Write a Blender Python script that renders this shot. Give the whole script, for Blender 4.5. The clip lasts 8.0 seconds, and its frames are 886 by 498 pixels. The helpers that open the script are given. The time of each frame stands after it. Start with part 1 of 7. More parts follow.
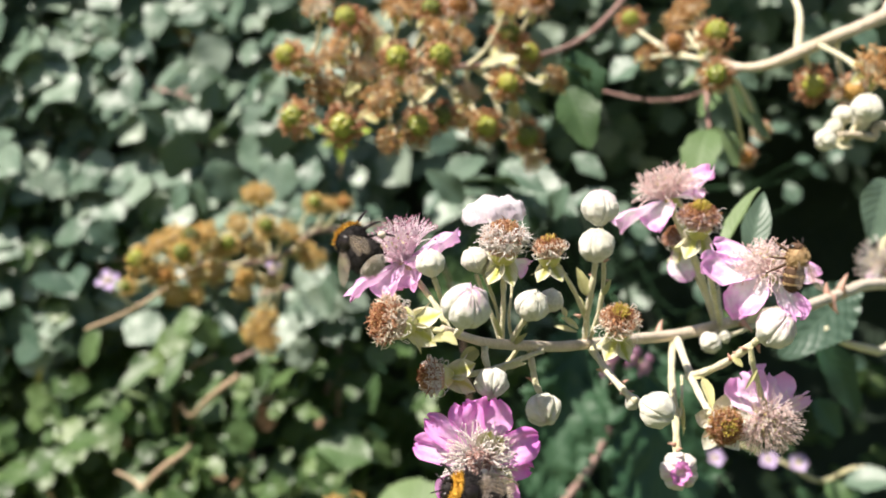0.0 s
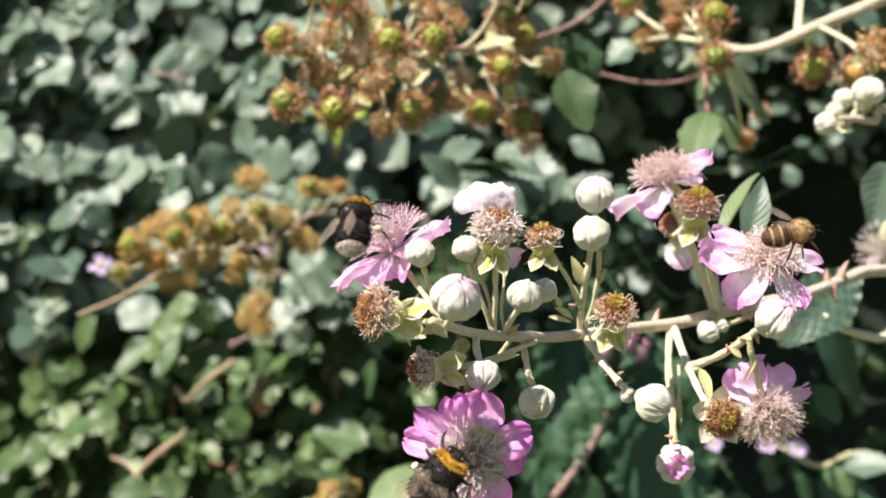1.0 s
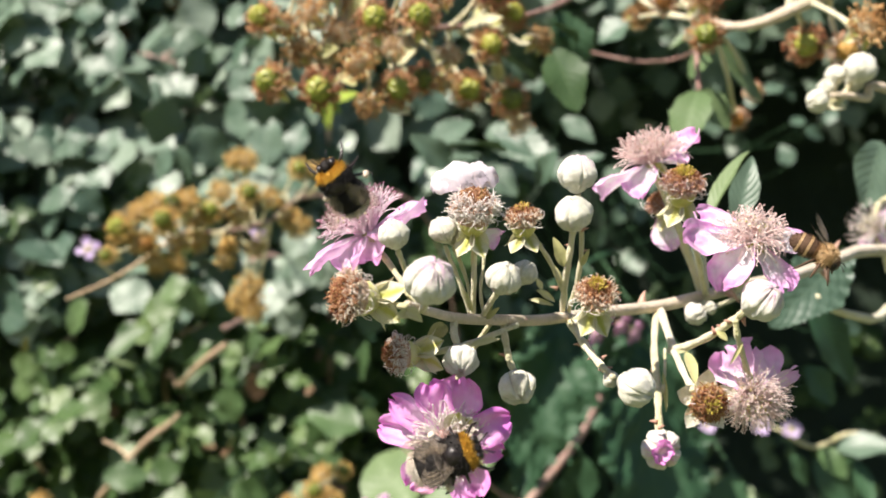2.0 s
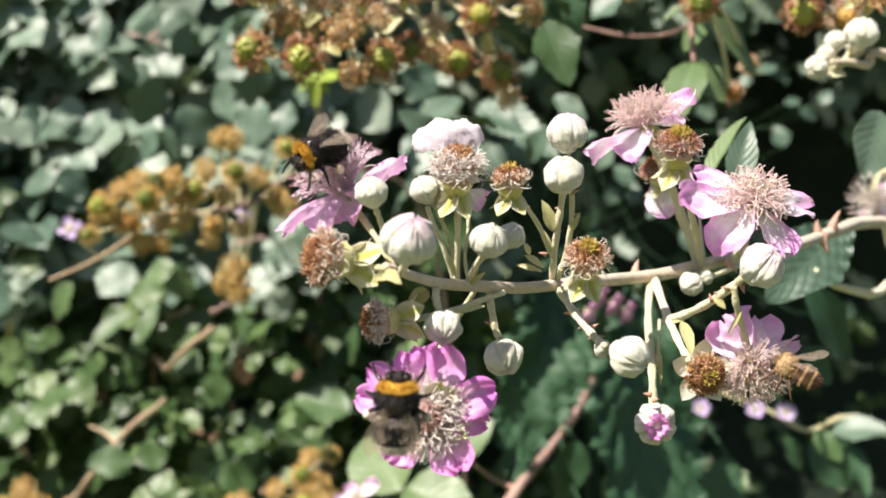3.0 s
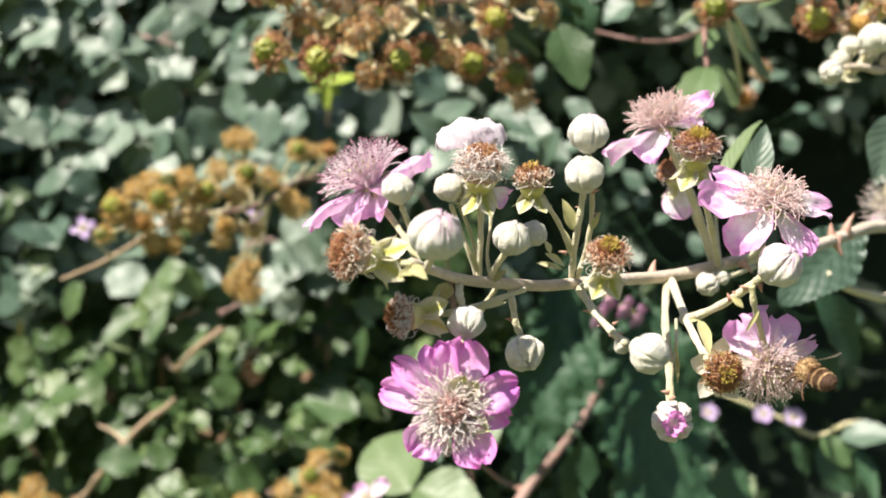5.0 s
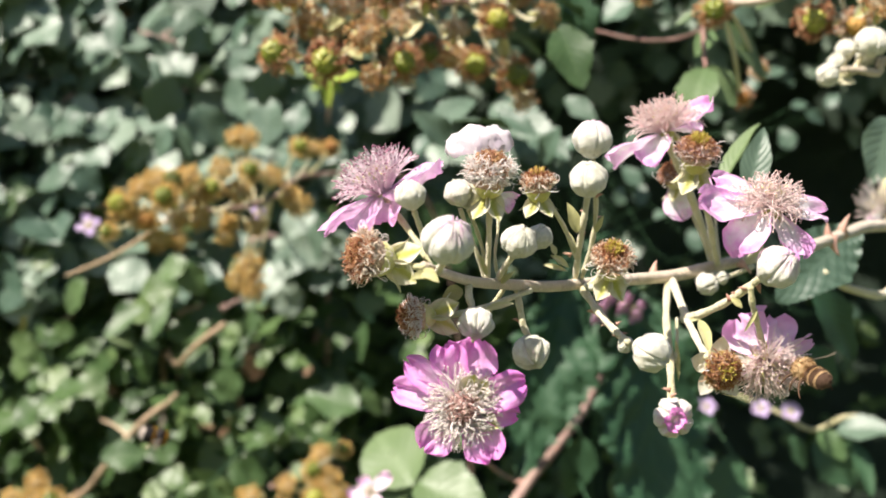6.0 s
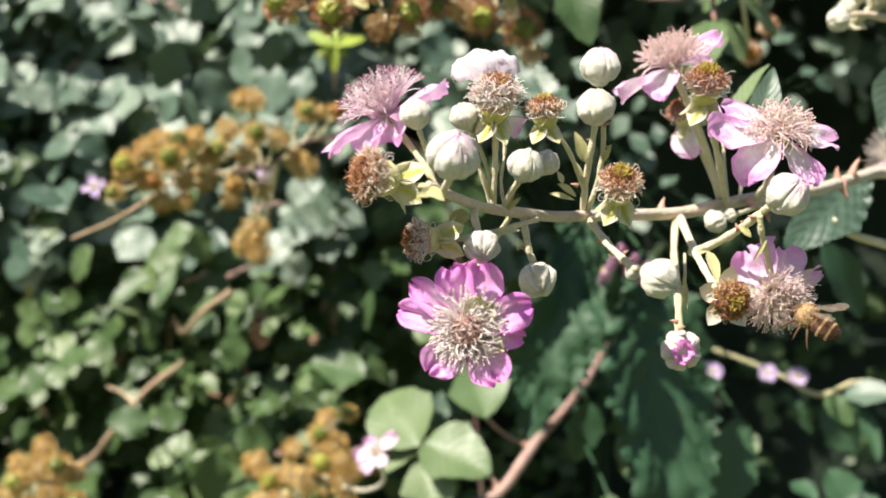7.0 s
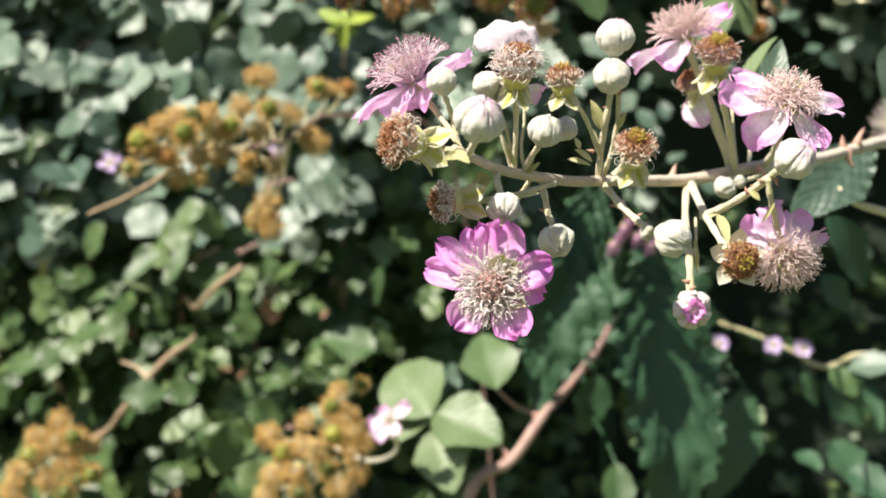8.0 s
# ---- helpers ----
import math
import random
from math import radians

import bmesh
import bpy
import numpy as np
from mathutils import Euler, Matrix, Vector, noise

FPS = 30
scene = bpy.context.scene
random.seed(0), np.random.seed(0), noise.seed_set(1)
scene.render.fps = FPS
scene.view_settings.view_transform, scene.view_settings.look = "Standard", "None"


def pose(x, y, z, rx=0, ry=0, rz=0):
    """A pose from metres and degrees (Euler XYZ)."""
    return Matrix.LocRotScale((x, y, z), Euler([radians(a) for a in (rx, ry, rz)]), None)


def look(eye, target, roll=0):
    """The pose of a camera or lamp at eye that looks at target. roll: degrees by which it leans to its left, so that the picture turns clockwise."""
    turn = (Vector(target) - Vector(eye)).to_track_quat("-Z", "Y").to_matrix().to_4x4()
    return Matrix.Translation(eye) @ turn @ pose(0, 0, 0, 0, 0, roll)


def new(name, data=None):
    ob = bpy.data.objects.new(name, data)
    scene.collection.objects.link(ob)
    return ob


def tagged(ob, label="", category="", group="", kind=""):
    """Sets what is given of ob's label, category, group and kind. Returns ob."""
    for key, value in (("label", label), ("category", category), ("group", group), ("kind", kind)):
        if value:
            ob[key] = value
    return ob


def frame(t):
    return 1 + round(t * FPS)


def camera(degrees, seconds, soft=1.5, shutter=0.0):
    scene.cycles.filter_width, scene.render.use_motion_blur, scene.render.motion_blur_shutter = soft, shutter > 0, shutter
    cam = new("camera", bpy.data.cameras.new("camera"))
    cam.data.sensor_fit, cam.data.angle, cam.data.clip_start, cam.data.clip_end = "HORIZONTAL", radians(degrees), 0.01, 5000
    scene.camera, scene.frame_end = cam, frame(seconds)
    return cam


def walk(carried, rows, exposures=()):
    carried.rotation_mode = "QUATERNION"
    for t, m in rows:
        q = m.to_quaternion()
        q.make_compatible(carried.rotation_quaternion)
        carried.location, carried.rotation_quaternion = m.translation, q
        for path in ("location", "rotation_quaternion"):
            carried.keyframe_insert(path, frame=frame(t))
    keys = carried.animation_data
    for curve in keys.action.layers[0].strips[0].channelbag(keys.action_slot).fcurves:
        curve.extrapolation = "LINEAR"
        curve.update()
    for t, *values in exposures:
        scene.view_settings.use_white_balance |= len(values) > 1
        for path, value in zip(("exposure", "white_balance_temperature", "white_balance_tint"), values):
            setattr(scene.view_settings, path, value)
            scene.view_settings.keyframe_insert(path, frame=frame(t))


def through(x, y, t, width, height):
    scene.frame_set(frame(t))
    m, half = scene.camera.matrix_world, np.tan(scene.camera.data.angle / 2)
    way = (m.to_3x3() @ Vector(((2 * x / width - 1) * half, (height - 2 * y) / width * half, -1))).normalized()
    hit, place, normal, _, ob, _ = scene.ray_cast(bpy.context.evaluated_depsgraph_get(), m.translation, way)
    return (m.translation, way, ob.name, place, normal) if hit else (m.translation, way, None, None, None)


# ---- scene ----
PATH = [
    (0, (-0.00399, -0.02283, 1.20505), (-0.00773, 0.97656, 1.23977), -0.14),
    (0.5, (-0.00311, -0.01817, 1.20585), (-0.00606, 0.98151, 1.23102), -0.23),
    (1, (-0.00260, -0.01692, 1.20635), (-0.00518, 0.98288, 1.22649), -0.19),
    (1.5, (-0.00087, -0.01529, 1.20656), (-0.00401, 0.98463, 1.21908), -0.35),
    (3, (0.00256, 0.00054, 1.20220), (0.00783, 1.00051, 1.19734), -0.49),
    (3.5, (0.00159, 0.00351, 1.19760), (0.00952, 1.00345, 1.19089), -0.32),
    (4, (-0.00119, -0.00059, 1.19915), (-0.00047, 0.99941, 1.19835), -0.07),
    (4.5, (-0.00000, 0.00000, 1.20000), (-0.00000, 1.00000, 1.20000), -0.00),
    (6, (-0.00239, -0.00942, 1.20251), (0.00072, 0.99056, 1.19638), -0.05),
    (6.5, (-0.00321, -0.00810, 1.20089), (-0.00314, 0.99184, 1.18966), -0.00),
    (7, (-0.00222, -0.00737, 1.19347), (-0.00453, 0.99236, 1.17047), 0.03),
    (7.5, (-0.00522, -0.01075, 1.18918), (-0.01125, 0.98861, 1.15407), 0.06),
    (8, (-0.00548, -0.01752, 1.19060), (-0.01151, 0.98168, 1.15108), -0.09),
]
cam = camera(40.2, 8.0, 1.8)
cam.data.dof.use_dof = True
cam.data.dof.focus_distance = 0.205
cam.data.dof.aperture_fstop = 27.0
walk(cam, [(t, look(eye, target, roll)) for t, eye, target, roll in PATH], [(0.0, 0.99, 6680, 13.5), (8.0, 0.99, 6680, 13.5)])

# ---- light ----
SUN = Vector((-0.45, -0.40, 0.80)).normalized()
world = bpy.data.worlds.new("sky")
scene.world = world
world.use_nodes = True
wn = world.node_tree
sky = wn.nodes.new("ShaderNodeTexSky")
sky.sky_type, sky.sun_disc = "NISHITA", False
sky.sun_elevation = math.asin(SUN.z)
sky.sun_rotation = math.atan2(SUN.x, SUN.y)
wn.links.new(sky.outputs[0], wn.nodes["Background"].inputs[0])
wn.nodes["Background"].inputs[1].default_value = 0.05
lamp = bpy.data.lights.new("sun", "SUN")
lamp.energy, lamp.angle, lamp.color = 5.0, radians(0.55), (1.0, 0.94, 0.855)
sun = new("sun", lamp)
sun.matrix_world = look(SUN * 8, (0, 0, 0))


# ---- materials ----
def material(name, build):
    mat = bpy.data.materials.new(name)
    mat.use_nodes = True
    tree = mat.node_tree
    tree.nodes.clear()
    build(Nodes(tree))
    return mat


class Nodes:
    """Short calls for node trees."""

    def __init__(self, tree):
        self.tree = tree

    def add(self, kind, inputs=(), **props):
        node = self.tree.nodes.new("ShaderNode" + kind)
        for key, value in props.items():
            setattr(node, key, value)
        for key, value in dict(inputs).items():
            self.put(node.inputs[key], value)
        return node

    def put(self, socket, value):
        if isinstance(value, bpy.types.NodeSocket):
            self.tree.links.new(value, socket)
        else:
            socket.default_value = value

    def math(self, op, a, b=0.0, c=0.0):
        return self.add("Math", {0: a, 1: b, 2: c}, operation=op).outputs[0]

    def noise(self, scale, detail=3.0, rough=0.6, vector=None):
        node = self.add("TexNoise", {"Scale": scale, "Detail": detail, "Roughness": rough})
        self.put(node.inputs["Vector"], vector or self.add("TexCoord").outputs["Object"])
        return node.outputs[0]

    def ramp(self, fac, stops):
        node = self.add("ValToRGB", {0: fac})
        while len(node.color_ramp.elements) < len(stops):
            node.color_ramp.elements.new(0.5)
        for el, (at, col) in zip(node.color_ramp.elements, stops):
            el.position, el.color = at, (*col, 1)
        return node.outputs[0]

    def mix(self, fac, a, b, blend="MIX"):
        node = self.add("Mix", data_type="RGBA", blend_type=blend)
        self.put(node.inputs[0], fac)
        for socket, value in ((node.inputs[6], a), (node.inputs[7], b)):
            self.put(socket, (*value, 1) if isinstance(value, tuple) and len(value) == 3 else value)
        return node.outputs[2]

    def spread(self, value, low, high):
        return self.add("MapRange", {0: value, 3: low, 4: high}).outputs[0]

    def finish(self, color, rough=0.6, bump=None, strength=0.3, distance=0.001, through=0.0, gloss=0.5, sheen=0.0, tint=None):
        bsdf = self.add("BsdfPrincipled")
        self.put(bsdf.inputs["Base Color"], (*color, 1) if isinstance(color, tuple) else color)
        self.put(bsdf.inputs["Roughness"], rough)
        self.put(bsdf.inputs["Specular IOR Level"], gloss)
        self.put(bsdf.inputs["Sheen Weight"], sheen)
        normal = None
        if bump is not None:
            normal = self.add("Bump", {"Height": bump, "Strength": strength, "Distance": distance}).outputs[0]
            self.put(bsdf.inputs["Normal"], normal)
        out = bsdf.outputs[0]
        if through:
            soft = self.add("BsdfTranslucent")
            self.put(soft.inputs[0], tint or color if not isinstance(color, tuple) else (*color, 1))
            if normal:
                self.put(soft.inputs["Normal"], normal)
            out = self.add("MixShader", {0: through, 1: out, 2: soft.outputs[0]}).outputs[0]
        self.tree.links.new(out, self.add("OutputMaterial").inputs[0])


def leaf_look(dark, mid, light, rough, through, random_by="object"):
    """Leaf with midrib, side veins, blotches; u runs across from -1 to 1 (stored as 0 to 1), v along."""
    def build(n):
        uv = n.add("UVMap").outputs[0]
        sep = n.add("SeparateXYZ", {0: uv})
        across = n.math("ABSOLUTE", n.math("MULTIPLY_ADD", sep.outputs[0], 2.0, -1.0))
        along = sep.outputs[1]
        side = n.math("FRACT", n.math("MULTIPLY", n.math("SUBTRACT", along, n.math("MULTIPLY", across, 0.30)), 8.0))
        vein = n.math("LESS_THAN", n.math("ABSOLUTE", n.math("SUBTRACT", side, 0.5)), 0.07)
        rib = n.math("LESS_THAN", across, 0.045)
        lines = n.math("MAXIMUM", vein, rib)
        if random_by == "object":
            rnd = n.add("ObjectInfo").outputs["Random"]
        else:
            rnd = n.add("NewGeometry").outputs["Random Per Island"]
        blot = n.noise(70.0, 4.0)
        fine = n.noise(900.0, 2.0)
        col = n.ramp(n.math("ADD", n.math("MULTIPLY", rnd, 0.6), n.math("MULTIPLY", blot, 0.4)), [(0.15, dark), (0.5, mid), (0.9, light)])
        col = n.mix(n.math("MULTIPLY", lines, 0.14), col, tuple(min(1.0, c * 1.5 + 0.02) for c in light))
        pillow = n.math("MULTIPLY", n.math("SINE", n.math("MULTIPLY", side, 3.14159)), 0.7)
        height = n.math("ADD", pillow, n.math("MULTIPLY", fine, 0.3))
        height = n.math("SUBTRACT", height, n.math("MULTIPLY", rib, 0.6))
        shine = n.spread(blot, rough - 0.1, rough + 0.15)
        n.finish(col, shine, height, 0.18, 0.0008, through, 0.5, tint=n.mix(0.6, col, (0.25, 0.40, 0.05)))
    return build


def petal_look(base, edge, vein, low=0.25, high=1.05, mottle=0.9):
    """Petal: pale inside, deeper towards its rim, with blotches and faint veins."""
    def build(n):
        uv = n.add("UVMap").outputs[0]
        sep = n.add("SeparateXYZ", {0: uv})
        along = sep.outputs[1]
        across = n.math("ABSOLUTE", n.math("MULTIPLY_ADD", sep.outputs[0], 2.0, -1.0))
        rim = n.math("MAXIMUM", along, n.math("MULTIPLY", n.math("POWER", across, 2.0), 0.95))
        rnd = n.add("ObjectInfo").outputs["Random"]
        blot = n.noise(330.0, 4.0, 0.62)
        lines = n.noise(9.0, 3.0, 0.6, n.add("Mapping", {0: uv, 3: (5.0, 0.35, 1.0)}).outputs[0])
        fac = n.math("ADD", rim, n.math("MULTIPLY", n.math("SUBTRACT", blot, 0.5), mottle))
        fac = n.math("ADD", fac, n.math("MULTIPLY", n.math("SUBTRACT", rnd, 0.5), 0.25))
        col = n.ramp(n.add("MapRange", {0: fac, 1: low, 2: high}).outputs[0], [(0.0, base), (1.0, edge)])
        col = n.mix(n.spread(lines, -0.25, 0.35), col, vein)
        n.finish(col, 0.5, n.math("ADD", lines, blot), 0.4, 0.0006, 0.34, 0.35, 0.15)
    return build


def plain_look(stops, scale, rough=0.6, strength=0.3, distance=0.0005, through=0.0, gloss=0.4, sheen=0.0, fine=6.0, by_object=0.25):
    """Two scales of noise over a colour ramp, with a shift for each object."""
    def build(n):
        big = n.noise(scale, 3.0)
        small = n.noise(scale * fine, 3.0, 0.7)
        rnd = n.add("ObjectInfo").outputs["Random"]
        fac = n.math("ADD", n.math("MULTIPLY", big, 0.7), n.math("MULTIPLY", small, 0.3))
        fac = n.math("ADD", fac, n.math("MULTIPLY", n.math("SUBTRACT", rnd, 0.5), by_object))
        n.finish(n.ramp(fac, stops), rough, n.math("ADD", big, small), strength, distance, through, gloss, sheen)
    return build


def island_look(stops, rough=0.6, through=0.0, gloss=0.4):
    def build(n):
        rnd = n.add("NewGeometry").outputs["Random Per Island"]
        own = n.add("ObjectInfo").outputs["Random"]
        fac = n.math("ADD", n.math("MULTIPLY", rnd, 0.8), n.math("MULTIPLY", own, 0.2))
        fac = n.math("ADD", fac, n.math("MULTIPLY", n.math("SUBTRACT", n.noise(500.0), 0.5), 0.5))
        n.finish(n.ramp(fac, stops), rough, None, 0, 0, through, gloss)
    return build


M_LEAF = material("bramble_leaf", leaf_look((0.05, 0.095, 0.065), (0.08, 0.135, 0.09), (0.115, 0.17, 0.12), 0.42, 0.12))
M_LEAF_YOUNG = material("young_leaf", leaf_look((0.085, 0.145, 0.055), (0.125, 0.19, 0.08), (0.17, 0.235, 0.11), 0.45, 0.18))
# Darker copy of the bramble leaf, with shade put into its colour.
M_LEAF_SHADE = material("shade_coloured_leaf", leaf_look((0.024, 0.074, 0.035), (0.037, 0.096, 0.043), (0.052, 0.116, 0.052), 0.56, 0.12))
M_HEDGE = material("hedge_leaves", leaf_look((0.042, 0.090, 0.062), (0.132, 0.196, 0.140), (0.290, 0.350, 0.280), 0.42, 0.12, "island"))
M_LEAF_LOW = material("low_leaf", leaf_look((0.040, 0.085, 0.030), (0.075, 0.135, 0.048), (0.12, 0.185, 0.075), 0.45, 0.14))
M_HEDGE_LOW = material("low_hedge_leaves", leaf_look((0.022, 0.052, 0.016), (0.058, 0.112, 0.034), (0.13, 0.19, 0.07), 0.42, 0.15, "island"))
M_RUST_PALE = material("tawny_tuft", island_look([(0.1, (0.26, 0.11, 0.035)), (0.5, (0.52, 0.28, 0.10)), (0.9, (0.78, 0.57, 0.31))], 0.8, 0.1))
M_TAWNY = material("golden_tuft", island_look([(0.1, (0.40, 0.21, 0.05)), (0.5, (0.64, 0.42, 0.12)), (0.9, (0.84, 0.67, 0.33))], 0.8, 0.15))
M_PINK = material("pink_petal", petal_look((0.95, 0.70, 0.91), (0.89, 0.24, 0.77), (0.88, 0.26, 0.75), 0.30, 1.02))
M_ROSE = material("rose_petal", petal_look((0.94, 0.78, 0.91), (0.84, 0.40, 0.78), (0.82, 0.42, 0.77), 0.2, 1.1))
M_WHITE = material("white_petal", petal_look((0.84, 0.81, 0.82), (0.80, 0.68, 0.77), (0.80, 0.66, 0.76), 0.4, 1.1))
M_PALE = material("pale_petal", petal_look((0.93, 0.89, 0.92), (0.84, 0.38, 0.77), (0.90, 0.70, 0.87), 0.48, 1.05, 1.4))
M_BUD = material("bud_felt", plain_look([(0.25, (0.60, 0.60, 0.45)), (0.5, (0.80, 0.78, 0.65)), (0.75, (0.90, 0.88, 0.80))], 3.2, 0.85, 0.7, 0.0006, 0.08, 0.2, 0.5, fine=5.0))


def rosy_felt(n):
    """Bud felt with pink streaks of petal towards the tip."""
    uv = n.add("UVMap").outputs[0]
    along = n.add("SeparateXYZ", {0: uv}).outputs[1]
    stretch = n.add("Mapping", {0: uv, 3: (5.0, 1.2, 1.0)}).outputs[0]
    streak = n.noise(2.2, 3.0, 0.6, stretch)
    big, small = n.noise(3.2, 3.0), n.noise(16.0, 3.0, 0.7)
    felt = n.ramp(n.math("ADD", n.math("MULTIPLY", big, 0.7), n.math("MULTIPLY", small, 0.3)), [(0.25, (0.58, 0.57, 0.44)), (0.5, (0.78, 0.76, 0.65)), (0.75, (0.89, 0.86, 0.80))])
    near = n.add("MapRange", {0: along, 1: 0.62, 2: 0.90, 3: 0.0, 4: 1.0}).outputs[0]
    pink = n.add("MapRange", {0: n.math("ADD", streak, n.math("MULTIPLY", small, 0.3)), 1: 0.60, 2: 0.70}).outputs[0]
    col = n.mix(n.math("MULTIPLY", near, pink), felt, (0.78, 0.42, 0.68))
    n.finish(col, 0.85, n.math("ADD", big, small), 0.7, 0.0006, 0.08, 0.2, 0.5)


M_BUD_ROSY = material("rosy_bud_felt", rosy_felt)
M_CALYX = material("calyx", plain_look([(0.25, (0.54, 0.53, 0.10)), (0.5, (0.66, 0.64, 0.20)), (0.75, (0.76, 0.73, 0.44))], 180.0, 0.8, 0.6, 0.0004, 0.2, 0.2, 0.4))
M_BRACT = material("bract", plain_look([(0.3, (0.48, 0.47, 0.20)), (0.5, (0.60, 0.58, 0.32)), (0.7, (0.72, 0.68, 0.50))], 160.0, 0.8, 0.5, 0.0003, 0.3, 0.2, 0.4))


def sepal_look(n):
    """Felted sepal: yellow-green down the middle, cream along the margins."""
    across = n.math("ABSOLUTE", n.math("MULTIPLY_ADD", n.add("SeparateXYZ", {0: n.add("UVMap").outputs[0]}).outputs[0], 2.0, -1.0))
    blot = n.noise(2.4, 3.0)
    fine = n.noise(14.0, 3.0, 0.7)
    own = n.add("ObjectInfo").outputs["Random"]
    edge = n.add("MapRange", {0: n.math("ADD", across, n.math("MULTIPLY", n.math("SUBTRACT", blot, 0.5), 1.4)), 1: 0.15, 2: 0.75}).outputs[0]
    green = n.ramp(n.math("ADD", n.math("MULTIPLY", fine, 0.5), n.math("MULTIPLY", own, 0.5)), [(0.2, (0.50, 0.52, 0.12)), (0.8, (0.68, 0.66, 0.22))])
    n.finish(n.mix(edge, green, (0.82, 0.79, 0.62)), 0.85, n.math("ADD", blot, fine), 0.6, 0.0004, 0.35, 0.2, 0.4)


M_SEPAL = material("sepal", sepal_look)
M_DRY_LEAF = material("dry_leaf", leaf_look((0.10, 0.055, 0.03), (0.18, 0.105, 0.055), (0.28, 0.19, 0.11), 0.7, 0.15, "island"))
M_SHOOT = material("fresh_shoot", leaf_look((0.24, 0.34, 0.04), (0.34, 0.44, 0.06), (0.42, 0.52, 0.09), 0.45, 0.25))
M_STEM = material("spray_stem", plain_look([(0.3, (0.46, 0.39, 0.27)), (0.5, (0.62, 0.51, 0.40)), (0.75, (0.66, 0.49, 0.43))], 220.0, 0.75, 0.8, 0.0006, 0.0, 0.3, 0.4))
M_PEDICEL = material("pedicel", plain_look([(0.3, (0.50, 0.47, 0.24)), (0.6, (0.64, 0.59, 0.39)), (0.8, (0.71, 0.63, 0.49))], 260.0, 0.8, 0.8, 0.0006, 0.0, 0.2, 0.5))
M_CANE = material("cane_bark", plain_look([(0.3, (0.19, 0.10, 0.08)), (0.5, (0.32, 0.20, 0.17)), (0.75, (0.45, 0.32, 0.26))], 120.0, 0.6, 0.5, 0.0005))
M_THORN = material("thorn", plain_look([(0.3, (0.40, 0.19, 0.14)), (0.7, (0.58, 0.38, 0.29))], 300.0, 0.5))
M_DRY = material("dry_twig", plain_look([(0.3, (0.34, 0.24, 0.15)), (0.7, (0.55, 0.42, 0.28))], 90.0, 0.8, 0.6, 0.0006))
M_TWIG = material("reddish_twig", plain_look([(0.3, (0.24, 0.14, 0.12)), (0.5, (0.40, 0.27, 0.23)), (0.75, (0.56, 0.42, 0.36))], 60.0, 0.7, 0.5, 0.0005))
M_FILAMENT = material("filament", island_look([(0.1, (0.92, 0.82, 0.79)), (0.6, (0.96, 0.91, 0.87)), (0.9, (0.97, 0.95, 0.91))], 0.6, 0.35))
M_FILAMENT_PINK = material("pink_filament", island_look([(0.1, (0.90, 0.72, 0.71)), (0.6, (0.95, 0.84, 0.81)), (0.9, (0.97, 0.91, 0.88))], 0.6, 0.5))
M_FILAMENT_VIOLET = material("violet_filament", island_look([(0.1, (0.90, 0.72, 0.81)), (0.6, (0.95, 0.84, 0.88)), (0.9, (0.97, 0.91, 0.92))], 0.6, 0.5))
M_ANTHER_DARK = material("dark_anther", island_look([(0.1, (0.20, 0.08, 0.12)), (0.6, (0.40, 0.18, 0.26)), (0.9, (0.62, 0.36, 0.42))], 0.7, 0.2))
M_WOOL_CORE = material("wool_core", plain_look([(0.3, (0.46, 0.30, 0.20)), (0.7, (0.66, 0.50, 0.38))], 400.0, 0.9, 0.6))
M_ANTHER = material("anther", island_look([(0.1, (0.62, 0.40, 0.38)), (0.6, (0.86, 0.68, 0.64)), (0.9, (0.93, 0.82, 0.78))], 0.7, 0.4))
M_DOME = material("pistil_dome", island_look([(0.1, (0.42, 0.22, 0.19)), (0.5, (0.76, 0.52, 0.47)), (0.9, (0.94, 0.80, 0.74))], 0.7, 0.3))
M_RUST = material("withered_anther", island_look([(0.1, (0.28, 0.09, 0.04)), (0.5, (0.52, 0.26, 0.14)), (0.9, (0.72, 0.47, 0.29))], 0.8, 0.3))
M_TAN = material("withered_filament", island_look([(0.1, (0.74, 0.58, 0.46)), (0.5, (0.88, 0.78, 0.64)), (0.9, (0.94, 0.89, 0.80))], 0.8, 0.4))
M_DUSKY = material("dusky_filament", island_look([(0.1, (0.30, 0.14, 0.14)), (0.5, (0.58, 0.38, 0.36)), (0.9, (0.84, 0.72, 0.66))], 0.8, 0.25))
M_STYLE = material("styles", island_look([(0.1, (0.50, 0.40, 0.06)), (0.6, (0.62, 0.52, 0.10)), (0.9, (0.70, 0.50, 0.18))], 0.6, 0.15))
M_DRUPE = material("green_drupelet", plain_look([(0.36, (0.06, 0.07, 0.012)), (0.5, (0.21, 0.26, 0.03)), (0.64, (0.42, 0.40, 0.07))], 5.0, 0.3, 0.2, 0.0002, 0.1, 0.6))
M_DRUPE_RUST = material("rusty_drupelet", plain_look([(0.36, (0.18, 0.07, 0.015)), (0.5, (0.46, 0.21, 0.05)), (0.64, (0.58, 0.36, 0.10))], 5.0, 0.5, 0.2, 0.0002, 0.1, 0.4))
M_LILAC = material("lilac_petal", petal_look((0.80, 0.68, 0.86), (0.58, 0.44, 0.74), (0.52, 0.38, 0.68)))
# Darker mauve for the flowers under the stem: their shade is in the colour.
M_MAUVE_SHADE = material("shaded_mauve_petal", petal_look((0.72, 0.46, 0.62), (0.56, 0.28, 0.46), (0.50, 0.24, 0.42)))
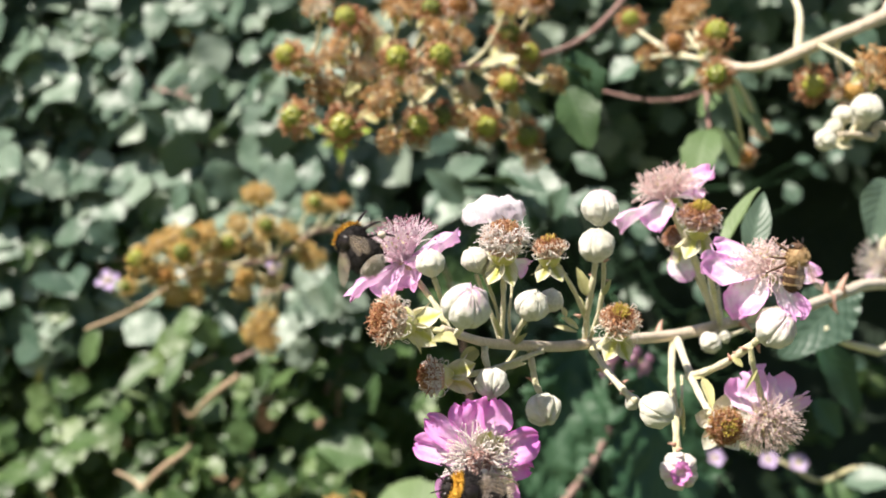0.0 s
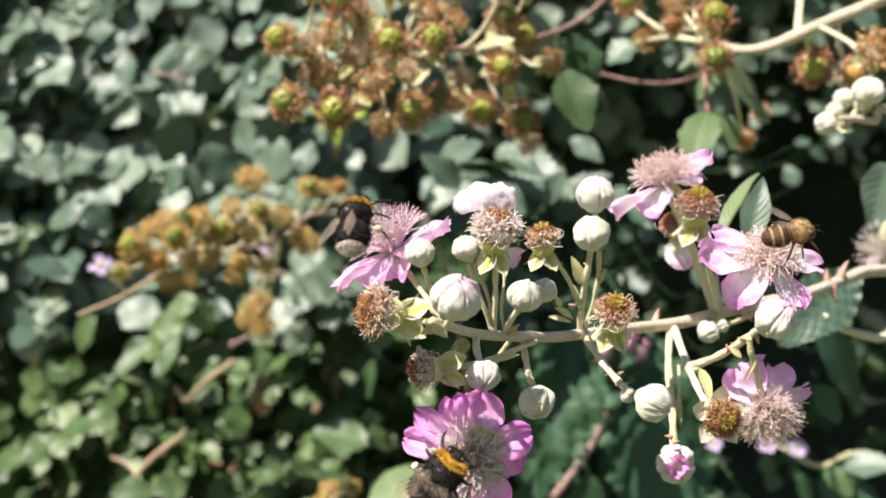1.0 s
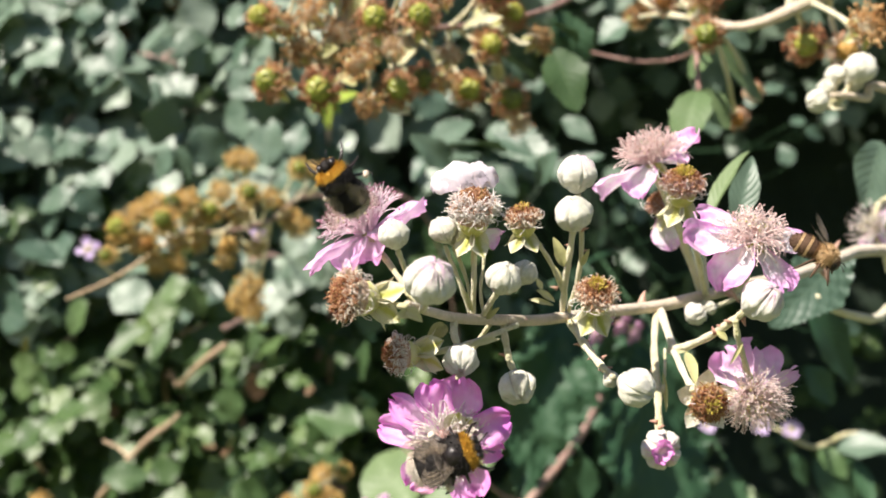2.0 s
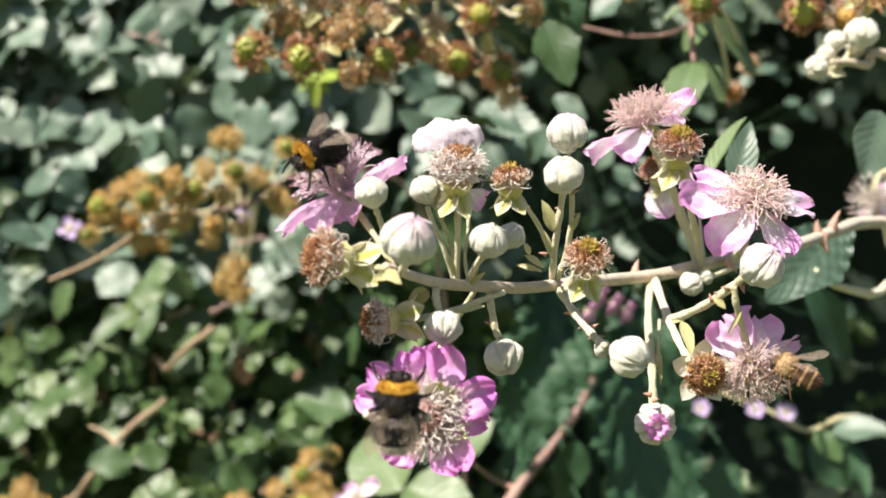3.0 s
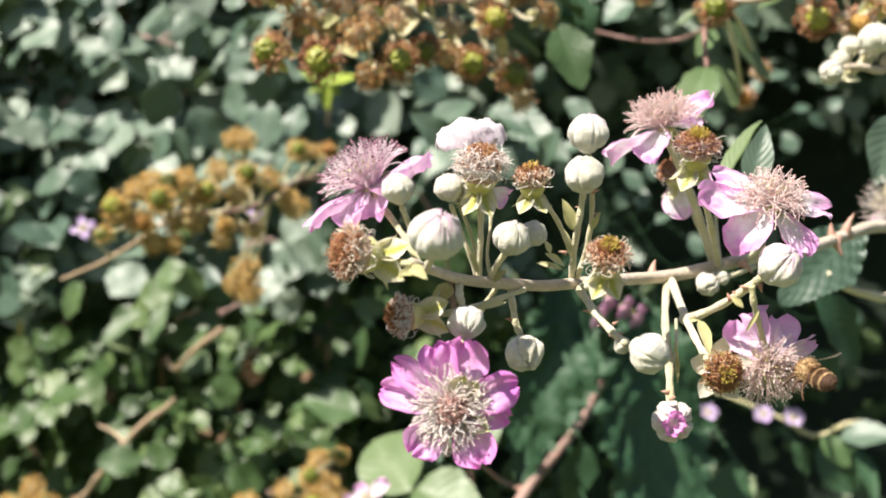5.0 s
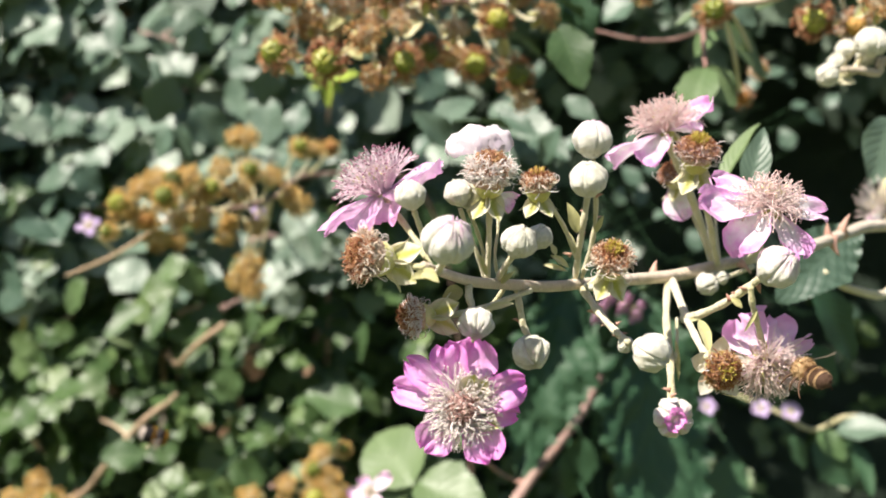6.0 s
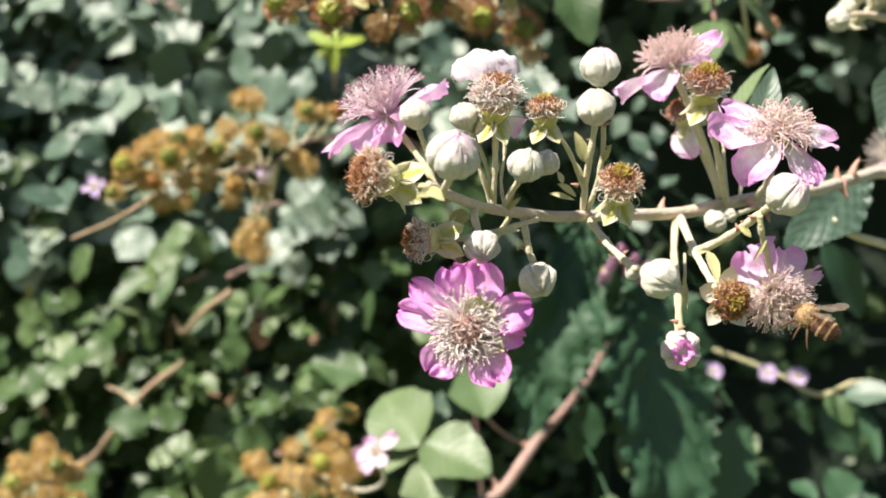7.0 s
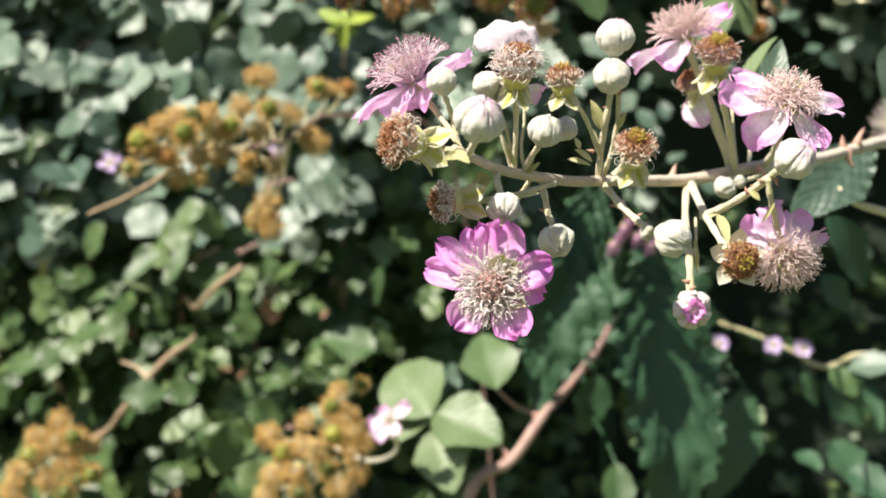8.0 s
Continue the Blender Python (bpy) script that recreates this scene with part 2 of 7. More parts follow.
M_SOIL = material("ground", plain_look([(0.3, (0.07, 0.06, 0.035)), (0.5, (0.08, 0.10, 0.035)), (0.7, (0.13, 0.15, 0.06))], 3.0, 0.9, 0.8, 0.02, fine=12.0))
# Near-black green: the deep shade behind the leaves is put into the colour.
M_CORE_SHADE = material("hedge_core", plain_look([(0.3, (0.015, 0.03, 0.018)), (0.6, (0.025, 0.045, 0.025)), (0.8, (0.05, 0.05, 0.03))], 20.0, 0.9, 1.0, 0.02))


# ---- building blocks ----
def mesh_from(name, verts, faces, mat, uvs=None, smooth=True):
    """A mesh from plain arrays; uvs: one for each vertex."""
    me = bpy.data.meshes.new(name)
    me.from_pydata([tuple(map(float, v)) for v in verts], [], [tuple(map(int, f)) for f in faces])
    for m in mat if isinstance(mat, (list, tuple)) else [mat]:
        me.materials.append(m)
    if uvs is not None:
        layer = me.uv_layers.new(name="UVMap")
        index = np.empty(len(me.loops), dtype=np.int64)
        me.loops.foreach_get("vertex_index", index)
        layer.data.foreach_set("uv", np.asarray(uvs, dtype=np.float64)[index].ravel())
    if smooth:
        me.polygons.foreach_set("use_smooth", [True] * len(me.polygons))
    return me


def part(name, me, parent, m=None, label=""):
    """One mesh object under a thing or a part, at the pose m in its parent's space."""
    ob = new(name, me)
    ob.parent = parent
    if m is not None:
        ob.matrix_basis = m
    return tagged(ob, label)


def thing(name, place, label, category, group=""):
    ob = new(name)
    ob.location = place
    ob.empty_display_size = 0.02
    return tagged(ob, label, category, group)


def smooth_line(points, steps):
    """A Catmull-Rom line through points of any number of values."""
    p = np.array(points, float)
    p = np.vstack([2 * p[0] - p[1], p, 2 * p[-1] - p[-2]])
    out = []
    for i in range(1, len(p) - 2):
        for t in np.linspace(0, 1, steps, endpoint=False):
            a, b, c, d = p[i - 1:i + 3]
            out.append(0.5 * (2 * b + (c - a) * t + (2 * a - 5 * b + 4 * c - d) * t * t + (3 * b - a - 3 * c + d) * t ** 3))
    out.append(p[-2])
    return np.array(out)


def tube_arrays(line, radii, sides=8, cap=True):
    line, radii = np.asarray(line, float), np.asarray(radii, float)
    way = np.gradient(line, axis=0)
    way /= np.linalg.norm(way, axis=1)[:, None] + 1e-12
    ref = np.array([0.0, 0.0, 1.0]) if abs(way[0][2]) < 0.9 else np.array([1.0, 0.0, 0.0])
    verts, faces = [], []
    n = len(line)
    for i in range(n):
        side = np.cross(way[i], ref)
        side /= np.linalg.norm(side) + 1e-12
        ref = np.cross(side, way[i])
        ang = np.arange(sides) * 2 * np.pi / sides
        verts.append(line[i] + radii[i] * (np.cos(ang)[:, None] * side + np.sin(ang)[:, None] * ref))
    for i in range(n - 1):
        for j in range(sides):
            k = (j + 1) % sides
            faces.append((i * sides + j, i * sides + k, (i + 1) * sides + k, (i + 1) * sides + j))
    if cap:
        faces.append(tuple(range(sides))[::-1])
        faces.append(tuple((n - 1) * sides + j for j in range(sides)))
    return np.vstack(verts), faces


def stalk(name, parent, points, r0, r1, mat, sides=8, steps=5, knots=0.0, label=""):
    """A tapered, slightly uneven stem through points in the world."""
    base = np.array(parent.matrix_world.translation if parent.parent else parent.location)
    line = smooth_line(points, steps)
    s = np.linspace(0, 1, len(line))
    radii = (r0 + (r1 - r0) * s) * (1 + knots * np.sin(s * 23.0 + r0 * 9e4) * 0.5 + knots * np.random.uniform(-0.5, 0.5, len(s)))
    verts, faces = tube_arrays(line - base, radii, sides)
    return part(name, mesh_from(name, verts, faces, mat), parent, None, label)


def merged(pieces):
    """Joins (verts, faces) pairs into one pair."""
    verts, faces, at = [], [], 0
    for v, f in pieces:
        verts.append(np.asarray(v))
        faces += [tuple(i + at for i in face) for face in f]
        at += len(v)
    return np.vstack(verts), faces


def facing(place, axis, scale=1.0, spin=0.0):
    """A pose whose z axis looks along axis and whose x axis keeps to the world's x."""
    a = Vector(axis).normalized()
    x = Vector((1, 0, 0))
    if abs(a.x) > 0.95:
        x = Vector((0, 0, 1))
    x = (x - a * x.dot(a)).normalized()
    y = a.cross(x)
    m = Matrix((x, y, a)).transposed().to_4x4()
    return Matrix.Translation(place) @ m @ pose(0, 0, 0, 0, 0, spin) @ Matrix.Scale(scale, 4)


def local(parent, m):
    return Matrix.Translation(-Vector(parent.location)) @ m


def blob_arrays(r, rings=6, sides=8, squash=1.0):
    verts, faces = [(0, 0, r * squash)], []
    for i in range(1, rings):
        a = math.pi * i / rings
        for j in range(sides):
            b = 2 * math.pi * j / sides
            verts.append((r * math.sin(a) * math.cos(b), r * math.sin(a) * math.sin(b), r * math.cos(a) * squash))
    verts.append((0, 0, -r * squash))
    for j in range(sides):
        faces.append((0, 1 + j, 1 + (j + 1) % sides))
        for i in range(rings - 2):
            a, b = 1 + i * sides + j, 1 + i * sides + (j + 1) % sides
            faces.append((a, a + sides, b + sides, b))
        last = 1 + (rings - 2) * sides
        faces.append((last + j, len(verts) - 1, last + (j + 1) % sides))
    return np.array(verts), faces


# ---- leaves ----
def leaf_arrays(length, width, rows=14, cols=8, teeth=0.06, fold=0.25, droop=0.25, wave=0.03, round_=0.45, seed=0, count=9, quilt=0.012, lump=0.0, tip=0.62):
    """An ovate toothed leaf along +y from its base, upper side +z. round_: where along the leaf it is widest."""
    rng = np.random.RandomState(seed)
    verts, uvs, faces = [], [], []
    ph = rng.uniform(0, 6, 3)
    for i in range(rows + 1):
        v = i / rows
        shape = (v / round_) ** 0.52 if v < round_ else ((1 - v) / (1 - round_)) ** tip
        half = 0.5 * width * max(shape, 0.0) * (1 + 0.04 * math.sin(v * 9 + ph[0]))
        saw = teeth * width * ((v * count) % 1.0 - 0.5) if 0.04 < v < 0.98 else 0.0
        for j in range(cols + 1):
            u = -1 + 2 * j / cols
            x = u * half + (saw * np.sign(u) if j in (0, cols) else 0)
            z = fold * abs(x) - droop * length * v * v + wave * width * math.sin(v * 11 + ph[1] + (1.3 if u > 0 else 0)) * abs(u)
            z += quilt * width * math.cos((v - 0.3 * abs(u)) * 8 * 2 * math.pi) * min(1, abs(u) * 2) * (1 - v)
            if lump:
                z += lump * width * (noise.noise((x / width * 2.6 + seed, v * length / width * 2.6, 0.4)) + 0.5 * noise.noise((x / width * 6 + seed, v * length / width * 6, 4.4))) * min(1, abs(u) * 3)
            verts.append((x, length * v * (1 - 0.15 * droop), z))
            uvs.append((0.5 + 0.5 * u, v))
    for i in range(rows):
        for j in range(cols):
            a = i * (cols + 1) + j
            faces.append((a, a + 1, a + cols + 2, a + cols + 1))
    return np.array(verts), faces, np.array(uvs)


def leaf_pose(base, tip, up):
    """Base to tip is +y; up is the side that the upper face looks to. Returns pose and length."""
    base, tip = Vector(base), Vector(tip)
    y = tip - base
    length = y.length
    y.normalize()
    z = Vector(up)
    z = (z - y * z.dot(y)).normalized()
    x = y.cross(z)
    m = Matrix((x, y, z)).transposed().to_4x4()
    return Matrix.Translation(base) @ m, length


LEAF_SEED = [0]


def leaf(parent, base, tip, width, up, mat, name="leaf", label="", **style):
    """One leaf from base to tip in the world, thick enough to have an edge."""
    LEAF_SEED[0] += 1
    m, length = leaf_pose(base, tip, up)
    droop = style.get("droop", 0.15)
    v, f, uv = leaf_arrays(length, width, seed=LEAF_SEED[0], **{**style, "droop": droop})
    n = len(v)
    thick = 0.00025
    verts = np.vstack([v, v - [0, 0, thick]])
    faces = list(f) + [tuple(i + n for i in face[::-1]) for face in f]
    me = mesh_from(name, verts, faces, mat, np.vstack([uv, uv]))
    return part(name, me, parent, local(parent, m), label)


# ---- flowers ----
def petal_mesh(length, width, cup, ruffle, seed, mat, curl=0.0, rag=1.0):
    """A crumpled petal along +y: a narrow claw, a broad blade and a worn, notched tip."""
    rng = np.random.RandomState(seed)
    rows, cols = 18, 18
    verts, uvs, faces = [], [], []
    ph = rng.uniform(0, 6.28, 5)
    notch = rng.uniform(0.02, 0.12) * rag
    roll = rng.uniform(-1.3, 0.9) * rag
    crease = rng.uniform(-0.35, 0.35)
    for i in range(rows + 1):
        v = i / rows
        if v < 0.66:
            half = 0.18 + 0.82 * math.sin(v / 0.66 * math.pi / 2) ** 1.1
        else:
            half = max(0.0, 1 - ((v - 0.66) / 0.36) ** 2.6) ** 0.5
        half *= 0.5 * width
        for j in range(cols + 1):
            u = -1 + 2 * j / cols
            edge = v ** 3
            dent = math.exp(-((u - crease) / 0.22) ** 2)
            y = length * (v - notch * edge * dent + rag * edge * (0.08 * noise.noise((u * 2.5 + seed, 3.1, 0.7)) + 0.05 * noise.noise((u * 8 + seed, 3.1, 0.7))))
            z = cup * length * v * v + 0.20 * width * u * u * math.sin(v * 2.5)
            z += ruffle * width * v * v * (math.sin(5.1 * u + ph[1]) + 0.7 * math.sin(9.3 * u + ph[2] + 3 * v))
            z -= curl * length * max(0.0, v - 0.50) ** 2 * 3
            z += roll * width * max(0.0, v - 0.66) ** 1.4 * (1 + 0.8 * math.sin(3 * u + ph[4]))
            z -= 0.10 * width * v * math.exp(-((u - crease) / 0.16) ** 2)
            z += (0.15 + 0.85 * rag) * 0.24 * width * v * noise.noise((u * 1.7 + seed, v * 2.6, 0.3))
            z += rag * width * v * (0.11 * noise.noise((u * 4 + seed, v * 5, 5.3)) + 0.05 * noise.noise((u * 9 + seed, v * 6, 2.3)))
            x = u * half * (1 + 0.07 * math.sin(9 * v + ph[3]) + 0.10 * rag * noise.noise((np.sign(u) * 3 + seed, v * 6, 1.1)))
            verts.append((x, y, z))
            uvs.append((0.5 + 0.5 * u, v))
    for i in range(rows):
        for j in range(cols):
            a = i * (cols + 1) + j
            faces.append((a, a + 1, a + cols + 2, a + cols + 1))
    return mesh_from("petal", verts, faces, mat, uvs)


def cap_mesh(w, d, h, seed, mat):
    """A petal folded over into a rounded cap."""
    verts, uvs, faces = [], [], []
    rows, cols = 10, 24
    for i in range(rows + 1):
        for j in range(cols):
            b = 2 * math.pi * j / cols
            a = radians(98 + 26 * noise.noise((2 * math.cos(b), 2 * math.sin(b), seed))) * i / rows
            n = np.array((math.sin(a) * math.cos(b), math.sin(a) * math.sin(b), math.cos(a)))
            k = 1 + 0.22 * noise.noise((n[0] * 1.9 + seed, n[1] * 1.9, n[2] * 1.9)) + 0.10 * noise.noise((n[0] * 5 + seed, n[1] * 5, n[2] * 5))
            verts.append(n * k * np.array((w, d, h)))
            uvs.append((j / cols, 0.2 + 0.75 * i / rows))
    for i in range(rows):
        for j in range(cols):
            k = (j + 1) % cols
            faces.append((i * cols + j, (i + 1) * cols + j, (i + 1) * cols + k, i * cols + k))
    return mesh_from("petal", verts, faces, mat, uvs)


def thread_arrays(p0, way, length, r, segs, hook, rng, pull=None):
    """A thin thread from p0 that bends more and more towards its end; pull leans it on the way."""
    d = np.array(way, float)
    axis = np.cross(d, rng.normal(0, 1, 3))
    axis /= np.linalg.norm(axis) + 1e-9
    turn = hook * rng.uniform(0.3, 1.3)
    line = [np.array(p0, float)]
    weights = np.linspace(0.2, 1.8, segs) / segs
    for w in weights:
        g = turn * w
        d = d * math.cos(g) + np.cross(axis, d) * math.sin(g) + axis * (axis @ d) * (1 - math.cos(g))
        if pull is not None:
            d = d + np.array(pull) / segs
        d /= np.linalg.norm(d)
        line.append(line[-1] + d * length / segs)
    return tube_arrays(line, np.linspace(r, r * 0.7, segs + 1), 3, cap=False), line[-1]


def tuft_meshes(count, r_base, length, spread0, spread1, thick, hook, seed, mat, tip_mat, tip=1.0, segs=5, even=0.07, rise=0.0, name="stamen_tuft", tip_name="anther_fringe", power=0.5):
    """Threads round a base disc, leaning from spread0 (inner) to spread1 (outer) degrees off the axis, with a head on each."""
    rng = np.random.RandomState(seed)
    threads, heads = [], []
    for i in range(count):
        q = ((i + 0.5) / count) ** power
        a = i * 2.39996 + rng.uniform(-0.25, 0.25)
        lean = radians(spread0 + (spread1 - spread0) * q + rng.normal(0, 5))
        out = np.array([math.cos(a), math.sin(a), 0])
        way = out * math.sin(lean) + np.array([0, 0, math.cos(lean)])
        arr, end = thread_arrays(out * r_base * q, way, length * (1 + rng.uniform(-2 * even, even)), thick, segs, hook, rng, (0, 0, rise) if rise else None)
        threads.append(arr)
        b, f = blob_arrays(thick * rng.uniform(1.3, 2.3) * tip, 4, 5, 0.7)
        heads.append((b + end, f))
    return mesh_from(name, *merged(threads), mat), mesh_from(tip_name, *merged(heads), tip_mat)


def wool_mesh(count, r, polar0, polar1, length, thick, hook, seed, mat, squash=0.8, up=0.0, segs=5, name="wool"):
    """Short curled threads all over a dome of radius r, between two angles off its axis; up combs them along the axis."""
    rng = np.random.RandomState(seed)
    bits = []
    c0, c1 = math.cos(radians(polar0)), math.cos(radians(polar1))
    for i in range(count):
        c = c0 + (c1 - c0) * (i + 0.5) / count
        sn = math.sqrt(max(0.0, 1 - c * c))
        a = i * 2.39996 + rng.uniform(-0.3, 0.3)
        n = np.array([sn * math.cos(a), sn * math.sin(a), c])
        way = n + rng.normal(0, 0.25, 3) + np.array([0, 0, up])
        way /= np.linalg.norm(way)
        arr, end = thread_arrays(n * r * np.array([1, 1, squash]), way, length * rng.uniform(0.6, 1.15), thick * rng.uniform(0.8, 1.25), segs, hook, rng)
        bits.append(arr)
    return mesh_from(name, *merged(bits), mat)


def sepal_mesh(length, width, bend, mat, seed=0):
    """A pointed, cupped sepal along +y."""
    verts, faces, uvs = [], [], []
    rows, cols = 7, 4
    for layer in (0, 1):
        for i in range(rows + 1):
            v = i / rows
            half = 0.5 * width * (0.55 + 0.9 * v * (1 - v) * 2) * (1 - v ** 3) + 0.0001
            for j in range(cols + 1):
                u = -1 + 2 * j / cols
                ang = bend * v
                y = length * math.sin(ang) / bend
                z = length * (1 - math.cos(ang)) / bend + 0.25 * width * u * u * (1 - v)
                verts.append((u * half, y, z - 0.00025 * layer))
                uvs.append((0.5 + 0.5 * u, v))
        at = layer * (rows + 1) * (cols + 1)
        for i in range(rows):
            for j in range(cols):
                a = at + i * (cols + 1) + j
                f = (a, a + 1, a + cols + 2, a + cols + 1)
                faces.append(f if layer == 0 else f[::-1])
    return mesh_from("sepal", verts, faces, mat, uvs)


def cup_mesh(r, h, mat, name="calyx"):
    """The cup under a flower: closed, widening upward to z = 0."""
    line = [(0, 0, -h), (0, 0, -h * 0.75), (0, 0, -h * 0.4), (0, 0, -h * 0.1), (0, 0, h * 0.12)]
    v, f = tube_arrays(line, [r * 0.35, r * 0.75, r, r * 0.95, r * 0.5], 10)
    return mesh_from(name, v, f, mat)


SEPAL_BACK = sepal_mesh(1.0, 0.80, -0.5, M_SEPAL)
SEPAL_FLAT = sepal_mesh(1.0, 0.85, 0.7, M_SEPAL)
SEPAL_CREAM = sepal_mesh(1.0, 0.80, 0.9, M_BUD)


def turned(angle, lean, z=0.0):
    """Puts a +y piece at angle round z, raised by lean degrees."""
    return pose(0, 0, z, 0, 0, angle - 90) @ pose(0, 0, 0, lean, 0, 0)


def flower(parent, place, axis, size, petals, mat, tuft, seed, label="", sepal_lean=-35, sepals=True, threads=None, tips=None, cup=0.16, dome=0.0, rag=1.0):
    """An open bramble flower. petals: rows of angle, length, width, lean, curl and perhaps a twist (lengths in units of size)."""
    threads, tips = threads or M_FILAMENT, tips or M_ANTHER
    ob = part("flower", cup_mesh(size * cup, size * cup * 1.7, M_CALYX, "flower"), parent, local(parent, facing(place, axis)), label)
    for k, (angle, length, width, lean, curl, *twist) in enumerate(petals):
        me = petal_mesh(length * size, width * size, 0.12, 0.05, seed * 31 + k, mat, curl, rag)
        part("petal", me, ob, turned(angle, lean, 0.03 * size * (k % 2)) @ pose(0, 0, 0, 0, sum(twist), 0) @ Matrix.Translation((0, 0.08 * size, 0)))
    count, length, s0, s1, hook, thick, tip = tuft
    th, hd = tuft_meshes(count, size * 0.2, length * size, s0, s1, thick, hook, seed, threads, tips, tip, 6)
    part("stamen_tuft", th, ob)
    part("anther_fringe", hd, ob)
    if dome:
        part("pistil_dome", wool_mesh(240, size * dome, 0, 100, size * 0.20, 0.00012, 2.4, seed + 8, M_DOME, 1.0, 0.1, 4, "pistil_dome"), ob, pose(0, 0, size * 0.22))
        part("receptacle", mesh_from("receptacle", *blob_arrays(size * dome, 7, 10), M_DOME), ob, pose(0, 0, size * 0.22))
        rng = np.random.RandomState(seed + 40)
        knobs = []
        for i in range(60):
            c, a = 1 - 0.95 * (i + 0.5) / 60, i * 2.39996
            way = np.array((math.sqrt(1 - c * c) * math.cos(a), math.sqrt(1 - c * c) * math.sin(a), c))
            b, f = blob_arrays(size * rng.uniform(0.022, 0.046), 5, 6)
            knobs.append((b + way * size * dome * rng.uniform(1.0, 1.32), f))
        part("carpels", mesh_from("carpels", *merged(knobs), M_DOME), ob, pose(0, 0, size * 0.22))
    else:
        st, sh = tuft_meshes(70, size * 0.13, length * size * 0.6, 0, 40, 0.00008, 0.3, seed + 7, threads, M_CALYX, 1.2, 4, name="style_cone", tip_name="stigma_cone")
        part("style_cone", st, ob)
        part("stigma_cone", sh, ob)
    if sepals:
        for k in range(5):
            part("sepal", SEPAL_BACK, ob, turned(k * 72 + 20, sepal_lean, -0.02 * size) @ Matrix.Translation((0, 0.1 * size, 0)) @ Matrix.Scale(size * 0.42, 4))
    return ob


def spent_flower(parent, place, axis, size, seed, pale=0.5, sepal_lean=-30, tall=1.0, core=0.0, label="", sepals=(0, 72, 144, 216, 288), sepal_size=1.0, fleece=None, sepal=None):
    """A withered flower head: a cap of rust wool over a wall of cream curled threads, yellowish styles in some middles."""
    ob = part("spent_flower", cup_mesh(size * 0.60, size * 0.80, M_CALYX, "spent_flower"), parent, local(parent, facing(place, axis)), label)
    part("core", mesh_from("core", *blob_arrays(size * 0.66, 8, 12, 0.9 * tall), M_WOOL_CORE), ob, pose(0, 0, size * 0.05))
    part("cream_wool", wool_mesh(int(210 + 190 * pale), size * 0.60, 60, 104, size * 0.52 * tall, 0.000095, 1.6, seed, fleece or M_TAN, 0.9 * tall, 1.9, 7, "cream_wool"), ob)
    part("rust_wool", wool_mesh(360, size * 0.66, 0 if core < 0.3 else 12, 74, size * 0.40, 0.00010, 2.6, seed + 3, M_RUST, 0.95 * tall, 0.2, 5, "rust_wool"), ob)
    part("tawny_wool", wool_mesh(70, size * 0.66, 0, 40, size * 0.34, 0.00010, 2.4, seed + 4, M_RUST_PALE, 0.95 * tall, 0.2, 4, "tawny_wool"), ob)
    if core > 0:
        part("style_cone", wool_mesh(int(90 * core), size * 0.62, 0, 26, size * 0.42, 0.00013, 0.8, seed + 5, M_STYLE, 1.0 * tall, 0.8, 3, "style_cone"), ob)
    part("stray_threads", wool_mesh(int(16 + 14 * pale), size * 0.66, 55, 115, size * 0.75, 0.00008, 4.6, seed + 9, M_FILAMENT, 0.9, 0.1, 9, "stray_threads"), ob)
    for a in sepals:
        part("sepal", sepal or SEPAL_FLAT, ob, turned(a + 15, sepal_lean, -size * 0.32) @ Matrix.Translation((0, size * 0.30, 0)) @ Matrix.Scale(size * 1.15 * sepal_size, 4))
    return ob


def bud_sepal_mesh(mat, seed):
    """One of the five felted lobes that close a bud of radius 1 round +z."""
    verts, faces, uvs = [], [], []
    rows, cols = 20, 14
    for i in range(rows + 1):
        a = math.pi * (0.995 - 0.992 * i / rows)
        top = max(0.0, math.cos(a))
        for j in range(cols + 1):
            u = -1 + 2 * j / cols
            b = u * math.pi / 5 * 1.03
            r = 0.86 + 0.15 * math.sqrt(max(0.0, 1 - u * u)) + 0.10 * noise.noise((u * 1.3 + seed, a * 1.8, 3.0 + seed)) + 0.05 * noise.noise((u * 4, a * 4.5, 8.0 + seed))
            for k in range(3):
                fold = -0.62 + 0.62 * k + 0.22 * math.sin(seed * (k + 1) + 1.6 * a)
                r -= (0.04 + 0.05 * top) * math.exp(-((u - fold) / 0.09) ** 2) * max(0.0, top + 0.1 * (k - 1))
            r -= 0.16 * math.exp(-(a / 0.22) ** 2)
            zz = math.cos(a) * (0.84 + 0.16 * top ** 4)
            verts.append((r * math.sin(a) * math.sin(b), r * math.sin(a) * math.cos(b), r * zz))
            uvs.append((0.5 + u / 2, i / rows))
    for i in range(rows):
        for j in range(cols):
            k = i * (cols + 1) + j
            faces.append((k, k + 1, k + cols + 2, k + cols + 1))
    return mesh_from("bud_sepal", verts, faces, mat, uvs)


BUD_SEPALS = [bud_sepal_mesh(M_BUD, k * 3.7) for k in range(5)]
ROSY_SEPALS = [bud_sepal_mesh(M_BUD_ROSY, k * 3.7) for k in range(5)]
BUD_CORE = mesh_from("bud", *blob_arrays(0.82, 10, 14, 0.84), M_BUD)
BUD_TIP = petal_mesh(0.9, 0.7, 0.3, 0.12, 5, M_PINK)
BUD_NECK = cup_mesh(0.50, 0.40, M_BUD, "neck")


